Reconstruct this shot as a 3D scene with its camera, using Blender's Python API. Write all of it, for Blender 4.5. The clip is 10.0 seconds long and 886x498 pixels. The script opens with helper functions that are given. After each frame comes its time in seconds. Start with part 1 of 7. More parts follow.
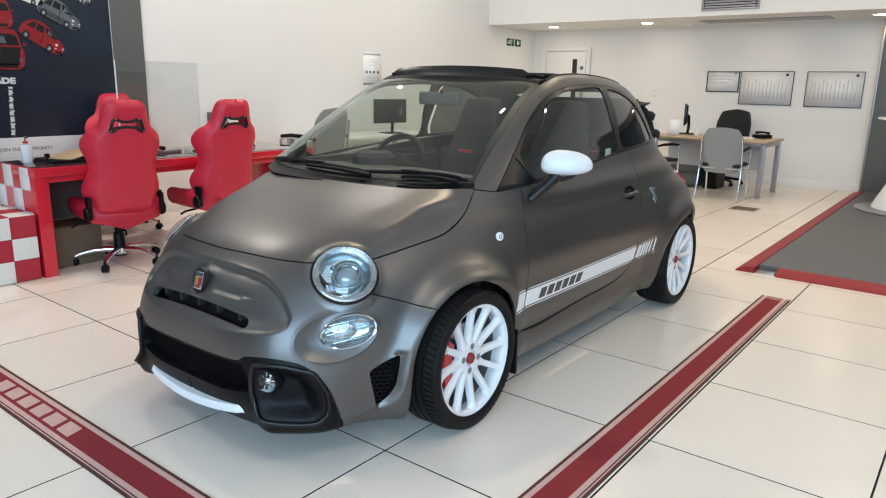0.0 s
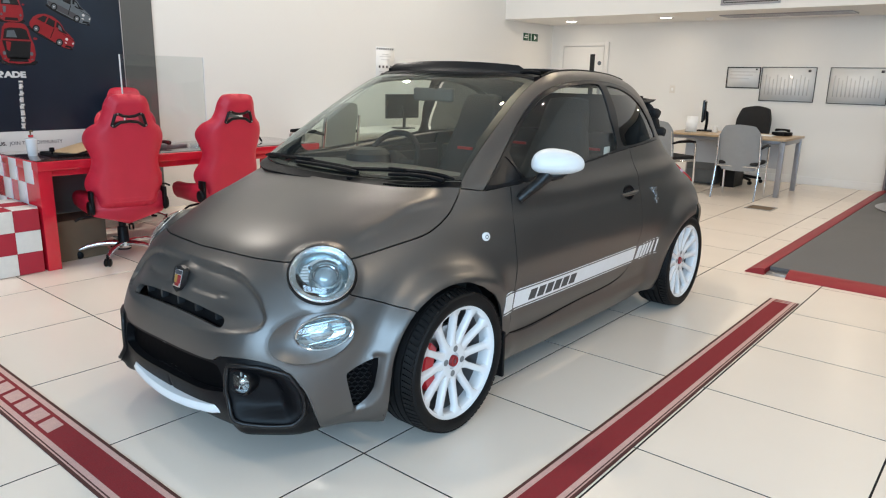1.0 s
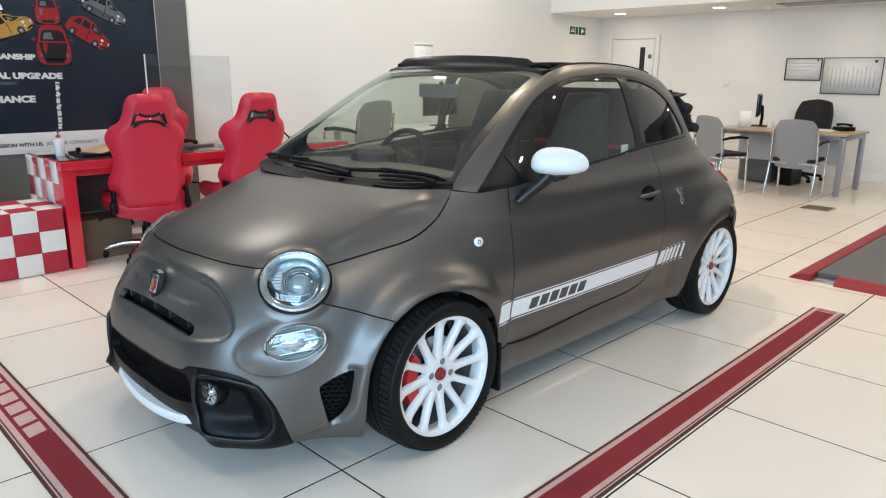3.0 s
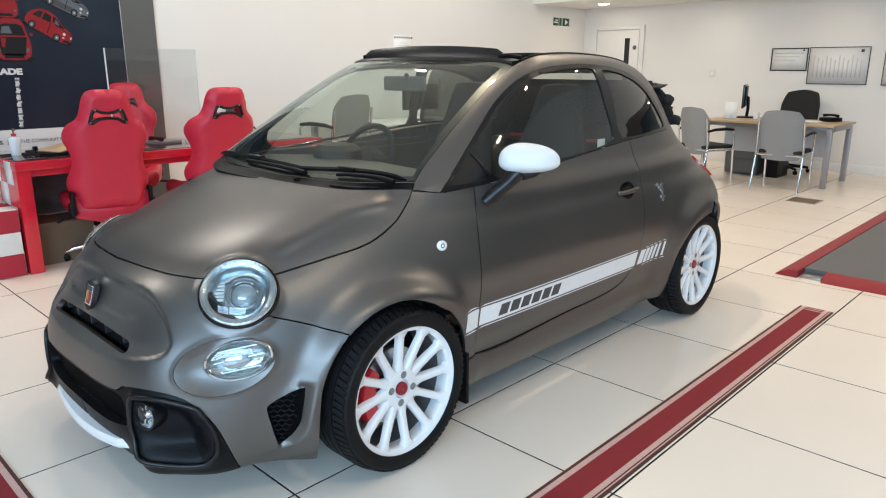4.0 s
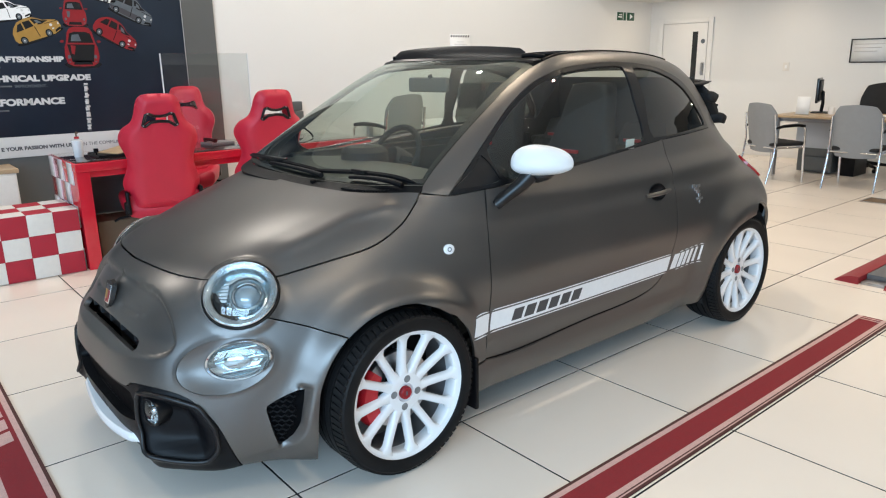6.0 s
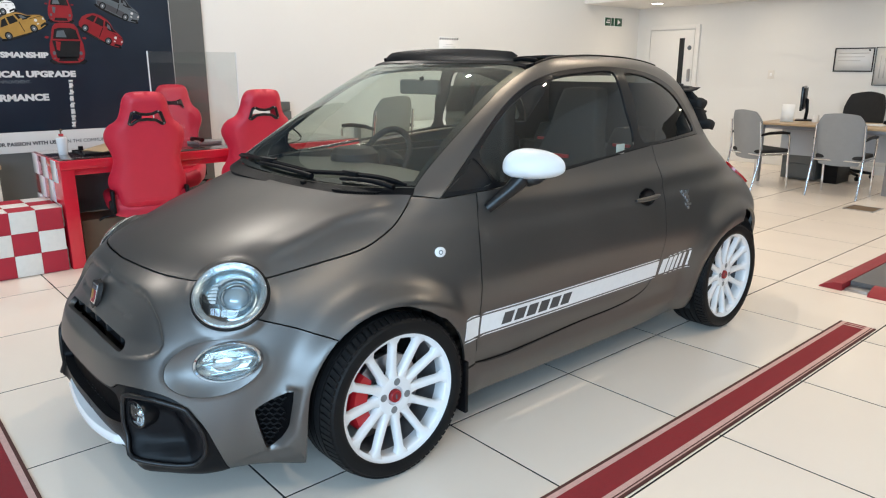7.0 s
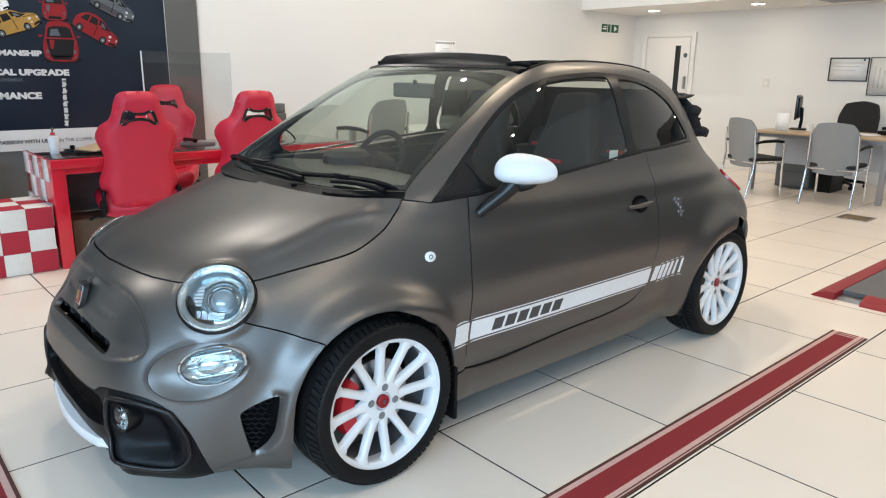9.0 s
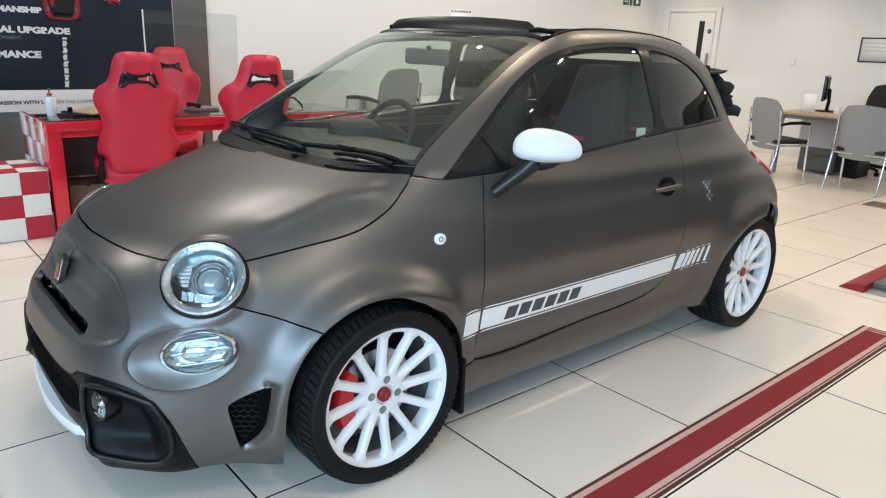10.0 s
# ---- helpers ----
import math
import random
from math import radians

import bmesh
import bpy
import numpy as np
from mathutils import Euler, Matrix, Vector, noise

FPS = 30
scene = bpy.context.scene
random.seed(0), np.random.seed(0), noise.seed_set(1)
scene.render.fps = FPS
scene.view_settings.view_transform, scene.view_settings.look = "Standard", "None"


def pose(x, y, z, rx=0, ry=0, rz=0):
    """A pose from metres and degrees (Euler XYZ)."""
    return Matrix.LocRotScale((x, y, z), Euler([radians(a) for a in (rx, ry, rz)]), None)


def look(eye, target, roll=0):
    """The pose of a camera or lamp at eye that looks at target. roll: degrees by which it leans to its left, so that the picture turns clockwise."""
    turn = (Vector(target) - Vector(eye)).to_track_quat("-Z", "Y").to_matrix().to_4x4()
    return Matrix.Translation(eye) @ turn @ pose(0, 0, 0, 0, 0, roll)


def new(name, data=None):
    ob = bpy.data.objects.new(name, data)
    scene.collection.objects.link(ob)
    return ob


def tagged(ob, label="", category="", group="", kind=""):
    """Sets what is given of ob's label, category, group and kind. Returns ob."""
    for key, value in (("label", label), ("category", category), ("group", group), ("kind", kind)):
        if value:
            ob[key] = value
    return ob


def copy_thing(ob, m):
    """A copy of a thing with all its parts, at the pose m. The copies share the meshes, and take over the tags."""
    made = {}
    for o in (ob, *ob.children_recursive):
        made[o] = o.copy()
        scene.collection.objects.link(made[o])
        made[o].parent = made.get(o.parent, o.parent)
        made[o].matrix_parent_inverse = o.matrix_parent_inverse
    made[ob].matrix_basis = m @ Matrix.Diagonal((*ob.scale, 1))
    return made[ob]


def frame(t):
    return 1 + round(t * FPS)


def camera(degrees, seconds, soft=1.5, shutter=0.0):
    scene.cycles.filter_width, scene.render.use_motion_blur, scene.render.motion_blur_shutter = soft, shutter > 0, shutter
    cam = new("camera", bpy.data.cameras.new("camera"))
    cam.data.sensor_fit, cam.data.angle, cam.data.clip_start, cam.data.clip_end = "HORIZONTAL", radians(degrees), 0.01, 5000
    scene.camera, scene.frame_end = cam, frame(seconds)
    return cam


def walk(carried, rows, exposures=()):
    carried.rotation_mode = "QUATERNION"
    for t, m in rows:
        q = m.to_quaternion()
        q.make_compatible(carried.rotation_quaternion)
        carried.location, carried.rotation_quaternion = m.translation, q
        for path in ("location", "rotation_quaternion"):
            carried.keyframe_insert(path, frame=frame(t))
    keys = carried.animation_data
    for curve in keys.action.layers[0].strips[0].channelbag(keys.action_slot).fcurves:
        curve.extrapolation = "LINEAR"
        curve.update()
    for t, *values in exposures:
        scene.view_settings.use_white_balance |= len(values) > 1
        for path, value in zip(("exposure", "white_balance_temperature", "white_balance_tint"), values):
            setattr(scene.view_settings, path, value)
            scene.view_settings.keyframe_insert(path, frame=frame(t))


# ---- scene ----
cam = camera(64.8, 10.0, soft=1.15)
PATH = [
    (0, (2.318, -2.209, 1.397), (1.122, -0.674, 0.935), 1.1),
    (0.5, (2.335, -2.167, 1.398), (1.134, -0.637, 0.931), 1.2),
    (1, (2.402, -2.062, 1.408), (1.158, -0.571, 0.93), 1.3),
    (1.5, (2.474, -1.957, 1.41), (1.176, -0.508, 0.947), 0.9),
    (2, (2.522, -1.894, 1.41), (1.179, -0.485, 0.948), 0.6),
    (3.3, (2.449, -1.683, 1.399), (1.083, -0.308, 0.906), 0.5),
    (3.5, (2.425, -1.637, 1.396), (1.074, -0.247, 0.901), 0.7),
    (4, (2.429, -1.534, 1.396), (1.085, -0.141, 0.89), 0.1),
    (4.5, (2.5, -1.407, 1.403), (1.081, -0.097, 0.885), -0.3),
    (5, (2.555, -1.354, 1.412), (1.089, -0.095, 0.896), -0.8),
    (5.5, (2.575, -1.338, 1.41), (1.084, -0.108, 0.898), -1.1),
    (7, (2.549, -1.351, 1.409), (1.091, -0.079, 0.904), -0.0),
    (7.5, (2.542, -1.355, 1.413), (1.089, -0.075, 0.914), 0.4),
    (8, (2.54, -1.354, 1.411), (1.09, -0.068, 0.915), 0.6),
    (8.5, (2.543, -1.345, 1.409), (1.094, -0.06, 0.912), 0.7),
    (9, (2.546, -1.325, 1.407), (1.095, -0.041, 0.913), 0.8),
    (9.5, (2.512, -1.29, 1.395), (1.054, -0.019, 0.889), 1.3),
    (10, (2.383, -1.192, 1.38), (0.932, 0.062, 0.813), 2.3),
]
walk(cam, [(t, look(eye, target, roll)) for t, eye, target, roll in PATH], [(0.0, -0.02), (2.0, 0.01), (4.0, 0.06), (10.0, 0.09)])


from mathutils.bvhtree import BVHTree
from mathutils.geometry import delaunay_2d_cdt

# ---- world, daylight and lamps ----
world = bpy.data.worlds.new("world")
scene.world = world
world.use_nodes = True
sky = world.node_tree.nodes.new("ShaderNodeTexSky")
sky.sky_type = "NISHITA"
sky.sun_disc = False
sky.sun_elevation, sky.sun_rotation = radians(35), radians(200)
world.node_tree.links.new(sky.outputs[0], world.node_tree.nodes["Background"].inputs[0])
world.node_tree.nodes["Background"].inputs[1].default_value = 0.10


def area_lamp(name, place, target, wide, high, watts, colour):
    data = bpy.data.lights.new(name, "AREA")
    data.shape, data.size, data.size_y = "RECTANGLE", wide, high
    data.energy, data.color = watts, colour
    ob = new(name, data)
    ob.matrix_world = look(place, target)
    return ob


PALE = (1.0, 0.945, 0.87)
CEILING_SPOTS = [(-3.3, 0.4), (-3.3, 2.9), (-3.3, 5.5), (-0.8, 1.9), (-0.8, 4.6), (2.4, 3.4), (1.6, 6.0), (3.4, -0.6), (4.6, 4.2), (-2.9, -2.6)]
DAY, WARM = (0.47, 0.73, 1.0), (1.0, 0.82, 0.61)
area_lamp("daylight", (4.2, -5.95, 2.45), (0.2, 0.6, 1.3), 6.4, 2.6, 495, DAY)
area_lamp("daylight", (7.45, -3.6, 2.0), (1.0, -1.5, 1.4), 4.4, 3.2, 45, DAY)
for lx, ly in CEILING_SPOTS:
    area_lamp("ceiling_lamp", (lx, ly, 4.185), (lx, ly, 0.0), 0.08, 0.08, 42 if ly < -2 else (42 if ly < 1 else 31) if lx < -2.0 else 28 if ly < 0 else 21 if ly > 5 else 34, PALE if lx < -2.0 else WARM)
for lx, ly in ((-3.77, 8.5), (-2.12, 8.42), (-0.5, 8.44), (0.94, 8.43)):
    area_lamp("soffit_lamp", (lx, ly, 2.325), (lx, ly, 0.0), 0.13, 0.13, 3.8, WARM)


# ---- materials ----
def material(name, colour, rough=0.5, metal=0.0, vary=0.12, scale=4.0, bump=0.0, fine=120.0, coat=0.0, speck=0.0, spec=0.5):
    """A surface with large patches of tone, fine grain in the gloss and a fine relief."""
    m = bpy.data.materials.new(name)
    m.use_nodes = True
    tree = m.node_tree
    n, link = tree.nodes, tree.links.new
    b = n["Principled BSDF"]
    b.inputs["Metallic"].default_value = metal
    b.inputs["Specular IOR Level"].default_value = spec
    b.inputs["Coat Weight"].default_value = coat
    b.inputs["Coat Roughness"].default_value = 0.06
    co = n.new("ShaderNodeTexCoord")
    big, small = n.new("ShaderNodeTexNoise"), n.new("ShaderNodeTexNoise")
    big.inputs["Scale"].default_value, small.inputs["Scale"].default_value = scale, fine
    big.inputs["Detail"].default_value = 4
    for t in (big, small):
        link(co.outputs["Object"], t.inputs["Vector"])
    ramp = n.new("ShaderNodeMix")
    ramp.data_type = "RGBA"
    ramp.inputs[6].default_value = (*[c * (1 - vary) for c in colour], 1)
    ramp.inputs[7].default_value = (*[min(1.0, c * (1 + vary)) for c in colour], 1)
    link(big.outputs["Fac"], ramp.inputs[0])
    out = ramp.outputs[2]
    if speck:
        dots = n.new("ShaderNodeMix")
        dots.data_type, dots.blend_type = "RGBA", "MULTIPLY"
        curve = n.new("ShaderNodeMapRange")
        curve.inputs[1].default_value, curve.inputs[2].default_value = 0.35, 0.65
        curve.inputs[3].default_value, curve.inputs[4].default_value = 1 - speck, 1 + speck
        link(small.outputs["Fac"], curve.inputs[0])
        dots.inputs[0].default_value = 1.0
        link(out, dots.inputs[6])
        link(curve.outputs[0], dots.inputs[7])
        out = dots.outputs[2]
    link(out, b.inputs["Base Color"])
    gloss = n.new("ShaderNodeMapRange")
    gloss.inputs[3].default_value, gloss.inputs[4].default_value = max(0.02, rough * 0.85), min(1.0, rough * 1.15)
    link(big.outputs["Fac"], gloss.inputs[0])
    link(gloss.outputs[0], b.inputs["Roughness"])
    if bump:
        bp = n.new("ShaderNodeBump")
        bp.inputs["Strength"].default_value, bp.inputs["Distance"].default_value = bump, 0.002
        link(small.outputs["Fac"], bp.inputs["Height"])
        link(bp.outputs[0], b.inputs["Normal"])
    return m


def piece_material(name, colour, rough, spread, scale, coat=0.0):
    """Like material(), with each piece a little lighter or darker than its neighbour."""
    m = material(name, colour, rough, vary=0.02, scale=scale, coat=coat)
    n, link = m.node_tree.nodes, m.node_tree.links.new
    b = n["Principled BSDF"]
    base = b.inputs["Base Color"].links[0].from_socket
    info, rng, mul = n.new("ShaderNodeObjectInfo"), n.new("ShaderNodeMapRange"), n.new("ShaderNodeMix")
    rng.inputs[3].default_value, rng.inputs[4].default_value = 1 - spread, 1 + spread
    mul.data_type, mul.blend_type = "RGBA", "MULTIPLY"
    mul.inputs[0].default_value = 1.0
    link(info.outputs["Random"], rng.inputs[0])
    link(base, mul.inputs[6])
    link(rng.outputs[0], mul.inputs[7])
    link(mul.outputs[2], b.inputs["Base Color"])
    return m


def glass(name, tint, gloss=(1.0, 1.0, 1.0), low=0.07):
    """A thin pane: clear with a tint, and a mirror image that grows towards a flat angle."""
    m = bpy.data.materials.new(name)
    m.use_nodes = True
    n, link = m.node_tree.nodes, m.node_tree.links.new
    n.remove(n["Principled BSDF"])
    clear, shine, mix, fr = n.new("ShaderNodeBsdfTransparent"), n.new("ShaderNodeBsdfGlossy"), n.new("ShaderNodeMixShader"), n.new("ShaderNodeLayerWeight")
    clear.inputs[0].default_value = (*tint, 1)
    shine.inputs["Roughness"].default_value = 0.015
    shine.inputs["Color"].default_value = (*gloss, 1)
    fr.inputs["Blend"].default_value = 0.5
    steep, share = n.new("ShaderNodeMath"), n.new("ShaderNodeMapRange")
    steep.operation = "POWER"
    steep.inputs[1].default_value = 4.6
    share.inputs[3].default_value, share.inputs[4].default_value = low, 1.0
    link(fr.outputs["Facing"], steep.inputs[0])
    link(steep.outputs[0], share.inputs[0])
    link(share.outputs[0], mix.inputs[0])
    link(clear.outputs[0], mix.inputs[1])
    link(shine.outputs[0], mix.inputs[2])
    link(mix.outputs[0], n["Material Output"].inputs[0])
    return m


def glow(name, colour, strength):
    m = bpy.data.materials.new(name)
    m.use_nodes = True
    b = m.node_tree.nodes["Principled BSDF"]
    b.inputs["Base Color"].default_value = (*colour, 1)
    b.inputs["Emission Color"].default_value = (*colour, 1)
    b.inputs["Emission Strength"].default_value = strength
    return m


WALL = material("wall_paint", (0.785, 0.776, 0.752), 0.6, vary=0.02, scale=1.2, bump=0.12, fine=180)
CEILING = material("pale_ceiling_board", (0.74, 0.735, 0.72), 0.8, vary=0.06, scale=2, bump=0.2, fine=90)
TILE = piece_material("floor_tile", (0.850, 0.765, 0.672), 0.25, 0.025, 2.5)
GROUT = material("grout", (0.022, 0.020, 0.019), 0.9, vary=0.3, scale=20)
PAINT = material("satin_grey_paint", (0.152, 0.145, 0.139), 0.335, 0.82, vary=0.07, scale=2.5, fine=2200, speck=0.10)
gloss_range = [n for n in PAINT.node_tree.nodes if n.bl_idname == "ShaderNodeMapRange"][-1]
gloss_range.inputs[3].default_value, gloss_range.inputs[4].default_value = 0.28, 0.44
BLACK = material("black_plastic", (0.005, 0.005, 0.006), 0.42, vary=0.25, scale=25, bump=0.15, fine=600, spec=0.16)
SATIN_BLACK = material("satin_black_trim", (0.006, 0.006, 0.007), 0.30, vary=0.2, scale=18, spec=0.4)
RUBBER = material("tyre_rubber", (0.008, 0.008, 0.0085), 0.55, vary=0.3, scale=16, bump=0.2, fine=300, spec=0.18)
WHITE_PAINT = material("white_wheel_paint", (0.82, 0.83, 0.84), 0.24, vary=0.03, scale=9, coat=0.5)
WHITE_GLOSS = material("white_gloss_paint", (0.82, 0.83, 0.84), 0.18, vary=0.02, scale=6, coat=0.6)
MIRROR_WHITE = material("satin_white_cap", (0.78, 0.80, 0.815), 0.38, vary=0.03, scale=8, coat=0.12)
CHROME = material("chrome", (0.75, 0.76, 0.78), 0.10, 1.0, vary=0.08, scale=30)
STEEL = material("brushed_steel", (0.45, 0.45, 0.46), 0.32, 1.0, vary=0.15, scale=30)
RED_BRAKE = material("red_caliper_paint", (0.50, 0.012, 0.02), 0.3, vary=0.1, scale=20, coat=0.4)
RED_VINYL = material("red_seat_vinyl", (0.57, 0.018, 0.046), 0.46, vary=0.10, scale=9, bump=0.35, fine=420)
RED_LACQUER = material("red_lacquer", (0.63, 0.015, 0.034), 0.16, vary=0.05, scale=5, coat=0.5)
RED_CLOTH = material("red_woven_fabric", (0.42, 0.022, 0.04), 0.85, vary=0.10, scale=30, bump=0.4, fine=700)
WHITE_CLOTH = material("white_woven_fabric", (0.76, 0.73, 0.68), 0.85, vary=0.06, scale=30, bump=0.4, fine=700)
CARPET = material("dark_red_carpet", (0.240, 0.016, 0.022), 0.95, vary=0.16, scale=40, bump=0.6, fine=900, speck=0.22)
CARPET_PINK = material("pink_carpet_line", (0.62, 0.40, 0.36), 0.95, vary=0.14, scale=40, bump=0.6, fine=900, speck=0.15)
CARPET_EDGE = material("brown_carpet_edge", (0.085, 0.028, 0.022), 0.95, vary=0.3, scale=40, bump=0.5, fine=900)
MAT_GREY = material("grey_ramp_mat", (0.115, 0.115, 0.118), 0.55, vary=0.10, scale=3, bump=0.25, fine=500)
RED_EDGE = material("red_rubber_edging", (0.27, 0.013, 0.020), 0.5, vary=0.14, scale=12, bump=0.2, fine=300)
GREY_PANEL = material("grey_wall_panel", (0.105, 0.112, 0.112), 0.5, vary=0.05, scale=2)
NAVY = material("poster_print", (0.011, 0.021, 0.038), 0.35, vary=0.5, scale=1.6)
BAND = material("poster_band", (0.62, 0.62, 0.62), 0.4, vary=0.04, scale=3)
PRINT_WHITE = material("white_print", (0.86, 0.86, 0.86), 0.4, vary=0.06, scale=40)
PRINT_DARK = material("dark_print", (0.05, 0.05, 0.06), 0.4, vary=0.1, scale=20)
PRINT_RED = material("red_print", (0.25, 0.010, 0.017), 0.35, vary=0.25, scale=14)
PRINT_YELLOW = material("yellow_print", (0.38, 0.215, 0.048), 0.35, vary=0.25, scale=14)
PRINT_GREY = material("grey_print", (0.10, 0.12, 0.14), 0.35, vary=0.3, scale=14)
PAPER = material("paper", (0.88, 0.88, 0.87), 0.7, vary=0.04, scale=10)
GLAZED_PAPER = material("glazed_paper", (0.80, 0.81, 0.81), 0.5, vary=0.05, scale=6, coat=0.35)
BEECH = material("beech_laminate", (0.46, 0.33, 0.20), 0.35, vary=0.12, scale=12)
GREY_METAL = material("grey_desk_metal", (0.36, 0.36, 0.38), 0.35, 0.6, vary=0.05, scale=8)
DESK_PANEL = material("pale_grey_panel", (0.46, 0.48, 0.51), 0.5, vary=0.06, scale=6)
GREY_MESH = material("grey_chair_mesh", (0.25, 0.26, 0.27), 0.7, vary=0.08, scale=20, bump=0.5, fine=900)
DARK_CLOTH = material("black_upholstery", (0.011, 0.011, 0.012), 0.8, vary=0.25, scale=20, bump=0.4, fine=700)
SEAT_GREY = material("dark_grey_upholstery", (0.013, 0.013, 0.014), 0.75, vary=0.2, scale=14, bump=0.15, fine=160)
DASH_TOP = material("grey_dash_top", (0.075, 0.077, 0.070), 0.6, vary=0.15, scale=12, bump=0.3, fine=500)
DASH = material("dashboard_plastic", (0.013, 0.013, 0.014), 0.6, vary=0.15, scale=12, bump=0.3, fine=500)
SCREEN = material("monitor_screen", (0.015, 0.016, 0.018), 0.25, vary=0.1, scale=5)
CARDBOARD = material("brown_cardboard", (0.17, 0.12, 0.075), 0.85, vary=0.15, scale=9)
DOOR_PAINT = material("white_door_paint", (0.78, 0.77, 0.75), 0.45, vary=0.02, scale=2)
GREEN = material("green_sign_print", (0.010, 0.085, 0.040), 0.4, vary=0.1, scale=20)
SMOKED = material("dark_glossy_top", (0.030, 0.010, 0.010), 0.06, vary=0.2, scale=8, coat=0.6)
LENS_WHITE = glow("lamp_lens", (1.0, 0.93, 0.82), 9.0)
WINDSCREEN = glass("windscreen_glass", (0.82, 0.88, 0.83), (0.90, 0.98, 0.95), low=0.095)
SIDE_GLASS = glass("tinted_side_glass", (0.66, 0.72, 0.67), low=0.07)
PRIVACY = glass("dark_quarter_glass", (0.13, 0.145, 0.135), low=0.06)
LENS = glass("clear_lamp_lens", (0.90, 0.95, 0.97))
ACRYLIC = glass("acrylic_sheet", (0.93, 0.95, 0.95), (0.8, 0.8, 0.8))
LAMP_RING = material("frosted_lamp_ring", (0.44, 0.48, 0.50), 0.14, 0.92, vary=0.35, scale=60, bump=0.8, fine=160, coat=0.6)
REFLECTOR = material("lamp_reflector", (0.80, 0.85, 0.88), 0.14, 0.8, vary=0.2, scale=45, bump=0.5, fine=60)
LAMP_WHITE = material("faceted_lamp_bowl", (0.46, 0.52, 0.54), 0.16, 0.88, vary=0.35, scale=45, bump=0.5, fine=60)
GRILLE_BAR = material("dark_grille_plastic", (0.022, 0.023, 0.025), 0.45, vary=0.15, scale=30)
VOID = material("mesh_black", (0.002, 0.002, 0.0025), 0.7, vary=0.2, scale=40, spec=0.05)
PROJECTOR = material("projector_glass", (0.30, 0.36, 0.39), 0.06, 0.5, vary=0.5, scale=30, coat=1.0)
LINING = material("dark_grey_lining", (0.060, 0.061, 0.060), 0.75, vary=0.08, scale=12, bump=0.3, fine=600)
# wheel barrel's white darkened: shade behind the spokes is put into the colour
WHEEL_SHADE = material("shaded_wheel_barrel", (0.13, 0.13, 0.135), 0.5, vary=0.2, scale=12)
RECESS = material("bolt_recess_grey", (0.20, 0.205, 0.21), 0.5, vary=0.2, scale=30)
AMBER = material("red_tail_lens", (0.42, 0.012, 0.016), 0.15, vary=0.1, scale=20, coat=0.5)
CARPET_DOT = material("dark_letter_print", (0.055, 0.056, 0.058), 0.45, vary=0.1, scale=20)


# ---- building helpers ----
def finish(name, bm, mats, parent=None, label="", smooth=True, doubles=0.0):
    """Links a bmesh as one mesh object, under parent where one is given."""
    if doubles:
        bmesh.ops.remove_doubles(bm, verts=bm.verts, dist=doubles)
    me = bpy.data.meshes.new(name)
    bm.to_mesh(me)
    bm.free()
    for m in mats if isinstance(mats, (list, tuple)) else [mats]:
        me.materials.append(m)
    if smooth:
        for f in me.polygons:
            f.use_smooth = True
    ob = new(name, me)
    if parent:
        ob.parent = parent
    if label:
        ob["label"] = label
    return ob


def part(name, bm, mats, parent, label="", smooth=True):
    return finish(name, bm, mats, parent, label, smooth)


def thing(name, place=(0, 0, 0), turn=0.0, label="", category="", group=""):
    ob = new(name)
    ob.matrix_world = pose(*place, 0, 0, turn)
    return tagged(ob, label, category, group)


def add_box(bm, lo, hi, bevel=0.0, m=None, seg=2):
    """A box from corner to corner with rounded edges, added to bm."""
    size = [b - a for a, b in zip(lo, hi)]
    mid = [(a + b) / 2 for a, b in zip(lo, hi)]
    before = set(bm.verts)
    made = bmesh.ops.create_cube(bm, size=1.0)["verts"]
    for v in made:
        v.co = Vector([c * s + k for c, s, k in zip(v.co, size, mid)])
    if bevel:
        edges = list({e for v in made for e in v.link_edges})
        bmesh.ops.bevel(bm, geom=edges, offset=min(bevel, min(size) * 0.45), segments=seg, profile=0.6, affect="EDGES")
    fresh = [v for v in bm.verts if v not in before]
    if m is not None:
        for v in fresh:
            v.co = m @ v.co
    return fresh


def box(lo, hi, bevel=0.004, m=None, seg=2):
    bm = bmesh.new()
    add_box(bm, lo, hi, bevel, m, seg)
    harden(bm)
    return bm


def harden(bm, degrees=35):
    """Edges sharper than this stay hard under smooth shading."""
    bm.normal_update()
    for e in bm.edges:
        if len(e.link_faces) == 2 and e.calc_face_angle(0) > radians(degrees):
            e.smooth = False
    return bm


def add_tube(bm, points, radius, sides=10, closed=False):
    """A round bar along points; radius may be a list."""
    pts = [Vector(p) for p in points]
    n = len(pts)
    rad = radius if isinstance(radius, (list, tuple)) else [radius] * n
    rings, up = [], None
    for i, p in enumerate(pts):
        a, b = pts[(i - 1) % n if closed else max(0, i - 1)], pts[(i + 1) % n if closed else min(n - 1, i + 1)]
        d = (b - a).normalized()
        if up is None:
            up = d.orthogonal().normalized()
        up = (up - d * up.dot(d)).normalized()
        side = d.cross(up)
        rings.append([bm.verts.new(p + rad[i] * (math.cos(k * math.tau / sides) * up + math.sin(k * math.tau / sides) * side)) for k in range(sides)])
    pairs = list(zip(rings, rings[1:])) + ([(rings[-1], rings[0])] if closed else [])
    for a, b in pairs:
        for k in range(sides):
            bm.faces.new((a[k], a[(k + 1) % sides], b[(k + 1) % sides], b[k]))
    if not closed:
        bm.faces.new(rings[0][::-1])
        bm.faces.new(rings[-1])


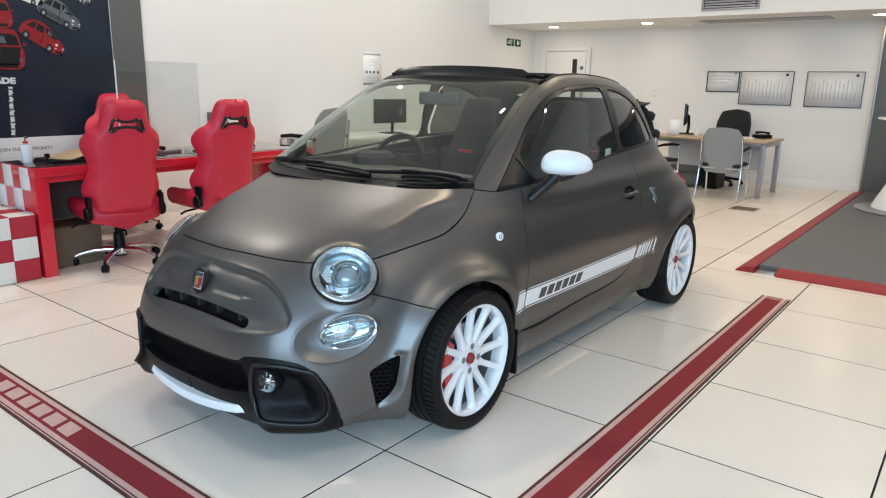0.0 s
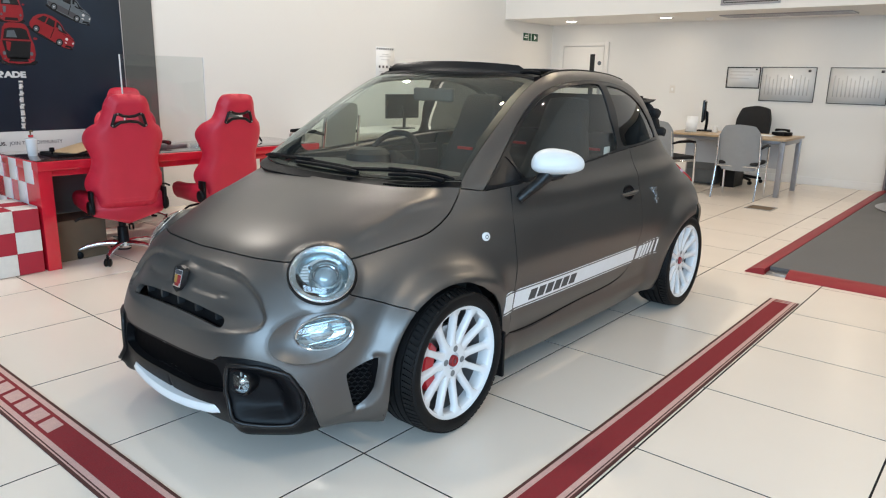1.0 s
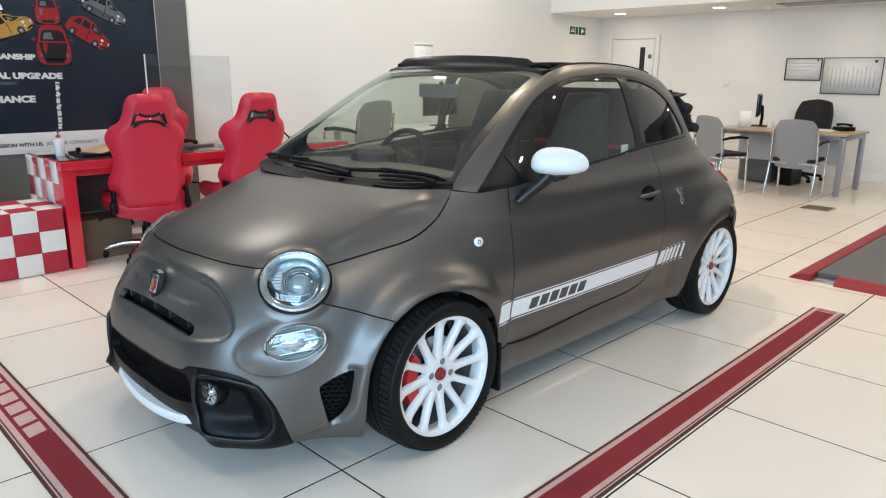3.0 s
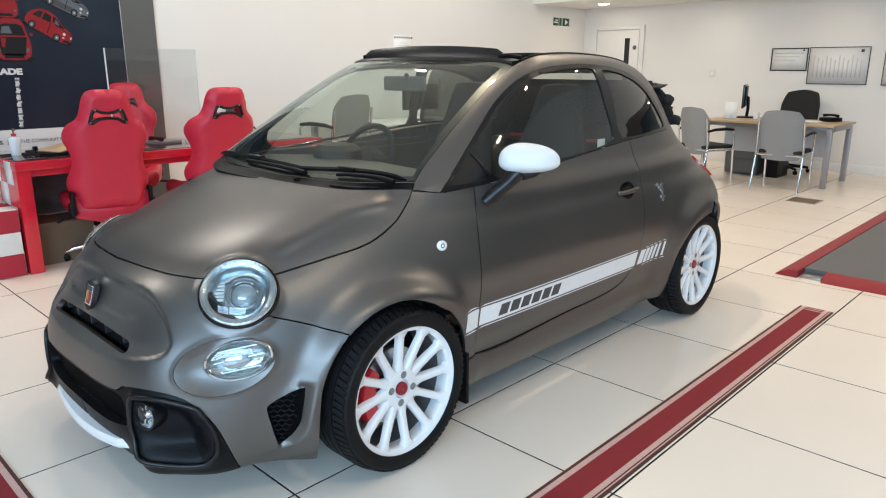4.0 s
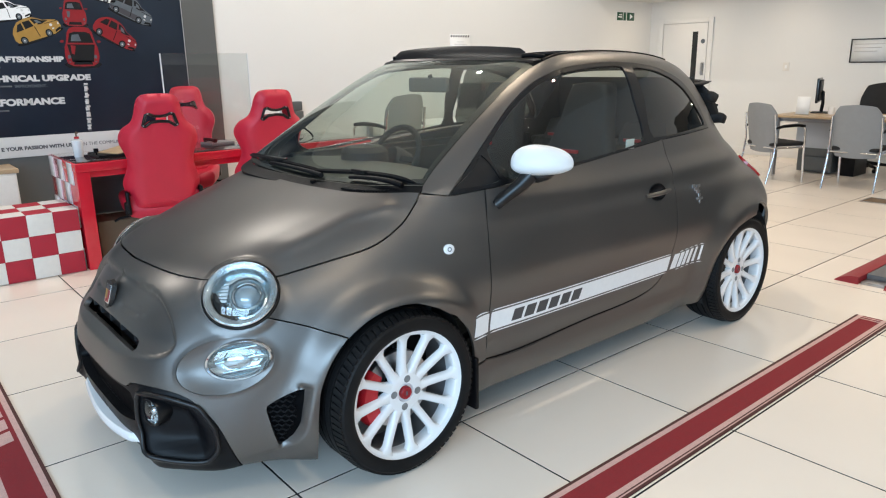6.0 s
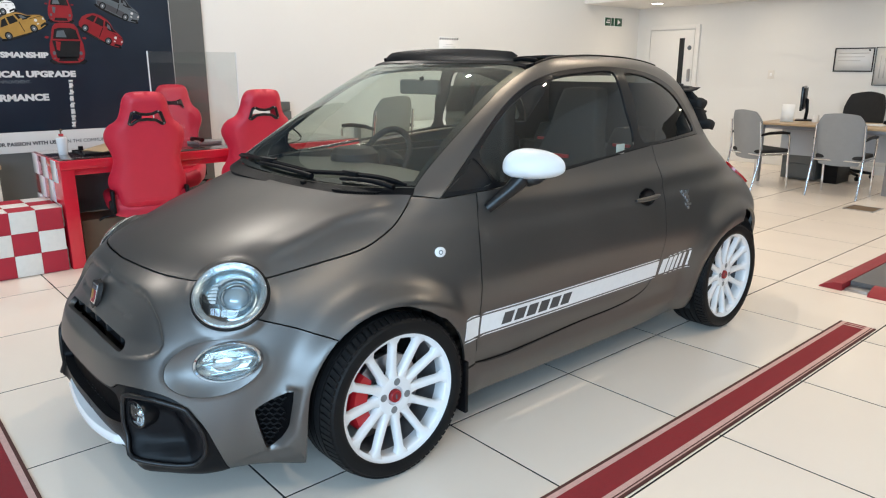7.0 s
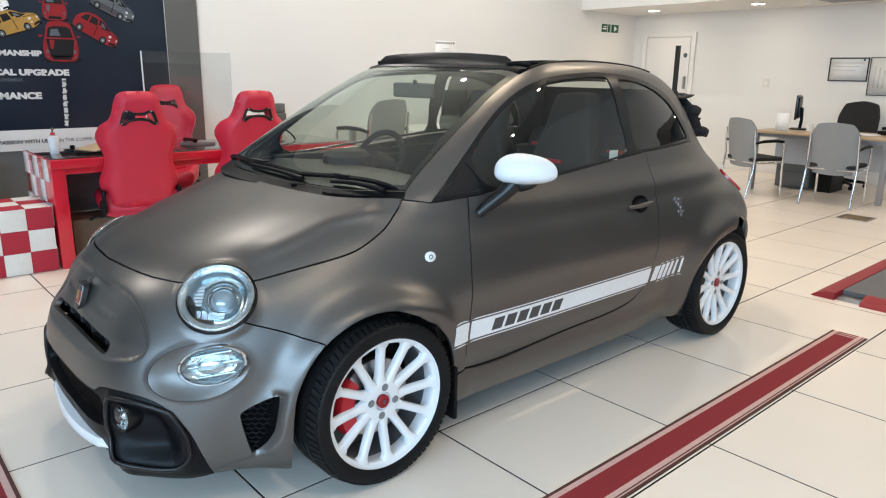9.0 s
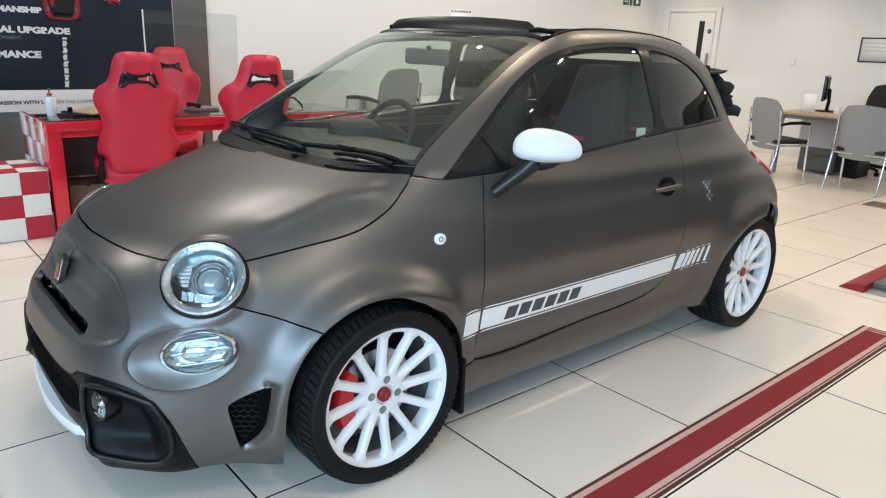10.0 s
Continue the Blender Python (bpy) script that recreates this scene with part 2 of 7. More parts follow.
def tube(points, radius, sides=10, closed=False):
    bm = bmesh.new()
    add_tube(bm, points, radius, sides, closed)
    return harden(bm, 50)


def add_lathe(bm, profile, segments=32, m=None, close=False):
    """Turns a profile of (radius, height) round z."""
    m = m or Matrix()
    rings = []
    for r, z in profile:
        if r < 1e-6:
            rings.append([bm.verts.new(m @ Vector((0, 0, z)))])
        else:
            rings.append([bm.verts.new(m @ Vector((r * math.cos(k * math.tau / segments), r * math.sin(k * math.tau / segments), z))) for k in range(segments)])
    pairs = list(zip(rings, rings[1:])) + ([(rings[-1], rings[0])] if close else [])
    for a, b in pairs:
        for k in range(segments):
            j = (k + 1) % segments
            if len(a) == 1 and len(b) == 1:
                continue
            if len(a) == 1:
                bm.faces.new((a[0], b[j], b[k]))
            elif len(b) == 1:
                bm.faces.new((a[k], a[j], b[0]))
            else:
                bm.faces.new((a[k], a[j], b[j], b[k]))


def lathe(profile, segments=32, m=None, close=False, degrees=40):
    bm = bmesh.new()
    add_lathe(bm, profile, segments, m, close)
    bmesh.ops.recalc_face_normals(bm, faces=bm.faces)
    return harden(bm, degrees)


def curve(points, per=8):
    """A smooth line through points, open."""
    pts = [Vector(p) for p in points]
    if len(pts) < 3:
        return [pts[0].lerp(pts[-1], k / per) for k in range(per)] + [pts[-1]]
    out = []
    for i in range(len(pts) - 1):
        a, b, c, d = pts[max(0, i - 1)], pts[i], pts[i + 1], pts[min(len(pts) - 1, i + 2)]
        for k in range(per):
            f = k / per
            out.append(0.5 * (2 * b + (c - a) * f + (2 * a - 5 * b + 4 * c - d) * f * f + (3 * b - a - 3 * c + d) * f ** 3))
    return out + [pts[-1]]


def inside(poly, px, py):
    """Even-odd test of many points against a polygon."""
    hit = np.zeros(len(px), bool)
    x, y = np.array(poly).T
    for i in range(len(x)):
        j = i - 1
        cross = (y[i] > py) != (y[j] > py)
        with np.errstate(all="ignore"):
            hit ^= cross & (px < (x[j] - x[i]) * (py - y[i]) / (y[j] - y[i]) + x[i])
    return hit


def fill(loop, holes=(), step=0.02):
    """A flat outline filled with an even net of triangles: points and faces."""
    loop = np.array([tuple(p)[:2] for p in loop])
    holes = [np.array([tuple(p)[:2] for p in h]) for h in holes]
    lo, hi = loop.min(0), loop.max(0)
    gx, gy = np.meshgrid(np.arange(lo[0], hi[0], step), np.arange(lo[1], hi[1], step))
    gx[1::2] += step / 2
    px, py = gx.ravel(), gy.ravel()
    keep = inside(loop, px, py)
    for h in holes:
        keep &= ~inside(h, px, py)
    px, py = px[keep], py[keep]
    rim = np.concatenate([loop, *holes])
    if len(px):
        far = np.ones(len(px), bool)
        for r in rim:
            far &= (px - r[0]) ** 2 + (py - r[1]) ** 2 > (0.55 * step) ** 2
        px, py = px[far], py[far]
    verts = [Vector(p) for p in rim] + [Vector(p) for p in zip(px, py)]
    edges, at = [], 0
    for ring in (loop, *holes):
        edges += [(at + k, at + (k + 1) % len(ring)) for k in range(len(ring))]
        at += len(ring)
    vs, _, faces, *_ = delaunay_2d_cdt(verts, edges, [], 0, 1e-6)
    P = np.array([tuple(v) for v in vs])
    F = np.array([f for f in faces if len(f) == 3])
    mid = P[F].mean(1)
    ok = inside(loop, mid[:, 0], mid[:, 1])
    for h in holes:
        ok &= ~inside(h, mid[:, 0], mid[:, 1])
    return P, F[ok]


def plate(loop, holes, front, back, step=0.02):
    """A body between two faces over one outline: front and back give a 3D point for (u, v)."""
    P, F = fill(loop, holes, step)
    bm = bmesh.new()
    a = [bm.verts.new(front(u, v)) for u, v in P]
    b = [bm.verts.new(back(u, v)) for u, v in P]
    edge = {}
    for i, j, k in F:
        bm.faces.new((a[i], a[j], a[k]))
        bm.faces.new((b[k], b[j], b[i]))
        for e in ((i, j), (j, k), (k, i)):
            edge[e] = 1
    for i, j in edge:
        if (j, i) not in edge:
            bm.faces.new((a[j], a[i], b[i], b[j]))
    bmesh.ops.delete(bm, geom=[v for v in bm.verts if not v.link_faces], context="VERTS")
    bmesh.ops.recalc_face_normals(bm, faces=bm.faces)
    return bm


def words(text, height, m, mat, parent, name="lettering", wide=1.0, align="LEFT", bold=0.0):
    """Raised flat lettering in the built-in font."""
    data = bpy.data.curves.new(name, "FONT")
    data.body, data.size, data.extrude, data.offset = text, height / 0.7, 0.0006, bold
    data.align_x = align
    ob = bpy.data.objects.new(name, data)
    scene.collection.objects.link(ob)
    dg = bpy.context.evaluated_depsgraph_get()
    me = bpy.data.meshes.new_from_object(ob.evaluated_get(dg))
    bpy.data.objects.remove(ob)
    me.materials.clear()
    me.materials.append(mat)
    me.transform(m @ Matrix.Diagonal((wide, 1, 1, 1)))
    ob = new(name, me)
    ob.parent = parent
    return ob


# ---- the showroom: walls, ceiling, bulkhead, glazing ----
LEFT_X, BACK_Y, RIGHT_X, FRONT_Y, HIGH, SOFFIT = -4.53, 9.17, 7.6, -6.1, 4.2, 2.34


def structure(name, lo, hi, mat, bevel=0.0, label=""):
    return tagged(finish(name, box(lo, hi, bevel), mat, smooth=bool(bevel)), label, kind="structure")


structure("wall_west", (LEFT_X - 0.2, FRONT_Y, 0), (LEFT_X, BACK_Y + 0.2, HIGH), WALL)
structure("wall_north", (LEFT_X, BACK_Y, 0), (RIGHT_X, BACK_Y + 0.2, HIGH), WALL)
structure("ceiling", (LEFT_X, FRONT_Y, HIGH), (RIGHT_X, BACK_Y + 0.2, HIGH + 0.2), CEILING, label="pale suspended ceiling with recessed spotlights")
structure("bulkhead", (LEFT_X, 7.70, SOFFIT), (RIGHT_X, BACK_Y, HIGH), WALL, label="white plastered bulkhead above the office bay")
structure("wall_south", (LEFT_X, FRONT_Y - 0.2, 0), (RIGHT_X, FRONT_Y, 0.35), WALL)
structure("lintel", (LEFT_X, FRONT_Y - 0.2, 3.65), (RIGHT_X, FRONT_Y, HIGH), WALL)
# unseen wall, added dark so that the car's nose mirrors little light
structure("wall_south_end", (LEFT_X, FRONT_Y - 0.2, 0.35), (0.9, FRONT_Y, 3.65), GREY_PANEL)
structure("wall_east", (RIGHT_X, FRONT_Y, 0), (RIGHT_X + 0.2, BACK_Y, 0.35), WALL)
structure("lintel", (RIGHT_X, FRONT_Y, 3.65), (RIGHT_X + 0.2, BACK_Y, HIGH), WALL)
# unseen stretch of wall, added in grey to dim the flank's reflections
structure("wall_east_end", (RIGHT_X, -1.2, 0.35), (RIGHT_X + 0.2, BACK_Y, 3.65), GREY_PANEL)
for k in range(6):
    x = 0.96 + (RIGHT_X - 1.02) * k / 5
    structure("mullion", (x - 0.06, FRONT_Y - 0.16, 0.35), (x + 0.06, FRONT_Y + 0.10, 3.65), GREY_METAL, 0.004)
for k in range(5):
    y = FRONT_Y + 0.06 + (-1.2 - FRONT_Y - 0.12) * k / 4
    structure("mullion", (RIGHT_X + 0.04, y - 0.05, 0.35), (RIGHT_X + 0.16, y + 0.05, 3.65), GREY_METAL, 0.004)
structure("skirting", (-4.50, BACK_Y - 0.018, 0.0), (0.93, BACK_Y, 0.11), DOOR_PAINT, 0.004)
structure("skirting", (LEFT_X, 1.66, 0.0), (LEFT_X + 0.018, 9.13, 0.11), DOOR_PAINT, 0.004)
structure("grey_wall_end", (0.95, 8.98, 0.0), (RIGHT_X, BACK_Y, SOFFIT), GREY_PANEL, label="dark grey clad wall beside the ramp")
structure("trim", (0.925, 8.965, 0.0), (0.95, BACK_Y, SOFFIT), GREY_METAL, 0.003)

# door in the back wall with its frame and narrow vision panel
door = tagged(finish("door_1", box((-4.255, BACK_Y - 0.030, 0.008), (-3.475, BACK_Y - 0.004, 1.975), 0.003), DOOR_PAINT), "closed white door with a narrow glazed slot", kind="structure")
for lo, hi in (((-4.36, BACK_Y - 0.034, 0), (-4.265, BACK_Y, 2.05)), ((-3.465, BACK_Y - 0.034, 0), (-3.39, BACK_Y, 2.05)), ((-4.265, BACK_Y - 0.034, 1.985), (-3.465, BACK_Y, 2.05))):
    part("door_frame", box(lo, hi, 0.004), DOOR_PAINT, door)
part("vision_panel", box((-3.725, BACK_Y - 0.036, 0.95), (-3.635, BACK_Y - 0.028, 1.85), 0.002), SCREEN, door, "dark glazed slot")
part("door_sign", lathe([(0.0, 0.004), (0.034, 0.004), (0.036, 0.0)], 24, Matrix.Translation((-3.545, BACK_Y - 0.030, 1.70)) @ Matrix.Rotation(radians(90), 4, "X")), PRINT_GREY, door, "round blue-grey door sign")
part("door_handle", tube([(-3.525, BACK_Y - 0.03, 1.20), (-3.525, BACK_Y - 0.075, 1.20), (-3.525, BACK_Y - 0.075, 1.36), (-3.525, BACK_Y - 0.03, 1.36)], 0.010, 8), STEEL, door)
part("finger_plate", box((-3.55, BACK_Y - 0.036, 1.18), (-3.50, BACK_Y - 0.029, 1.38), 0.002), STEEL, door)

# exit sign, notice, socket on the walls
sign = thing("exit_sign", (LEFT_X, 8.45, 2.105), label="green and white emergency exit sign on the wall", category="sign")
part("sign_board", box((0, -0.235, -0.072), (0.012, 0.235, 0.072), 0.002), PAPER, sign)
for y0, y1 in ((-0.225, -0.075), (-0.060, 0.010), (0.030, 0.225)):
    part("sign_field", box((0.012, y0, -0.062), (0.014, y1, 0.062), 0.0), GREEN, sign)
part("sign_mark", box((0.014, -0.20, -0.020), (0.0155, -0.10, 0.0), 0.0), PAPER, sign)
part("sign_mark", box((0.014, -0.18, 0.015), (0.0155, -0.10, 0.030), 0.0), PAPER, sign)
part("sign_arrow", lathe([(0.0, 0.002), (0.05, 0.002), (0.05, 0.0)], 3, Matrix.Translation((0.014, 0.13, 0)) @ Matrix.Rotation(radians(90), 4, "Y") @ Matrix.Rotation(radians(90), 4, "Z")), PAPER, sign)
notice = thing("wall_notice", (LEFT_X, 4.93, 1.57), label="white safety notice with hazard-striped ends", category="notice")
part("sheet", box((0, -0.175, -0.215), (0.004, 0.175, 0.215), 0.0), PAPER, notice)
for z in (0.190, -0.200):
    for k in range(8):
        bm = box((0.004, -0.165 + 0.042 * k, -0.013), (0.006, -0.143 + 0.042 * k, 0.013), 0.0)
        for v in bm.verts:
            v.co.y += 0.4 * v.co.z
            v.co.z += z
        part("hazard_bar", bm, PRINT_DARK, notice, smooth=False)
for z, w in ((0.12, 0.06), (0.09, 0.11), (0.05, 0.08), (-0.11, 0.12), (-0.13, 0.11), (-0.15, 0.12)):
    part("text_bar", box((0.004, -w, z - 0.004), (0.0055, w, z + 0.004), 0.0), BAND, notice)
for y in (-0.11, -0.04, 0.03, 0.11):
    part("pictogram", box((0.004, y - 0.016, -0.060), (0.0055, y + 0.016, -0.028), 0.0), PRINT_DARK, notice)
socket = thing("wall_socket", (-2.22, BACK_Y, 1.30), label="white plastic wall switch plate", category="switch")
part("plate", box((-0.045, -0.010, -0.06), (0.045, 0, 0.06), 0.004), WHITE_CLOTH, socket)
part("rocker", box((-0.015, -0.014, -0.022), (0.015, -0.008, 0.022), 0.003), PAPER, socket)

# three framed sheets
for x0, x1, z0, z1, bars, tone in ((-1.38, -0.89, 1.345, 1.655, 3, 0.014), (-0.875, -0.13, 1.17, 1.66, 12, 0.008), (0.04, 0.77, 1.165, 1.66, 12, 0.008)):
    fr = thing("picture_frame", ((x0 + x1) / 2, BACK_Y, (z0 + z1) / 2), label="black-framed printed sheet under glass on the wall", category="picture", group="framed sheets on the back wall")
    hw, hh = (x1 - x0) / 2, (z1 - z0) / 2
    part("sheet", box((-hw, -0.008, -hh), (hw, -0.002, hh), 0.0), GLAZED_PAPER, fr)
    for lo, hi in (((-hw, -0.014, hh - tone), (hw, 0, hh)), ((-hw, -0.014, -hh), (hw, 0, -hh + tone)), ((-hw, -0.014, -hh + tone), (-hw + tone, 0, hh - tone)), ((hw - tone, -0.014, -hh + tone), (hw, 0, hh - tone))):
        part("frame_bar", box(lo, hi, 0.002), SATIN_BLACK, fr)
    for k in range(bars):
        if bars > 4:
            xx = -hw * 0.78 + 1.56 * hw * k / (bars - 1)
            part("text_column", box((xx - 0.018, -0.0095, -hh * 0.62), (xx - 0.004, -0.0085, hh * 0.55 - 0.03 * (k % 3)), 0.0), BAND, fr)
        else:
            zz = hh * (0.55 - 0.3 * k)
            part("text_bar", box((-hw * 0.8, -0.0095, zz - 0.006), (hw * (0.75 - 0.2 * k), -0.0085, zz + 0.006), 0.0), BAND, fr)
    part("small_print", box((hw * 0.70, -0.0095, hh * 0.72), (hw * 0.80, -0.0085, hh * 0.86), 0.0), PRINT_DARK, fr)

# lamps and grilles of the bulkhead
for x, y in ((-3.77, 8.5), (-2.12, 8.42), (-0.5, 8.44), (0.94, 8.43)):
    lamp = thing("downlight", (x, y, SOFFIT), label="round recessed downlight, switched on", category="lamp", group="downlights in the soffit")
    part("rim", lathe([(0.085, 0.0), (0.105, -0.003), (0.108, 0.0)], 32), WHITE_GLOSS, lamp)
    part("lens", lathe([(0.0, -0.006), (0.07, -0.005), (0.084, -0.001)], 32), LENS_WHITE, lamp)
detector = thing("smoke_detector", (-1.56, 8.68, SOFFIT), label="small white smoke detector on the soffit", category="detector")
part("housing", lathe([(0.0, -0.035), (0.032, -0.034), (0.048, -0.018), (0.052, 0.0)], 24), PAPER, detector)
grille = thing("ceiling_grille", (-0.46, 8.50, SOFFIT), label="long brown-grey linear air grille in the soffit", category="grille")
part("backing", box((-0.80, -0.17, -0.002), (0.80, 0.17, 0.0), 0.0), DARK_CLOTH, grille)
for k in range(12):
    part("slat", box((-0.80, -0.165 + 0.028 * k, -0.012), (0.80, -0.150 + 0.028 * k, -0.002), 0.002), GREY_METAL, grille)
for lo, hi in (((-0.83, -0.20, -0.014), (0.83, -0.172, 0)), ((-0.83, 0.172, -0.014), (0.83, 0.20, 0)), ((-0.83, -0.172, -0.014), (-0.80, 0.172, 0)), ((0.80, -0.172, -0.014), (0.83, 0.172, 0)), ((-0.015, -0.172, -0.014), (0.015, 0.172, -0.001))):
    part("frame_bar", box(lo, hi, 0.002), GREY_METAL, grille)
vent = thing("wall_grille", (-0.70, 7.70, 2.62), label="grey slatted air grille on the bulkhead", category="grille")
part("backing", box((-0.34, -0.004, -0.19), (0.34, 0.0, 0.19), 0.0), DARK_CLOTH, vent)
for k in range(11):
    part("slat", box((-0.33, -0.018, -0.18 + 0.033 * k), (0.33, -0.004, -0.160 + 0.033 * k), 0.002), GREY_METAL, vent)
for lo, hi in (((-0.37, -0.02, 0.19), (0.37, 0, 0.215)), ((-0.37, -0.02, -0.215), (0.37, 0, -0.19)), ((-0.37, -0.02, -0.19), (-0.34, 0, 0.19)), ((0.34, -0.02, -0.19), (0.37, 0, 0.19))):
    part("frame_bar", box(lo, hi, 0.002), GREY_METAL, vent)
for x, y in CEILING_SPOTS:
    lamp = thing("ceiling_light", (x, y, HIGH), label="small recessed ceiling spotlight, switched on", category="lamp", group="ceiling lights of the showroom")
    part("rim", lathe([(0.125, 0.0), (0.128, -0.012), (0.155, -0.010), (0.160, 0.0)], 28), WHITE_GLOSS, lamp)

# poster wall: grey panel, dark print, white band
tagged(finish("wall_panel", box((LEFT_X, -3.2, 0.0), (LEFT_X + 0.03, 1.63, HIGH - 0.02), 0.003), GREY_PANEL), "grey wall panel behind the poster", kind="structure")
poster = thing("poster", (LEFT_X + 0.03, 0, 0), label="large dark poster of small cars with white headings and pale band", category="poster")
part("print", box((0, -2.6, 0.86), (0.012, 1.30, 3.9), 0.001), NAVY, poster)
part("band", box((0, -2.6, 0.68), (0.013, 1.30, 0.858), 0.001), BAND, poster)
part("edge", box((0, 1.30, 0.68), (0.014, 1.306, 3.9), 0.0), BAND, poster)


def on_wall(y, z, x=0.0125):
    return Matrix.Translation((x, y, z)) @ Matrix.Rotation(radians(90), 4, "Z") @ Matrix.Rotation(radians(90), 4, "X")


words("CRAFTSMANSHIP", 0.042, on_wall(0.21, 1.487), BAND, poster, wide=1.30, align="RIGHT", bold=0.0035)
words("TECHNICAL UPGRADE", 0.047, on_wall(0.41, 1.325), BAND, poster, wide=1.30, align="RIGHT", bold=0.004)
words("PERFORMANCE", 0.052, on_wall(0.17, 1.125), BAND, poster, wide=1.26, align="RIGHT", bold=0.004)
words("E YOUR PASSION WITH US.", 0.030, on_wall(0.19, 0.742, 0.0135), PRINT_DARK, poster, wide=1.08, align="RIGHT", bold=0.0018)
words("JOIN THE COMMUNITY", 0.030, on_wall(0.215, 0.742, 0.0135), PRINT_DARK, poster, wide=0.98)
for y0, y1, z in ((-0.62, -0.28, 1.435), (-0.55, -0.22, 1.278), (-0.60, -0.27, 1.075)):
    part("text_bar", box((0.012, y0, z), (0.0135, y1, z + 0.014), 0.0), PRINT_GREY, poster)
words("IMPROVEMENT.", 0.024, on_wall(0.05, 1.272), PRINT_GREY, poster, wide=1.05, align="RIGHT", bold=0.001)
# faded road line
for k in range(30):
    z = 0.87 + 0.0142 * k
    y = 0.345 + 0.0006 * k
    rnd = random.Random(k)
    part("road_mark", box((0.012, y - 0.022 + 0.010 * rnd.random(), z), (0.0132, y + 0.022 - 0.012 * rnd.random(), z + 0.0140), 0.0), PRINT_GREY if k % 4 == 0 else BAND, poster)


def printed_car(y, z, size, turn, body, seen="angle", dark_hood=False):
    """A flat car picture on the poster: body, roof, glass, lamps and wheels as plain shapes."""
    holder = new("printed_car")
    holder.parent = poster
    holder.matrix_local = on_wall(y, z, 0.0125) @ Matrix.Rotation(radians(turn), 4, "Z")

    def shape(name, pts, mat, up):
        bm = bmesh.new()
        lo = [bm.verts.new((a * size, b * size, 0)) for a, b in pts]
        hi = [bm.verts.new((a * size, b * size, up)) for a, b in pts]
        bm.faces.new(hi)
        for i in range(len(pts)):
            bm.faces.new((lo[i - 1], lo[i], hi[i], hi[i - 1]))
        bmesh.ops.recalc_face_normals(bm, faces=bm.faces)
        finish(name, bm, mat, holder, smooth=False)

    def oval(cx, cy, rx, ry, n=14):
        return [(cx + rx * math.cos(k * math.tau / n), cy + ry * math.sin(k * math.tau / n)) for k in range(n)]

    if seen == "front":
        shape("picture_shadow", oval(0, -0.54, 0.54, 0.12, 20), SCREEN, 0.0004)
        half = [(0.0, -0.60), (0.30, -0.58), (0.44, -0.50), (0.50, -0.30), (0.48, -0.02), (0.42, 0.14), (0.36, 0.44), (0.28, 0.56), (0.14, 0.60)]
        shape("picture_body", half + [(-x, y) for x, y in half[:0:-1]], body, 0.0010)
        shape("picture_glass", [(-0.37, 0.12), (0.37, 0.12), (0.30, 0.40), (0.16, 0.45), (-0.16, 0.45), (-0.30, 0.40)], SCREEN, 0.0016)
        shape("picture_glare", [(-0.28, 0.17), (0.02, 0.17), (-0.04, 0.38), (-0.23, 0.36)], PRINT_GREY, 0.0020)
        if dark_hood:
            shape("picture_hood", [(-0.31, -0.46), (0.31, -0.46), (0.40, 0.07), (-0.40, 0.07)], SCREEN, 0.0016)
        shape("picture_gleam", [(-0.30, -0.20), (-0.22, -0.24), (-0.16, 0.03), (-0.30, 0.05)], PRINT_RED if dark_hood else PRINT_GREY, 0.0020)
        shape("picture_grille", [(-0.28, -0.54), (0.28, -0.54), (0.24, -0.42), (-0.24, -0.42)], SCREEN, 0.0016)
        for s in (-1, 1):
            shape("picture_lamp", oval(s * 0.38, -0.30, 0.045, 0.06), PRINT_GREY, 0.0016)
            shape("picture_lamp", oval(s * 0.38, -0.46, 0.03, 0.02), PRINT_GREY, 0.0016)
            shape("picture_mirror", oval(s * 0.53, 0.16, 0.06, 0.04), body, 0.0010)
            shape("picture_tyre", oval(s * 0.40, -0.58, 0.08, 0.06), SCREEN, 0.0007)
    else:
        shape("picture_shadow", oval(0.02, -0.36, 1.0, 0.14, 22), SCREEN, 0.0004)
        shape("picture_body", [(-0.96, -0.16), (-0.90, -0.30), (-0.72, -0.37), (0.18, -0.43), (0.62, -0.45), (0.88, -0.38), (0.98, -0.22), (0.97, -0.04), (0.88, 0.08), (0.62, 0.18), (0.40, 0.24), (0.24, 0.38), (0.06, 0.48), (-0.26, 0.54), (-0.56, 0.48), (-0.78, 0.32), (-0.92, 0.12)], body, 0.0010)
        shape("picture_flank", [(-0.94, -0.14), (-0.40, -0.12), (0.30, -0.16), (0.34, -0.40), (-0.40, -0.36), (-0.86, -0.30)], PRINT_DARK if body is PRINT_GREY else body, 0.0013)
        shape("picture_glass", [(0.06, 0.14), (0.30, 0.10), (0.60, 0.15), (0.38, 0.23), (0.20, 0.36), (0.06, 0.42), (-0.02, 0.42)], SCREEN, 0.0016)
        shape("picture_glare", [(0.14, 0.18), (0.34, 0.15), (0.22, 0.30), (0.10, 0.34)], PRINT_GREY, 0.0020)
        shape("picture_glass", [(-0.38, 0.12), (-0.02, 0.13), (-0.08, 0.40), (-0.36, 0.42)], SCREEN, 0.0016)
        shape("picture_glass", [(-0.76, 0.12), (-0.44, 0.12), (-0.42, 0.41), (-0.58, 0.38)], SCREEN, 0.0016)
        shape("picture_seam", [(-0.02, 0.10), (0.01, 0.10), (0.02, -0.34), (-0.01, -0.34)], SCREEN, 0.0018)
        shape("picture_seam", [(0.42, 0.06), (0.92, 0.02), (0.92, 0.04), (0.42, 0.08)], SCREEN, 0.0018)
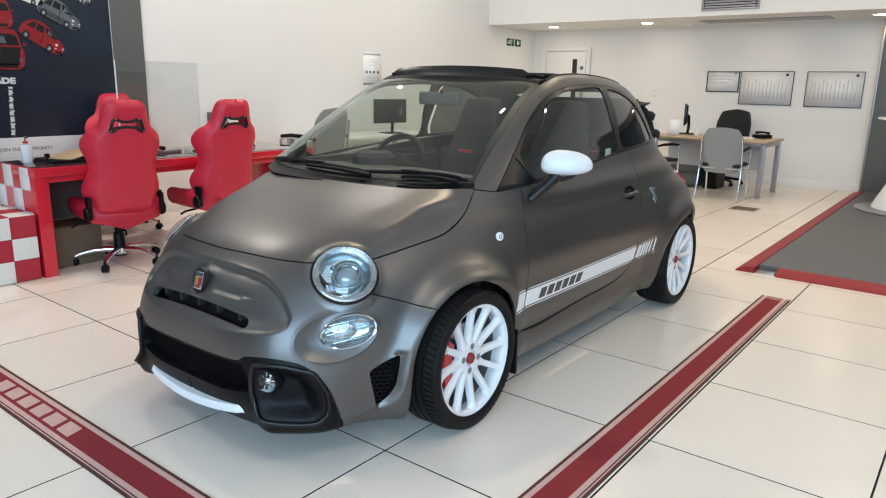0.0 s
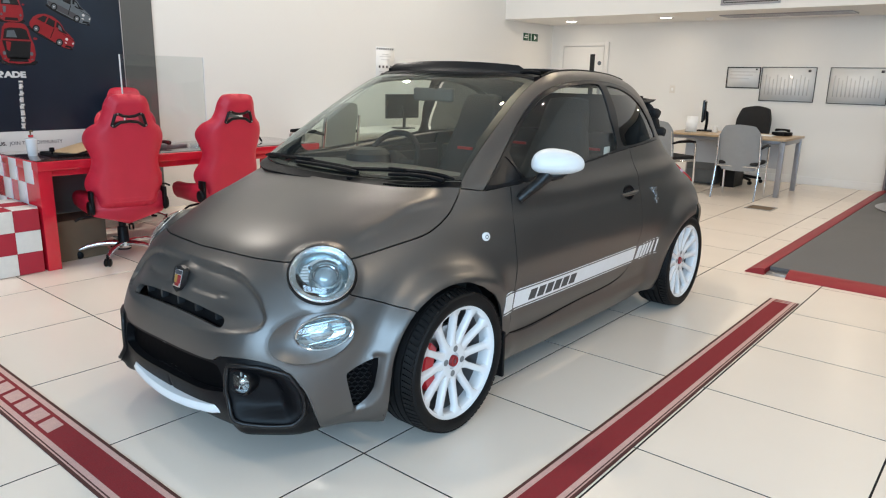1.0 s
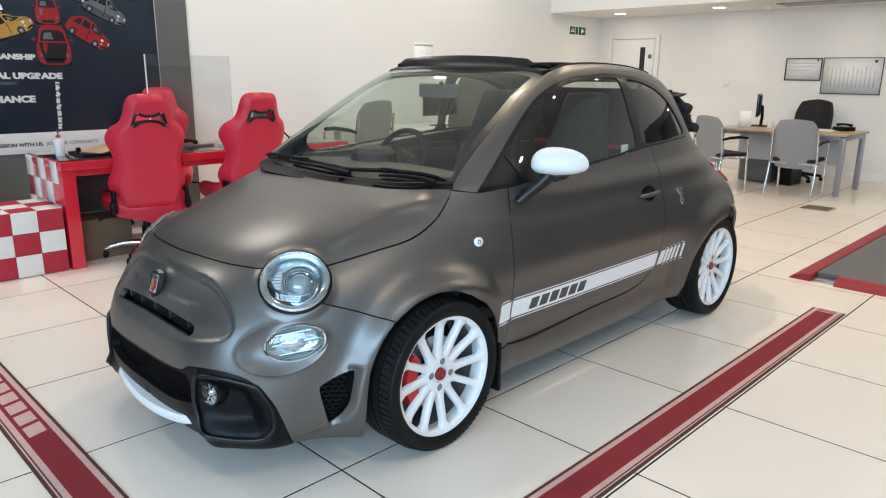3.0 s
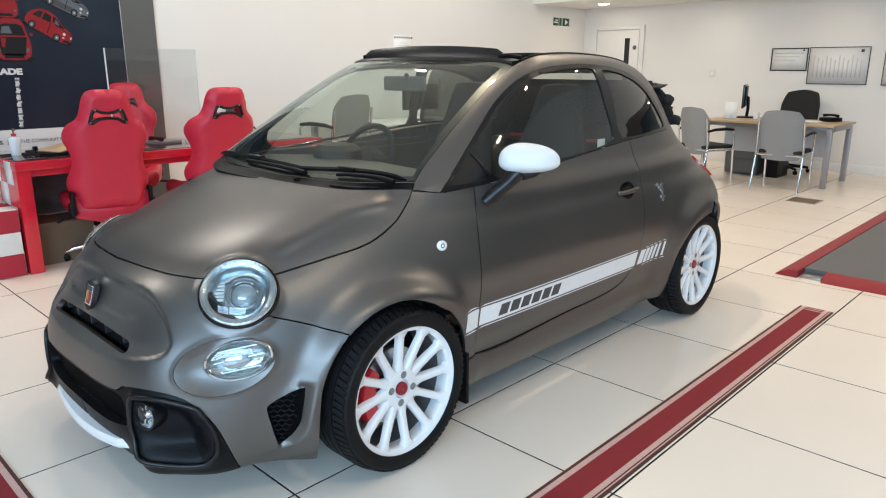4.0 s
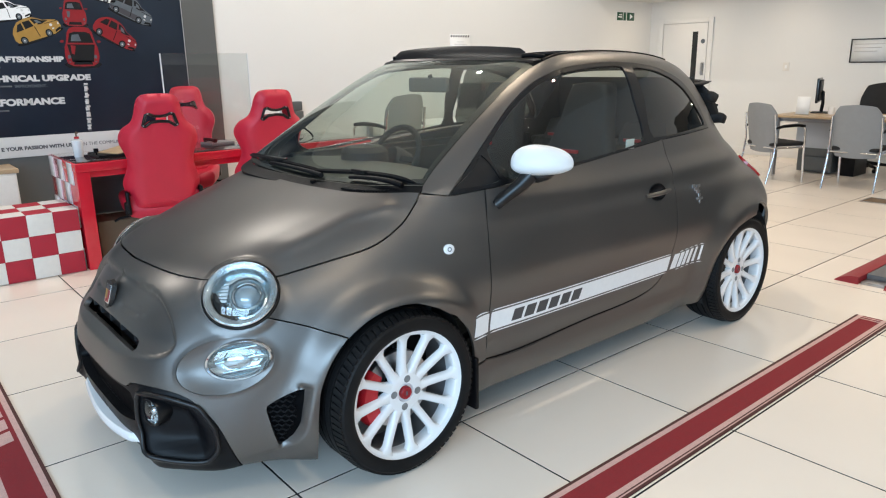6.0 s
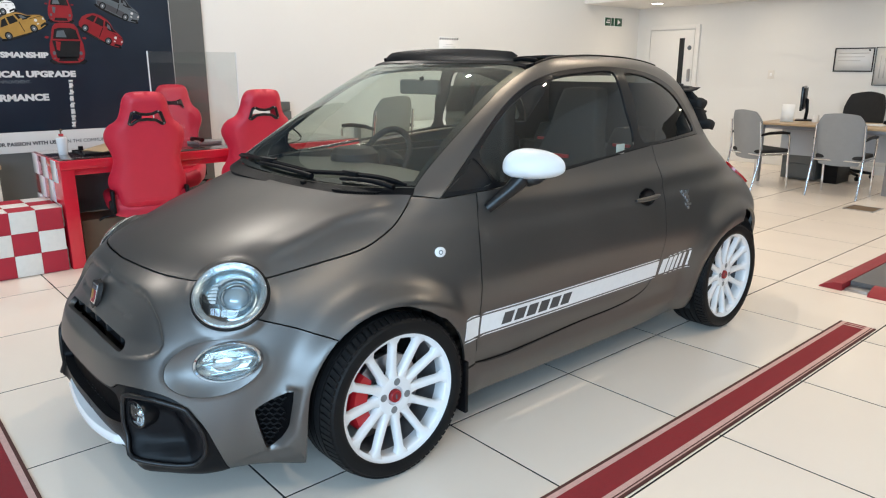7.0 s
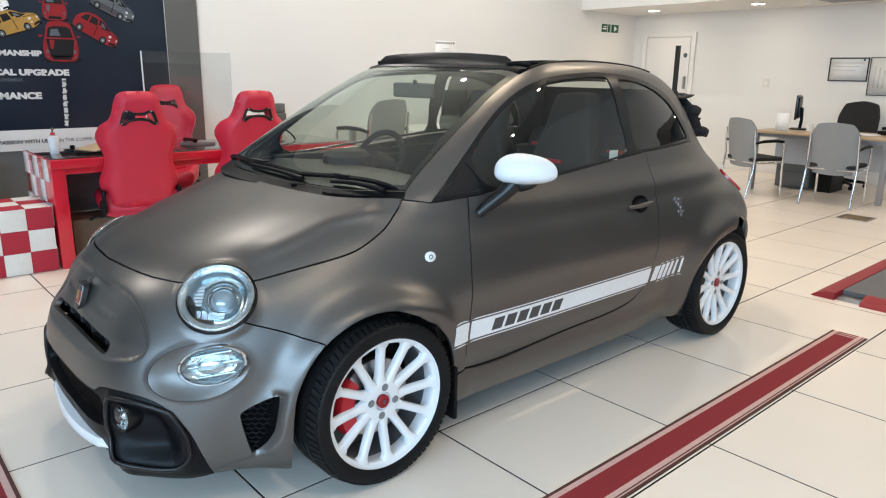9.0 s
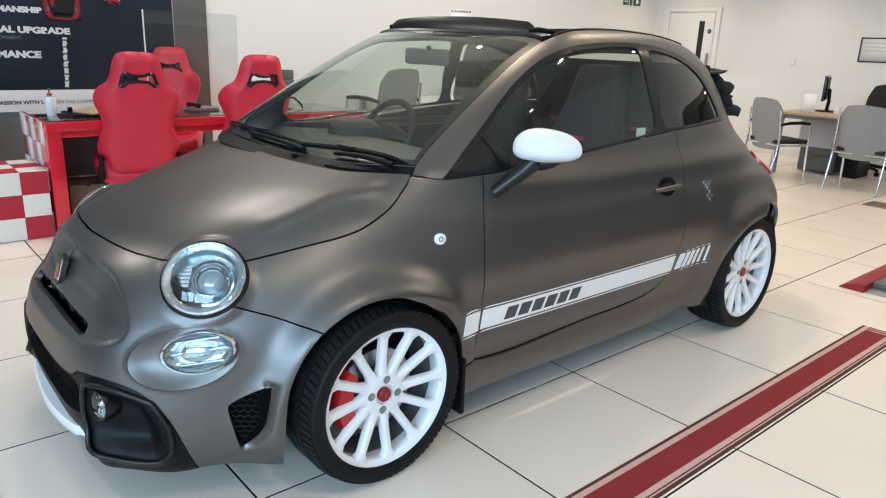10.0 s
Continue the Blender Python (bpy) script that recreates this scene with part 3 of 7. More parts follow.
        shape("picture_lamp", oval(0.62, -0.06, 0.060, 0.060), BAND, 0.0018)
        shape("picture_lamp", oval(0.92, -0.10, 0.030, 0.05), BAND, 0.0018)
        shape("picture_lamp", oval(0.64, -0.22, 0.05, 0.03), BAND, 0.0018)
        shape("picture_grille", [(0.66, -0.40), (0.92, -0.34), (0.94, -0.24), (0.70, -0.30)], SCREEN, 0.0018)
        shape("picture_mirror", oval(0.10, 0.16, 0.07, 0.045), body, 0.0024)
        for cx, cy in ((-0.64, -0.28), (0.40, -0.34)):
            shape("picture_wheel", oval(cx, cy, 0.145, 0.17, 18), SCREEN, 0.0020)
            shape("picture_rim", oval(cx, cy, 0.090, 0.110, 18), PRINT_GREY, 0.0024)
            shape("picture_hub", oval(cx, cy, 0.030, 0.036, 10), BAND, 0.0028)


printed_car(0.680, 1.735, 0.205, -27, PRINT_RED)
printed_car(0.03, 1.76, 0.200, 22, PRINT_YELLOW)
printed_car(0.370, 1.612, 0.285, 0, PRINT_RED, "front", True)
printed_car(0.350, 1.905, 0.195, 0, PRINT_RED, "front")
printed_car(0.845, 1.945, 0.200, -22, PRINT_GREY)
printed_car(-0.16, 1.90, 0.170, 10, PRINT_WHITE)
printed_car(0.58, 2.08, 0.150, -12, BAND)
printed_car(-0.10, 2.20, 0.150, 12, PRINT_RED)
printed_car(1.00, 2.14, 0.150, -20, PRINT_GREY)

# ---- floor finishes: carpet strips and the ramp ----
def carpet_strip(name, length, m, end):
    """A runner of wide red with pink and brown lines; it lies along its own x."""
    strip = thing(name, label="dark red carpet runner with pink border lines on tiles", category="carpet", group="red floor runners")
    strip.matrix_world = m
    for y0, y1, mat, nm in ((0.0, 0.012, CARPET_EDGE, "edge"), (0.012, 0.018, CARPET_PINK, "line"), (0.018, 0.024, CARPET_EDGE, "edge"), (0.024, 0.046, CARPET_PINK, "line"), (0.046, 0.148, CARPET, "field"), (0.148, 0.170, CARPET_PINK, "line"), (0.170, 0.183, CARPET_EDGE, "edge")):
        stop = length - (0.075 if nm == "field" and end else 0.0)
        bm = bmesh.new()
        add_box(bm, (0, y0, 0.0), (stop, y1, 0.005), 0.0)
        bmesh.ops.subdivide_edges(bm, edges=[e for e in bm.edges if abs(e.verts[0].co.x - e.verts[1].co.x) > 0.5], cuts=30)
        part(nm, bm, mat, strip, smooth=False)
    if end:
        for k in range(5):
            x0 = length - 0.075 + 0.015 * k
            part("end_line", box((x0, 0.046, 0.0), (x0 + 0.015, 0.148, 0.005), 0.0), CARPET_PINK if k % 2 else CARPET, strip)
    return strip


carpet_strip("carpet_runner", 3.81, Matrix.Translation((1.392, -0.97, 0)) @ Matrix.Rotation(radians(90), 4, "Z"), True)
runner = carpet_strip("carpet_runner", 5.6, Matrix.Translation((-4.2, -1.195, 0)), False)
for k in range(6):
    x = 3.060 + 0.128 * k
    bm = box((x, 0.062, 0.0051), (x + 0.098, 0.132, 0.0062), 0.0)
    for v in bm.verts:
        v.co.x -= 0.35 * (v.co.y - 0.097)
    part("letter_block", bm, CARPET_PINK, runner, smooth=False)

ramp = thing("display_ramp", label="low grey display platform with red rubber edging", category="platform")
part("deck", box((1.0, 3.57, 0.0), (5.5, 8.97, 0.046), 0.004), MAT_GREY, ramp, "grey ribbed mat")


def edging(p0, p1, across, name="edging"):
    """A red bevelled edge along p0 to p1, its slope falling away to across."""
    bm = bmesh.new()
    a, b, out = Vector(p0), Vector(p1), Vector(across)
    n = 12
    rows = []
    for k in range(n + 1):
        p = a.lerp(b, k / n)
        rows.append([bm.verts.new(p + out * f + Vector((0, 0, z))) for f, z in ((0.0, 0.0), (0.0, 0.047), (0.010, 0.050), (0.055, 0.047), (0.105, 0.030), (0.140, 0.008), (0.143, 0.0))])
    for u, v in zip(rows, rows[1:]):
        for j in range(6):
            bm.faces.new((u[j], v[j], v[j + 1], u[j + 1]))
    bm.faces.new(rows[0])
    bm.faces.new(rows[-1][::-1])
    bmesh.ops.recalc_face_normals(bm, faces=bm.faces)
    part(name, harden(bm, 45), RED_EDGE, ramp, "red rubber edging")


edging((0.996, 3.44, 0), (0.996, 8.97, 0), (-1, 0, 0))
edging((1.15, 3.566, 0), (5.5, 3.566, 0), (0, -1, 0))
part("joint_plate", box((1.005, 3.46, 0.0), (1.14, 3.565, 0.018), 0.003), STEEL, ramp, "bare metal joint")
grate = thing("floor_box", (0.08, 6.52, 0), label="brown metal floor socket lid in the tiles", category="floor box")
part("lid", box((-0.13, -0.13, 0.0), (0.13, 0.13, 0.004), 0.002), CARDBOARD, grate)
for lo, hi in (((-0.145, -0.145, 0), (0.145, -0.132, 0.006)), ((-0.145, 0.132, 0), (0.145, 0.145, 0.006)), ((-0.145, -0.132, 0), (-0.132, 0.132, 0.006)), ((0.132, -0.132, 0), (0.145, 0.132, 0.006))):
    part("lid_frame", box(lo, hi, 0.001), STEEL, grate)


# ---- the car: one smooth body from which the panels are cut ----
# levels of the body from sill to roof: height, front, rear, half width, plan exponents of front and rear
LEVELS = [
    (0.10, -0.690, 2.68, 0.685, 3.9, 3.2),
    (0.14, -0.765, 2.73, 0.708, 4.1, 3.2),
    (0.20, -0.795, 2.79, 0.728, 4.1, 3.2),
    (0.29, -0.812, 2.86, 0.748, 3.9, 4.2),
    (0.42, -0.812, 2.89, 0.768, 3.6, 5.2),
    (0.53, -0.785, 2.90, 0.790, 3.3, 5.6),
    (0.62, -0.745, 2.89, 0.800, 3.0, 5.6),
    (0.70, -0.690, 2.87, 0.790, 2.8, 5.2),
    (0.77, -0.590, 2.83, 0.776, 2.7, 4.7),
    (0.83, -0.430, 2.78, 0.762, 2.8, 4.0),
    (0.89, -0.220, 2.74, 0.745, 3.1, 3.5),
    (0.94, -0.020, 2.71, 0.725, 3.9, 3.3),
    (0.98, 0.110, 2.68, 0.706, 5.0, 3.15),
    (1.08, 0.275, 2.61, 0.672, 5.0, 3.0),
    (1.20, 0.470, 2.52, 0.636, 4.6, 3.0),
    (1.32, 0.690, 2.40, 0.590, 4.2, 3.0),
    (1.40, 0.860, 2.26, 0.540, 3.8, 2.9),
    (1.45, 1.020, 2.08, 0.450, 3.2, 2.7),
    (1.475, 1.200, 1.82, 0.280, 2.6, 2.4),
    (1.483, 1.400, 1.55, 0.060, 2.0, 2.0),
]
MIDDLE = 1.15


def level(s):
    """The body's numbers at a place s between the levels."""
    i = min(int(s), len(LEVELS) - 2)
    f = s - i
    rows = [LEVELS[max(0, min(len(LEVELS) - 1, i + k))] for k in (-1, 0, 1, 2)]
    return [0.5 * (2 * b + (c - a) * f + (2 * a - 5 * b + 4 * c - d) * f * f + (3 * b - a - 3 * c + d) * f ** 3) for a, b, c, d in zip(*rows)]


def smooth_step(a, b, x):
    t = max(0.0, min(1.0, (x - a) / (b - a)))
    return t * t * (3 - 2 * t)


def skin(s, turn):
    """A point of the body's left half: turn 0 at the nose, 0.5 at the flank, 1 at the tail."""
    z, front, rear, wide, nf, nr = level(s)
    a = turn * math.pi
    sn, cs = max(0.0, math.sin(a)), math.cos(a)
    n = nf if cs > 0 else nr
    x = wide * sn ** (2 / n)
    y = MIDDLE - (MIDDLE - front) * abs(cs) ** (2 / n) if cs > 0 else MIDDLE + (rear - MIDDLE) * abs(cs) ** (2 / n)
    for hub, swell in ((0.0, 0.055 - 0.040 * smooth_step(0.08, 0.38, y)), (2.26, 0.055)):
        r = math.hypot(y - hub, z - 0.29)
        if x > 0.4:
            x += swell * math.exp(-((r - 0.35) / (0.09 if r < 0.35 else 0.044 + 0.034 * smooth_step(0.46, 0.30, z) if hub < 1 else 0.078)) ** 2)
    return x, y, z


def body_tree():
    pts, faces, across, along = [], [], 220, (len(LEVELS) - 1) * 8
    for i in range(along + 1):
        row = [skin(i / 8, j / across) for j in range(across + 1)]
        pts += [Vector((-x, y, z)) for x, y, z in row[:0:-1]] + [Vector(p) for p in row]
    wide = 2 * across + 1
    for i in range(along):
        for j in range(wide - 1):
            a = i * wide + j
            faces.append((a, a + 1, a + wide + 1, a + wide))
    return BVHTree.FromPolygons(pts, faces)


BODY = body_tree()
SIDE, TOP, CORNER, SHOULDER, TAIL = Vector((1, 0, 0)), Vector((0, 0, 1)), Vector((0.62, -0.78, 0)), Vector((0.78, 0, 0.62)), Vector((0.35, 0.93, 0.1))


def axes(way):
    way = way.normalized()
    e1 = Vector((0, 1, 0)) if abs(way.z) > 0.9 else Vector((0, 0, 1)).cross(way).normalized()
    return e1, way.cross(e1), way


def on_body(p):
    return BODY.find_nearest(Vector(p))[0]


def shrink(loop, gap):
    """The outline drawn in by a shut line's half width."""
    p = np.array(loop)
    area = 0.5 * np.sum(p[:, 0] * np.roll(p[:, 1], -1) - np.roll(p[:, 0], -1) * p[:, 1])
    d = np.roll(p, -1, 0) - np.roll(p, 1, 0)
    n = np.stack([-d[:, 1], d[:, 0]], 1) * np.sign(area)
    n /= np.maximum(1e-9, np.linalg.norm(n, axis=1))[:, None]
    return p + gap * n


def thin_out(loop, least):
    out = [loop[0]]
    for p in loop[1:]:
        if (p - out[-1]).length > least:
            out.append(p)
    if (out[-1] - out[0]).length < least:
        out.pop()
    return out


def cut(loop, way, holes=(), step=0.02, gap=0.0022, depth=0.014, press=None, lift=0.0, snap=True, middle=False):
    """A panel of the body: the outline seen along way, laid on the body, with turned-in edges."""
    e1, e2, d = axes(way)

    def flat(ring):
        pts = thin_out([Vector(p) for p in ring], 0.006)
        if snap:
            pts = [on_body(p) for p in pts]
        return [(p.dot(e1), p.dot(e2)) for p in pts]

    rims = [shrink(flat(loop), gap)] + [shrink(flat(h), -gap) for h in holes]
    P, F = fill(rims[0], rims[1:], step)
    place, normal = [], []
    on_rim = sum(len(r) for r in rims)
    for at, (u, v) in enumerate(P):
        start = e1 * u + e2 * v + d * 4
        hit, nor, *_ = BODY.ray_cast(start, -d)
        if hit is None:
            guess = place[-1].dot(d) if place else 0.5
            hit, nor, *_ = BODY.find_nearest(e1 * u + e2 * v + d * guess)
        if nor.dot(d) < 0:
            nor = -nor
        if middle and abs(hit.x) < (0.014 if at < on_rim else 0.004):
            hit.x, nor.x = 0.0, 0.0
        place.append(hit)
        normal.append(nor.normalized())
    bm = bmesh.new()
    vs = []
    for p, n in zip(place, normal):
        q = p + n * lift
        if press:
            q = q - n * press(p)
        vs.append(bm.verts.new(q))
    edge = {}
    for i, j, k in F:
        f = bm.faces.new((vs[i], vs[j], vs[k]))
        for e in ((i, j), (j, k), (k, i)):
            edge[e] = 1
    inner = {}
    for i, j in edge:
        if (j, i) in edge or (middle and abs(place[i].x) < 1e-5 and abs(place[j].x) < 1e-5):
            continue
        for k in (i, j):
            if k not in inner:
                inner[k] = bm.verts.new(vs[k].co - normal[k] * depth)
        bm.faces.new((vs[j], vs[i], inner[i], inner[j]))
        bm.edges.get((vs[i], vs[j])).smooth = False
    bmesh.ops.delete(bm, geom=[v for v in bm.verts if not v.link_faces], context="VERTS")
    return bm


def mirrored(bm):
    """The same shape for the other side."""
    twin = bm.copy()
    for v in twin.verts:
        v.co.x = -v.co.x
    bmesh.ops.reverse_faces(twin, faces=twin.faces)
    return twin


def joined(bm):
    """A left half and its mirror image as one shape."""
    twin = mirrored(bm)
    me = bpy.data.meshes.new("half")
    twin.to_mesh(me)
    twin.free()
    bm.from_mesh(me)
    bpy.data.meshes.remove(me)
    bmesh.ops.remove_doubles(bm, verts=[v for v in bm.verts if abs(v.co.x) < 1e-5], dist=1e-4)
    return bm


def both(name, bm, mats, parent, label=""):
    """The part on the left and its twin on the right."""
    twin = mirrored(bm)
    return part(name, bm, mats, parent, label), part(name, twin, mats, parent, label)


def arch(hub, radius, a0, a1, x, n=26):
    return [(x, hub + radius * math.cos(radians(a0 + (a1 - a0) * k / n)), 0.29 + radius * math.sin(radians(a0 + (a1 - a0) * k / n))) for k in range(n + 1)]


def disc_loop(centre, normal, up, wide, high, n=40, power=2.0, at=0.0):
    """An oval round centre across normal."""
    nrm = Vector(normal).normalized()
    s = Vector(up).cross(nrm).normalized()
    t = nrm.cross(s)
    out = []
    for k in range(n):
        a = k * math.tau / n
        c, q = math.cos(a), math.sin(a)
        out.append(Vector(centre) + nrm * at + s * wide * math.copysign(abs(c) ** (2 / power), c) + t * high * math.copysign(abs(q) ** (2 / power), q))
    return out


car = thing("car", label="matte grey three-door hatchback with white wheels, open fabric roof", category="car")

# outlines of the shut lines
HOOD_SIDE = [(0.541, -0.356, 0.745), (0.594, -0.198, 0.777), (0.633, -0.042, 0.808), (0.634, 0.078, 0.861), (0.619, 0.154, 0.920), (0.604, 0.194, 0.958)]
HOOD_NOSE = [(0.0, -0.630, 0.748), (0.166, -0.617, 0.748), (0.295, -0.588, 0.744), (0.413, -0.526, 0.736)]
HOOD_TAIL = [(0.602, 0.198, 0.963), (0.498, 0.108, 0.959), (0.364, 0.050, 0.953), (0.18, 0.026, 0.951), (0.0, 0.018, 0.950)]
LAMP_AT, LAMP_WAY = Vector((0.503, -0.468, 0.699)), Vector((0.60, -0.475, 0.645)).normalized()
LAMP_HOLE = disc_loop(LAMP_AT, LAMP_WAY, (0, 0, 1), 0.1240, 0.1170, 48)
BELT = [(0.655, 0.285, 0.944), (0.690, 0.433, 0.955), (0.702, 0.602, 0.966), (0.697, 0.948, 0.994), (0.690, 1.189, 1.014), (0.680, 1.459, 1.036), (0.672, 1.610, 1.046)]
BELT_REAR = [(0.672, 1.610, 1.046), (0.645, 1.90, 1.056), (0.596, 2.160, 1.062)]
GLASS_TOP = [(0.596, 2.160, 1.062), (0.575, 2.118, 1.165), (0.548, 1.998, 1.290), (0.540, 1.862, 1.352), (0.535, 1.685, 1.394), (0.532, 1.476, 1.412), (0.538, 1.275, 1.412), (0.556, 1.015, 1.388), (0.556, 0.840, 1.340), (0.575, 0.685, 1.255), (0.613, 0.523, 1.135), (0.644, 0.378, 1.022), (0.655, 0.285, 0.944)]
DOOR_FRONT = [(0.694, 0.435, 0.955), (0.735, 0.411, 0.809), (0.779, 0.386, 0.649), (0.790, 0.379, 0.477), (0.790, 0.380, 0.303)]
DOOR_FOOT = [(0.790, 0.380, 0.303), (0.760, 0.455, 0.292), (0.749, 0.560, 0.289), (0.749, 0.700, 0.295), (0.753, 1.020, 0.313), (0.755, 1.263, 0.319), (0.758, 1.410, 0.334), (0.763, 1.510, 0.370), (0.772, 1.568, 0.440), (0.785, 1.588, 0.555), (0.786, 1.601, 0.692), (0.754, 1.611, 0.837), (0.672, 1.610, 1.046)]
SCREEN_SIDE = [(0.585, 0.228, 0.985), (0.566, 0.302, 1.042), (0.540, 0.456, 1.143), (0.512, 0.640, 1.254), (0.494, 0.740, 1.313), (0.484, 0.830, 1.358), (0.477, 0.920, 1.398)]
RAIL_IN = [(0.474, 0.985, 1.419), (0.472, 1.040, 1.433), (0.462, 1.120, 1.444), (0.432, 1.282, 1.456), (0.398, 1.500, 1.461), (0.392, 1.800, 1.447), (0.398, 2.020, 1.410), (0.405, 2.200, 1.337)]
SEAM = [(0.582, -0.443, 0.640), (0.663, -0.330, 0.603), (0.745, -0.225, 0.556)]
FRONT_HUB, REAR_HUB = -0.022, 2.300

REAR_ARCH = [(0.760, 2.655, 0.300), (0.770, 2.645, 0.410), (0.775, 2.605, 0.510), (0.775, 2.530, 0.587), (0.775, 2.430, 0.624), (0.775, 2.338, 0.627), (0.775, 2.240, 0.608), (0.775, 2.150, 0.570), (0.775, 2.075, 0.512), (0.775, 2.020, 0.450), (0.775, 1.990, 0.385), (0.775, 1.965, 0.278)]

# hood
hood_half = curve(HOOD_NOSE) + [LAMP_AT] + curve(HOOD_SIDE) + curve(HOOD_TAIL)
hood_loop = hood_half + [Vector((-p[0], p[1], p[2])) for p in hood_half[-2:0:-1]]


def lamp_press(p):
    """The sheet rises to meet the rim of the headlamp."""
    r = Vector((abs(p.x), p.y, p.z)) - LAMP_AT
    h = r.dot(LAMP_WAY)
    e = (r - LAMP_WAY * h).length / 0.121
    if e > 1.4 or h > 0.004 or h < -0.09:
        return 0.0
    return -min(0.030, 0.004 - h) * smooth_step(1.25, 0.98, e) ** 1.3


def hood_press(p):
    """A raised crease on either side, from the windscreen's foot towards the lamp."""
    line = float(np.interp(p.y, (-0.35, -0.30, -0.185, -0.055, 0.105, 0.15), (0.492, 0.500, 0.515, 0.527, 0.590, 0.610))) - 0.006
    away = abs(p.x) - line
    wide = 0.014 if away > 0 else 0.050
    return -0.0085 * math.exp(-(away / wide) ** 2) * smooth_step(0.13, 0.06, p.y) * smooth_step(-0.37, -0.25, p.y) + lamp_press(p)


right_hole = [Vector((-p.x, p.y, p.z)) for p in LAMP_HOLE]
part("hood", cut(hood_loop, TOP, [LAMP_HOLE, right_hole], 0.012, press=hood_press), PAINT, car)

# nose panel with its pressed shield, lamp bowls and slots
SHIELD = curve([(0.0, 0.712), (0.15, 0.708), (0.285, 0.692), (0.372, 0.645), (0.428, 0.588), (0.438, 0.557), (0.420, 0.530), (0.35, 0.510), (0.20, 0.497), (0.0, 0.490)], 36)
SHIELD2 = [(p.x, p.y) for p in [Vector((*q[:2], 0)) for q in SHIELD]]
SHIELD_LOOP = SHIELD2 + [(-x, z) for x, z in SHIELD2[-2:0:-1]]
SH = np.array(SHIELD_LOOP)
BOWL_AT, BOWL_WAY = Vector((0.560, -0.565, 0.500)), Vector((0.80, -0.58, 0.10)).normalized()
BOWL_ALONG = (Vector((0.640, -0.430, 0.533)) - Vector((0.473, -0.690, 0.484))).normalized()
BOWL_UP = BOWL_WAY.cross(BOWL_ALONG)


LOW_AT, LOW_WAY = Vector((0.583, -0.530, 0.5155)), Vector((0.80, -0.58, 0.12)).normalized()
LOW_HOLE = disc_loop(LOW_AT, LOW_WAY, BOWL_UP, 0.094, 0.054, 40)
BOWL_RING = disc_loop(BOWL_AT, BOWL_WAY, BOWL_UP, 0.153, 0.086, 64)


def vent_press(y, z):
    """The vent's rear wall falls away to its mouth; a crease runs on from its foot."""
    front = float(np.interp(z, (0.210, 0.318, 0.355, 0.388, 0.403), (-0.444, -0.470, -0.471, -0.416, -0.383)))
    rear = float(np.interp(z, (0.205, 0.240, 0.285, 0.403), (-0.440, -0.416, -0.398, -0.381)))
    outer = float(np.interp(z, (0.196, 0.209, 0.260, 0.351, 0.419), (-0.424, -0.403, -0.375, -0.358, -0.342)))
    w = 1 - (y - rear) / (outer - rear) if y > rear else (y - front) / max(0.002, rear - front)
    push = 0.024 * max(0.0, min(1.0, w)) * smooth_step(0.422, 0.404, z) * smooth_step(0.190, 0.212, z)
    crease = 0.196 + 0.27 * (y + 0.44)
    return push + 0.005 * smooth_step(crease + 0.003, crease - 0.008, z) * smooth_step(crease - 0.07, crease - 0.01, z) * smooth_step(-0.54, -0.47, y) * smooth_step(-0.37, -0.42, y)


def nose_press(p):
    push = 0.0
    r = Vector((abs(p.x), p.y, p.z)) - BOWL_AT
    e = math.hypot(r.dot(BOWL_ALONG) / 0.153, r.dot(BOWL_UP) / 0.086)
    if e < 1.12:
        push -= 0.0025 * smooth_step(1.12, 1.0, e)
    x, z = abs(p.x), p.z
    if z > 0.46 and x < 0.5 and p.y < -0.5:
        near = float(np.min(np.hypot(SH[:, 0] - x, SH[:, 1] - z)))
        if inside(SHIELD_LOOP, np.array([x]), np.array([z]))[0]:
            push += 0.022 * smooth_step(0.0, 0.009, near) * (0.12 + 0.88 * smooth_step(0.490, 0.575, z))
        # a leaf pressed in beside the badge, sharp along its lower edge
        push -= 0.011 * math.exp(-(x / 0.042) ** 2) * smooth_step(0.570, 0.600, z) * smooth_step(0.712, 0.690, z)
        f = (x - 0.055) / 0.225
        if 0.0 < f < 1.0:
            mid, tall = 0.640 - 0.012 * f, 0.024 * math.sin(math.pi * min(1.0, 0.42 + 0.58 * f))
            up = (z - mid) / max(0.001, tall)
            if -1.0 < up < 1.0:
                push += 0.007 * smooth_step(-1.0, -0.75, up) * smooth_step(1.0, -0.6, up) * smooth_step(1.0, 0.8, f) * smooth_step(0.0, 0.2, f)
    if z < 0.43 and x > 0.55:
        push += vent_press(p.y, z)
    return push + lamp_press(p)


def slot_loop(x0, x1, z0, z1, n=8, bow=0.0):
    pts, r = [], (z1 - z0) / 2
    for cx, a0 in ((x1 - r, -90), (x0 + r, 90)):
        pts += [(cx + r * math.cos(radians(a0 + 180 * k / n)), (z0 + z1) / 2 + r * math.sin(radians(a0 + 180 * k / n))) for k in range(n + 1)]
    out = []
    for i, (x, z) in enumerate(pts):
        q = pts[(i + 1) % len(pts)]
        steps = max(1, int(math.hypot(q[0] - x, q[1] - z) / 0.02))
        for k in range(steps):
            xx, zz = x + (q[0] - x) * k / steps, z + (q[1] - z) * k / steps
            out.append(Vector((xx, -0.78, zz - bow * xx * xx)))
    return out


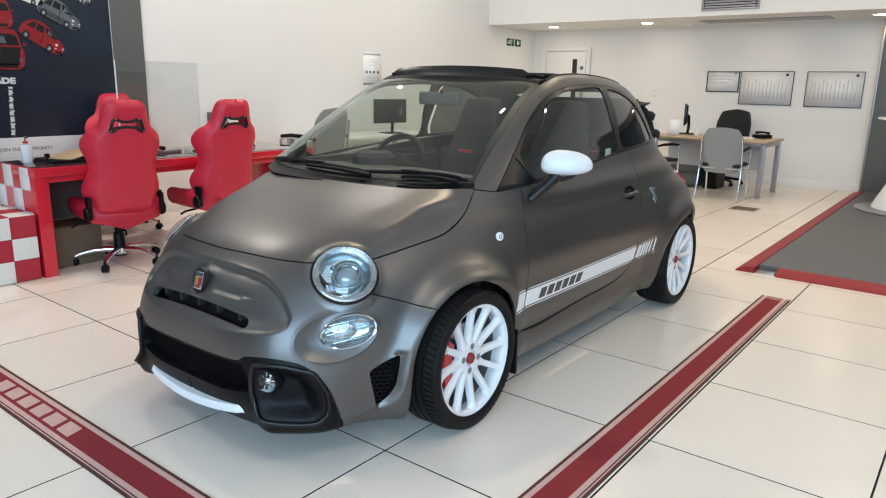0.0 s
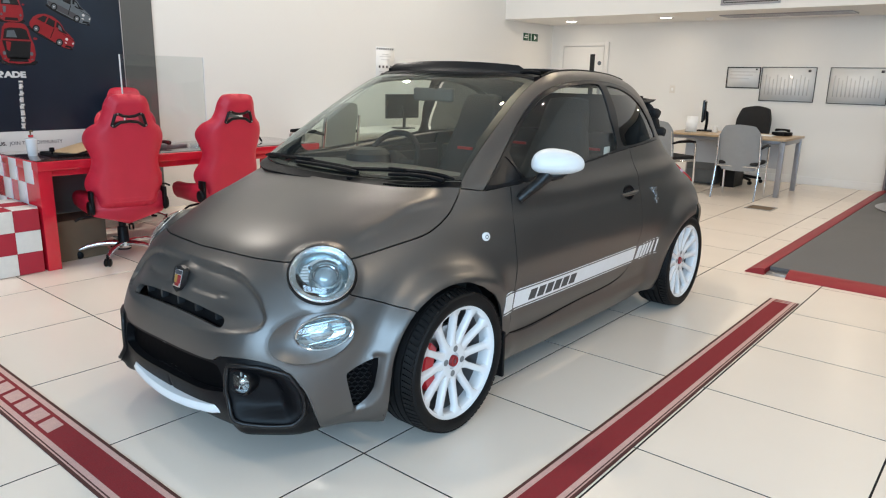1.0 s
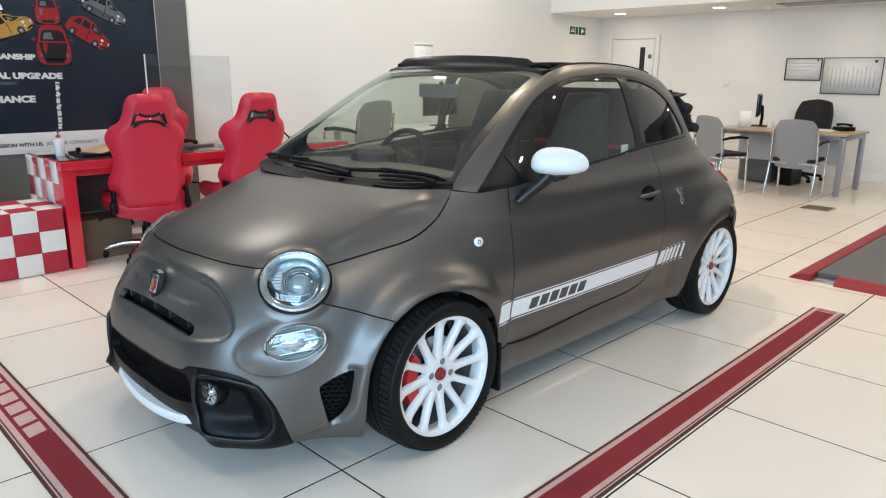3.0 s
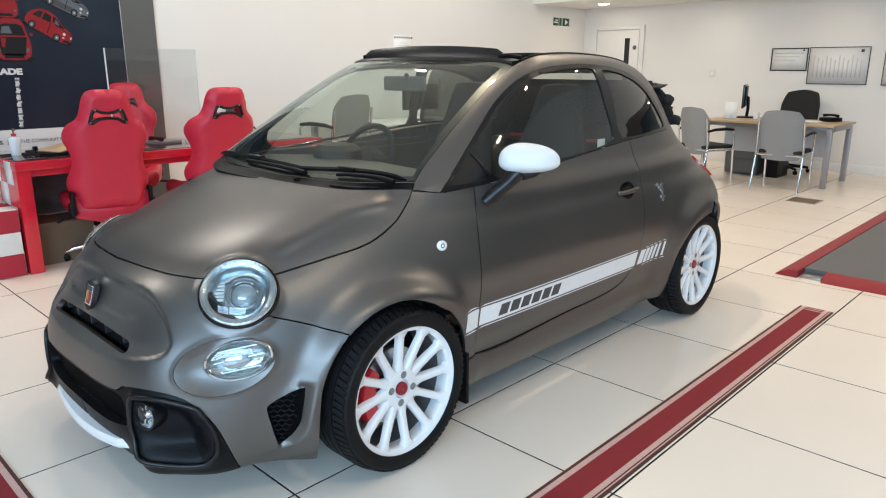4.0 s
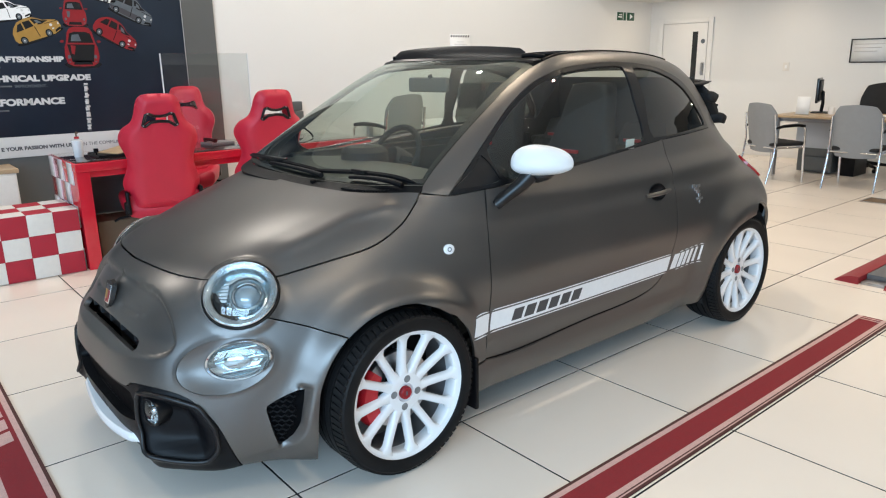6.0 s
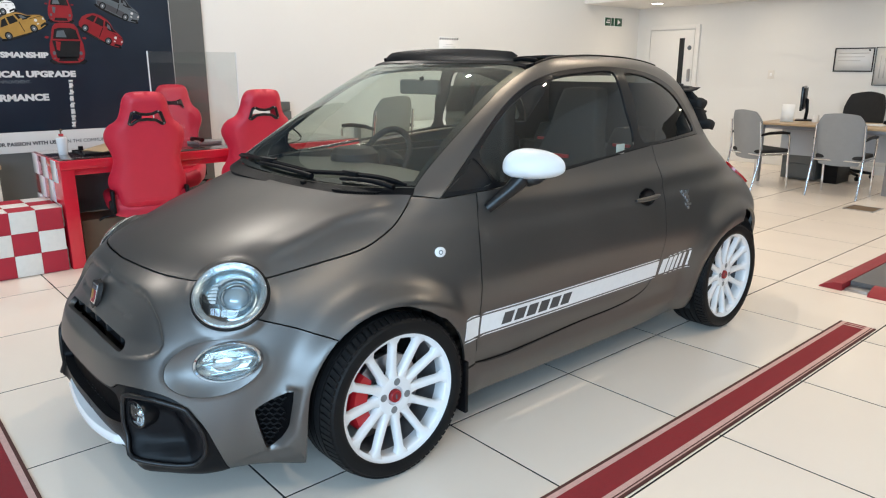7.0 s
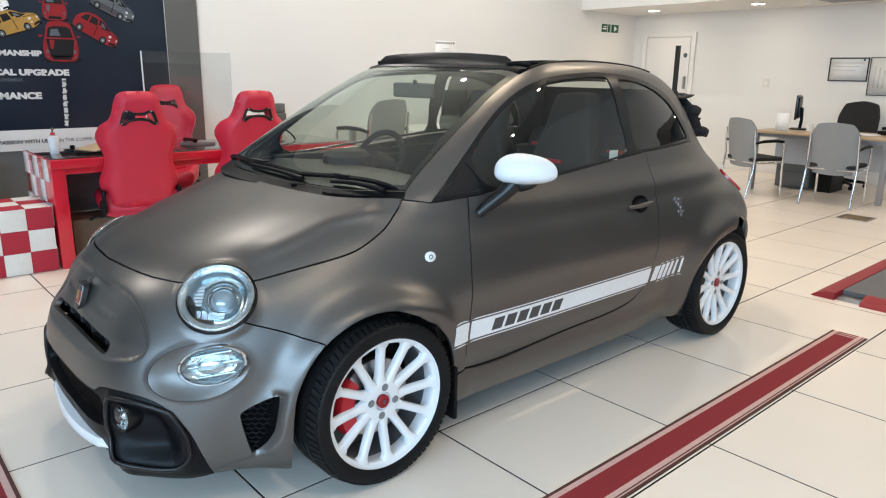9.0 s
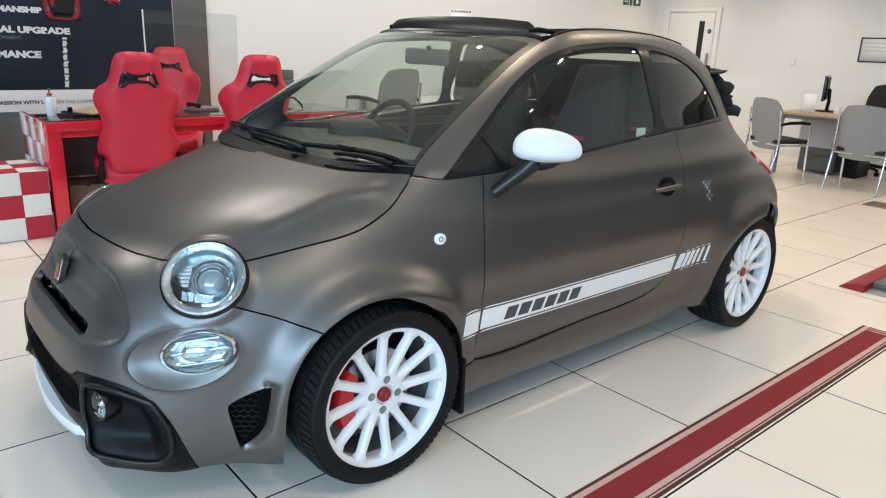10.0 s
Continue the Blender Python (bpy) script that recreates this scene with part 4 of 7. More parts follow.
BLACK_EDGE = [(0.0, -0.812, 0.402), (0.15, -0.808, 0.402), (0.285, -0.798, 0.404), (0.325, -0.785, 0.424), (0.430, -0.738, 0.429), (0.512, -0.677, 0.403), (0.562, -0.622, 0.325), (0.580, -0.585, 0.225), (0.590, -0.555, 0.114)]
VENT = [(0.702, -0.382, 0.404), (0.674, -0.418, 0.390), (0.639, -0.472, 0.355), (0.639, -0.472, 0.325), (0.643, -0.446, 0.214), (0.652, -0.436, 0.208), (0.673, -0.416, 0.240), (0.694, -0.398, 0.287)]


def ring(points, per=6):
    pts = [Vector(p) for p in points]
    n, out = len(pts), []
    for i in range(n):
        a, b, c, d = pts[i - 1], pts[i], pts[(i + 1) % n], pts[(i + 2) % n]
        for k in range(per):
            f = k / per
            cr = 0.5 * (2 * b + (c - a) * f + (2 * a - 5 * b + 4 * c - d) * f * f + (3 * b - a - 3 * c + d) * f ** 3)
            out.append(cr * 0.45 + b.lerp(c, f) * 0.55)
    return out


VENT_RING = ring(VENT)
nose_loop = curve(HOOD_NOSE) + [LAMP_AT] + curve(SEAM) + curve([(0.745, -0.232, 0.550), (0.744, -0.287, 0.485), (0.734, -0.323, 0.403), (0.729, -0.334, 0.329), (0.723, -0.338, 0.252), (0.706, -0.336, 0.180), (0.686, -0.329, 0.112)])[1:] + curve([(0.686, -0.329, 0.112), (0.645, -0.46, 0.104), (0.592, -0.553, 0.112)])[1:] + curve(BLACK_EDGE)[::-1] + [BODY.ray_cast(Vector((0, -3, 0.410 + 0.0205 * k)), Vector((0, 1, 0)))[0] for k in range(17)]
half_slot = slot_loop(-0.302, 0.302, 0.536, 0.580, bow=0.13)
slot_half = slot_loop(-0.06, 0.302, 0.536, 0.580, bow=0.13)
nose_bm = cut(nose_loop, CORNER, [LAMP_HOLE, VENT_RING, slot_half, BOWL_RING], 0.0075, press=nose_press, middle=True, depth=0.02)
nose = part("front_bumper", joined(nose_bm), PAINT, car)


def bowl_press(p):
    """A dish cut flat into the corner, deepest at its inner end."""
    r = Vector((abs(p.x), p.y, p.z)) - BOWL_AT
    e = min(1.0, math.hypot(r.dot(BOWL_ALONG) / 0.153, r.dot(BOWL_UP) / 0.086))
    return 0.0015 + 0.027 * (1 - e ** 2) + 0.010 * smooth_step(0.3, -0.8, r.dot(BOWL_ALONG) / 0.153) * (1 - e ** 4)


both("lamp_recess", cut(BOWL_RING, CORNER, [LOW_HOLE], 0.012, gap=-0.002, press=bowl_press, depth=0.004), PAINT, nose, "dished lamp recess")
# slot under the badge: black pocket with bars
bm = cut(half_slot, Vector((0, -1, 0)), (), 0.02, gap=-0.006, lift=-0.062, depth=0.004)
slot = part("upper_grille", bm, BLACK, nose, "black slotted upper grille")
for x in (-0.23, -0.115, 0.0, 0.115, 0.23):
    z = 0.556 - 0.13 * x * x
    q = BODY.ray_cast(Vector((x, -3, z)), Vector((0, 1, 0)))[0]
    part("bar", box((x - 0.006, q.y + 0.034, z - 0.023), (x + 0.006, q.y + 0.062, z + 0.020), 0.002), GRILLE_BAR, slot)

# badge: a plain shield
badge_at, badge_turn = on_body((0.006, -0.72, 0.628)), Matrix.Rotation(radians(74), 4, "X")
bm = bmesh.new()
for size, lo, hi in ((1.0, -0.006, 0.007),):
    out = [(0.0, -0.052), (0.020, -0.040), (0.032, -0.012), (0.034, 0.030), (0.028, 0.040), (0.0, 0.046)]
    out += [(-x, y) for x, y in out[-2:0:-1]]
    a = [bm.verts.new((x, y, lo)) for x, y in out]
    b = [bm.verts.new((x * 0.88, y * 0.88, hi)) for x, y in out]
    bm.faces.new(b)
    for i in range(len(out)):
        bm.faces.new((a[i - 1], a[i], b[i], b[i - 1]))
bm.transform(Matrix.Translation(badge_at + Vector((0, 0.004, 0))) @ badge_turn @ Matrix.Diagonal((1.20, 1.15, 1, 1)))
badge = part("badge", harden(bm, 20), SATIN_BLACK, nose, "black shield badge")
for name, mat, lo, hi, x0, x1, up in (("badge_rim", CHROME, -0.036, 0.033, -0.022, 0.022, 0.008), ("badge_field", PRINT_DARK, 0.014, 0.030, -0.019, 0.019, 0.0092), ("badge_field", PRINT_YELLOW, -0.020, 0.012, -0.018, -0.001, 0.0092), ("badge_field", PRINT_RED, -0.020, 0.012, -0.001, 0.018, 0.0092), ("badge_field", PRINT_RED, -0.032, -0.020, -0.012, 0.012, 0.0092)):
    bm = box((x0, lo, up - 0.002), (x1, hi, up), 0.0015)
    bm.transform(Matrix.Translation(badge_at + Vector((0, 0.004, 0))) @ badge_turn @ Matrix.Diagonal((1.06, 0.98, 1, 1)))
    part(name, bm, mat, badge)

# front wing, door, side frame
wing_loop = [LAMP_AT] + curve(HOOD_SIDE) + [Vector((0.632, 0.240, 0.951))] + curve(BELT[:2]) + curve(DOOR_FRONT) + curve([(0.790, 0.345, 0.298), (0.788, 0.312, 0.294)]) + arch(FRONT_HUB, 0.338, 4, 128, 0.77)[1:] + curve(SEAM)[::-1]


def flank_press(p):
    """A crease under the waist and a drawn-in foot of the door."""
    z, push = p.z, 0.0
    push -= 0.004 * math.exp(-((z - 0.90) / 0.03) ** 2)
    push += 0.004 * math.exp(-((z - 0.845) / 0.04) ** 2)
    return push


def sill_press(p):
    """The sill swells out below the door and turns in at its foot."""
    along = smooth_step(2.0, 1.70, p.y) * smooth_step(0.30, 0.40, p.y)
    return (0.003 * smooth_step(0.36, 0.31, p.z) - 0.019 * smooth_step(0.305, 0.250, p.z) + 0.012 * smooth_step(0.215, 0.150, p.z)) * along


both("front_wing", cut(wing_loop, SIDE, [LAMP_HOLE], 0.014, press=lamp_press), PAINT, car)
door_loop = curve(DOOR_FRONT) + curve(DOOR_FOOT)[1:] + curve(BELT[1:])[::-1][1:-1]
HANDLE = disc_loop((0.757, 1.470, 0.822), SIDE, (0, 0, 1), 0.062, 0.040, 28)
doors = both("door", cut(door_loop, SIDE, [HANDLE], 0.018, press=lambda p: flank_press(p) + 0.009 * smooth_step(0.385, 0.30, p.z)), PAINT, car)
for s in (1, -1):
    part("door_seal", tube([on_body(p) * 1.0 + Vector((-0.010, 0, -0.003)) if s > 0 else Vector((0.010 - on_body(p).x, on_body(p).y, on_body(p).z - 0.003)) for p in curve(DOOR_FOOT[:8], 6)], 0.0045, 6), BLACK, doors[0] if s > 0 else doors[1], "black rubber seal")
frame_loop = curve(BELT_REAR) + curve(GLASS_TOP)[1:] + curve([(0.632, 0.240, 0.951), (0.606, 0.196, 0.960)]) + curve([(0.596, 0.212, 0.972)] + SCREEN_SIDE) + curve(RAIL_IN)
frame_loop += curve([(0.43, 2.37, 1.22), (0.48, 2.50, 1.07), (0.54, 2.60, 0.92), (0.61, 2.68, 0.75), (0.69, 2.71, 0.60), (0.715, 2.71, 0.48), (0.72, 2.70, 0.30)]) + curve(REAR_ARCH) + curve([(0.775, 1.965, 0.278), (0.760, 1.935, 0.205), (0.755, 1.89, 0.168), (0.74, 1.75, 0.153), (0.733, 1.60, 0.152)]) + curve([(0.733, 1.60, 0.152), (0.735, 1.0, 0.150), (0.74, 0.42, 0.153), (0.75, 0.335, 0.162), (0.770, 0.302, 0.20), (0.778, 0.308, 0.25), (0.788, 0.314, 0.288), (0.790, 0.345, 0.292), (0.790, 0.380, 0.297)])[1:] + curve(DOOR_FOOT)[1:-1]
lining_loop = curve(GLASS_TOP) + curve([(0.596, 0.212, 0.972)] + SCREEN_SIDE) + curve(RAIL_IN)
both("inner_lining", cut(lining_loop, SHOULDER, (), 0.04, lift=-0.024, depth=0.003), LINING, car, "dark grey inner pillar lining")
both("side_frame", cut(frame_loop, SHOULDER, (), 0.018, press=lambda p: flank_press(p) + sill_press(p)), PAINT, car, "grey body side with roof rail and rear wing")

# windows: black surround and three panes a side
dlo = curve(BELT) + curve(BELT_REAR)[1:] + curve(GLASS_TOP)[1:-1]
pane_sail = ring([(0.66, 0.318, 0.968), (0.655, 0.405, 1.026), (0.640, 0.470, 1.078), (0.690, 0.515, 0.982), (0.690, 0.43, 0.972)], 5)
pane_door = ring([(0.700, 0.550, 0.982), (0.640, 0.500, 1.098), (0.585, 0.690, 1.236), (0.566, 0.850, 1.318), (0.560, 1.03, 1.366), (0.555, 1.26, 1.389), (0.555, 1.437, 1.388), (0.62, 1.447, 1.22), (0.680, 1.452, 1.055), (0.700, 1.0, 1.012)], 5)
pane_rear = ring([(0.672, 1.540, 1.062), (0.61, 1.530, 1.25), (0.556, 1.522, 1.382), (0.552, 1.685, 1.368), (0.555, 1.845, 1.325), (0.565, 1.965, 1.262), (0.585, 2.060, 1.165), (0.605, 2.100, 1.080)], 5)
both("window_surround", cut(dlo, SHOULDER, [pane_sail, pane_door, pane_rear], 0.02, gap=0.001, lift=0.0015, depth=0.010), SATIN_BLACK, car, "black window surround")
both("sail_panel", cut(pane_sail, SHOULDER, (), 0.03, gap=0.0, lift=-0.003, depth=0.003), SATIN_BLACK, car, "black sail panel")
for n, loop in (("door_window", pane_door), ("quarter_window", pane_rear)):
    for pane in both(n, cut(loop, SHOULDER, (), 0.03, gap=-0.003, lift=-0.004, depth=0.0025), SIDE_GLASS if n == "door_window" else PRIVACY, car, "tinted side window"):
        pane.visible_shadow = False
    if n == "door_window":
        pane.data.materials[0] = WINDSCREEN
        pane["label"] = "clear side window"

# windscreen, its black edge, cowl and wipers
SCREEN_FOOT = [(0.585, 0.228, 0.985), (0.50, 0.165, 0.985), (0.364, 0.112, 0.982), (0.18, 0.088, 0.981), (0.0, 0.080, 0.981)]
SCREEN_HEAD = [(0.477, 0.920, 1.398), (0.42, 0.927, 1.411), (0.20, 0.932, 1.426), (0.0, 0.934, 1.428)]
half = curve(SCREEN_FOOT)[::-1] + curve(SCREEN_SIDE)[1:] + curve(SCREEN_HEAD)[1:]
screen_loop = half + [Vector((-p.x, p.y, p.z)) for p in half[-2:0:-1]]
mid = Vector((0, 0.52, 1.2))
clear_loop = []
for p in screen_loop:
    q = on_body(p)
    k = 0.93 if q.y > 0.4 else 0.95
    clear_loop.append(Vector((q.x * k, 0.50 + (q.y - 0.50) * (0.90 if q.y > 0.5 else 0.93), q.z)))
screen = part("windscreen", cut(screen_loop, TOP, (), 0.03, gap=0.001, depth=0.004), WINDSCREEN, car, "clear curved windscreen")
screen.visible_shadow = False
part("windscreen_edge", cut(screen_loop, TOP, [clear_loop], 0.03, gap=0.0, lift=-0.004, depth=0.003), SATIN_BLACK, screen, "black printed edge")
cowl_half = curve(HOOD_TAIL)[::-1] + [Vector((0.590, 0.222, 0.975))] + curve(SCREEN_FOOT)
cowl_loop = cowl_half + [Vector((-p.x, p.y, p.z)) for p in cowl_half[-2:0:-1]]
cowl = part("cowl", cut(cowl_loop, TOP, (), 0.02, gap=0.002, lift=-0.008), BLACK, car, "black plastic scuttle panel")
for k in range(17):
    q = on_body((0.30 + 0.012 * k, 0.072 + 0.0022 * k * (k / 10), 0.96))
    part("slat", box((q.x - 0.003, q.y - 0.014, q.z - 0.010), (q.x + 0.003, q.y + 0.014, q.z - 0.002), 0.001), SATIN_BLACK, cowl)
for hinge, tip, blade0, blade1 in (((0.12, 0.100), (-0.24, 0.130), (-0.53, 0.172), (0.10, 0.116)), ((0.54, 0.172), (0.28, 0.124), (0.02, 0.108), (0.575, 0.198))):
    pts = [on_body((hinge[0] + (tip[0] - hinge[0]) * f, hinge[1] + (tip[1] - hinge[1]) * f, 0.97)) + Vector((0, -0.006, 0.008 + 0.004 * math.sin(f * 3.0))) for f in [i / 8 for i in range(9)]]
    wiper = part("wiper", tube(pts, [0.011, 0.0105, 0.010, 0.0095, 0.009, 0.0085, 0.008, 0.008, 0.007], 8), BLACK, car, "black windscreen wiper")
    bl = [on_body((blade0[0] + (blade1[0] - blade0[0]) * f, blade0[1] + (blade1[1] - blade0[1]) * f, 1.0)) + Vector((0, -0.004, 0.006)) for f in [i / 12 for i in range(13)]]
    part("blade", tube(bl, [0.005] + [0.0098] * 11 + [0.005], 6), BLACK, wiper)
    part("blade_clip", box((-0.045, -0.012, -0.010), (0.045, 0.012, 0.013), 0.005, Matrix.Translation(bl[6])), BLACK, wiper)
for x in (-0.36, 0.10):
    q = on_body((x, 0.062, 0.955))
    part("washer_jet", box((q.x - 0.010, q.y - 0.010, q.z - 0.012), (q.x + 0.010, q.y + 0.010, q.z + 0.005), 0.005), BLACK, cowl)

# roof header, wind deflector, seals and the folded roof behind
bm = bmesh.new()
rows = []
for k in range(25):
    x = -0.462 + 0.924 * k / 24
    q = on_body((x, 0.945, 1.43))
    rows.append([bm.verts.new(q + Vector((0, dy, dz))) for dy, dz in ((-0.016, -0.004), (-0.006, 0.006), (0.05, 0.012), (0.10, 0.004), (0.10, -0.03), (0.0, -0.03))])
for a, b in zip(rows, rows[1:]):
    for j in range(6):
        bm.faces.new((a[j], a[(j + 1) % 6], b[(j + 1) % 6], b[j]))
bm.faces.new(rows[0])
bm.faces.new(rows[-1][::-1])
bmesh.ops.recalc_face_normals(bm, faces=bm.faces)
part("roof_header", harden(bm), SATIN_BLACK, car, "black windscreen header rail")
bm = bmesh.new()
rows = []
for k in range(29):
    f = -1 + 2 * k / 28
    x = 0.388 * f - 0.026
    y = 0.942 + 0.026 * f * f
    base = 1.438 - 0.012 * f * f
    top = 1.492 - 0.020 * f * f - 0.012 * smooth_step(0.96, 1.0, abs(f))
    rows.append([bm.verts.new((x, y + 0.018 * (z - base) / 0.04 + dy, z)) for z, dy in ((base, 0.0), ((base + top) / 2, -0.004), (top, 0.004), (top - 0.002, 0.014), (base, 0.014))])
for a, b in zip(rows, rows[1:]):
    for j in range(5):
        bm.faces.new((a[j], a[(j + 1) % 5], b[(j + 1) % 5], b[j]))
bm.faces.new(rows[0])
bm.faces.new(rows[-1][::-1])
bmesh.ops.recalc_face_normals(bm, faces=bm.faces)
part("wind_deflector", harden(bm), SATIN_BLACK, car, "raised black wind deflector strip")
for s in (1, -1):
    part("deflector_arm", tube([(s * 0.388 - 0.026, 0.968, 1.440), (s * 0.400 - 0.018, 1.00, 1.444), (s * 0.412, 1.06, 1.436)], 0.010, 8), BLACK, car)
    rail = [on_body((s * (p.x - 0.006), p.y, p.z)) for p in curve(RAIL_IN[:7], 4)]
    part("roof_seal", tube(rail, 0.0065, 8), BLACK, car, "black rubber roof seal")
for k, (y, z, wide, tall, deep, rough) in enumerate(((2.335, 1.288, 0.470, 0.007, 0.080, 0.006), (2.390, 1.212, 0.490, 0.040, 0.060, 0.012), (2.440, 1.150, 0.450, 0.020, 0.060, 0.014), (2.500, 1.085, 0.495, 0.038, 0.055, 0.010))):
    bm = bmesh.new()
    rows = []
    for i in range(49):
        f = -1 + i / 24
        sag = rough * (math.sin(11 * f + k * 1.7) + 0.7 * math.sin(27 * f + k * 2.3))
        tip = smooth_step(1.0, 0.90, abs(f))
        crumple = 1 + 0.22 * math.sin(17 * f + 2.1 * k)
        rows.append([bm.verts.new((wide * f, y + deep * crumple * math.cos(a) * (0.75 + 0.25 * tip) * (1 + 0.15 * math.sin(3 * a + 7 * f)) + sag, z + tall * math.sin(a) * (0.8 + 0.2 * tip) * (1 + 0.2 * math.sin(2 * a + 9 * f)) + 0.5 * sag + (0.12 * deep * math.cos(a) if k == 0 else 0))) for a in [j * math.tau / 14 for j in range(14)]])
    for a, b in zip(rows, rows[1:]):
        for j in range(14):
            bm.faces.new((a[j], a[(j + 1) % 14], b[(j + 1) % 14], b[j]))
    bm.faces.new(rows[0])
    bm.faces.new(rows[-1][::-1])
    bmesh.ops.recalc_face_normals(bm, faces=bm.faces)
    part("folded_roof", bm, DARK_CLOTH, car, "black fabric roof folded in pleats")
bm = bmesh.new()
rows = []
for i in range(41):
    f = -1 + i / 20
    end = 1 - 0.35 * smooth_step(0.9, 1.0, abs(f))
    rows.append([bm.verts.new((0.468 * f, 2.415 + 0.040 * end * math.cos(a) * (1 + 0.2 * math.sin(13 * f)) - 0.62 * 0.125 * math.sin(a) + 0.006 * math.sin(31 * f), 1.180 + 0.120 * end * math.sin(a))) for a in [j * math.tau / 18 for j in range(18)]])
for a, b in zip(rows, rows[1:]):
    for j in range(18):
        bm.faces.new((a[j], a[(j + 1) % 18], b[(j + 1) % 18], b[j]))
bm.faces.new(rows[0])
bm.faces.new(rows[-1][::-1])
bmesh.ops.recalc_face_normals(bm, faces=bm.faces)
part("folded_roof", bm, DARK_CLOTH, car, "black fabric roof folded in pleats")
# panel added between the roof rails, out of view, to darken the cabin
roof_half = curve([(0.0, 1.66, 1.46), (0.20, 1.655, 1.46), (0.385, 1.64, 1.455)]) + curve([(0.385, 1.64, 1.455), (0.392, 1.85, 1.44), (0.398, 2.04, 1.40), (0.402, 2.20, 1.335)])[1:] + curve([(0.402, 2.20, 1.335), (0.20, 2.27, 1.33), (0.0, 2.29, 1.33)])[1:]
roof_loop = roof_half + [Vector((-p.x, p.y, p.z)) for p in roof_half[-2:0:-1]]
part("roof_fabric", cut(roof_loop, TOP, (), 0.04, gap=0.0, lift=-0.010, depth=0.012), DARK_CLOTH, car, "added black panel over the rear seats, darkening the cabin")
# added board that stops light between the folded pleats
part("roof_backing", box((-0.44, 2.22, 0.92), (0.44, 2.26, 1.32), 0.01), DARK_CLOTH, car, "added black board closing the bright gaps between pleats")

# tail: panel, bumper, lamps, hatch glass kept simple
tail_half = curve([(0.0, 2.46, 1.06), (0.30, 2.50, 1.05), (0.48, 2.50, 1.07)]) + curve([(0.48, 2.50, 1.07), (0.54, 2.60, 0.92), (0.61, 2.68, 0.75), (0.69, 2.71, 0.60), (0.715, 2.71, 0.48), (0.72, 2.70, 0.30), (0.71, 2.68, 0.20)])[1:] + curve([(0.70, 2.60, 0.20), (0.45, 2.76, 0.20), (0.0, 2.80, 0.20)])[1:] + [on_body((0, 3.0, 0.24 + 0.05 * k)) for k in range(16)]
part("tail_panel", joined(cut(tail_half, TAIL, (), 0.03, middle=True)), PAINT, car)
for lamp in both("tail_lamp", cut(disc_loop(on_body((0.60, 2.66, 0.83)), (0.75, 0.65, 0.1), (0, 0, 1), 0.050, 0.105, 24), TAIL, (), 0.03, gap=0, lift=0.012, depth=0.014), AMBER, car, "red tail lamp"):
    lamp["label"] = "red tail lamp"

# headlamps: chrome ring, bowl, projector and clear lens
def lamp_matrix(at, way, up=(0, 0, 1)):
    z = Vector(way).normalized()
    x = Vector(up).cross(z).normalized()
    y = z.cross(x)
    m = Matrix((x, y, z)).transposed().to_4x4()
    m.translation = Vector(at)
    return m


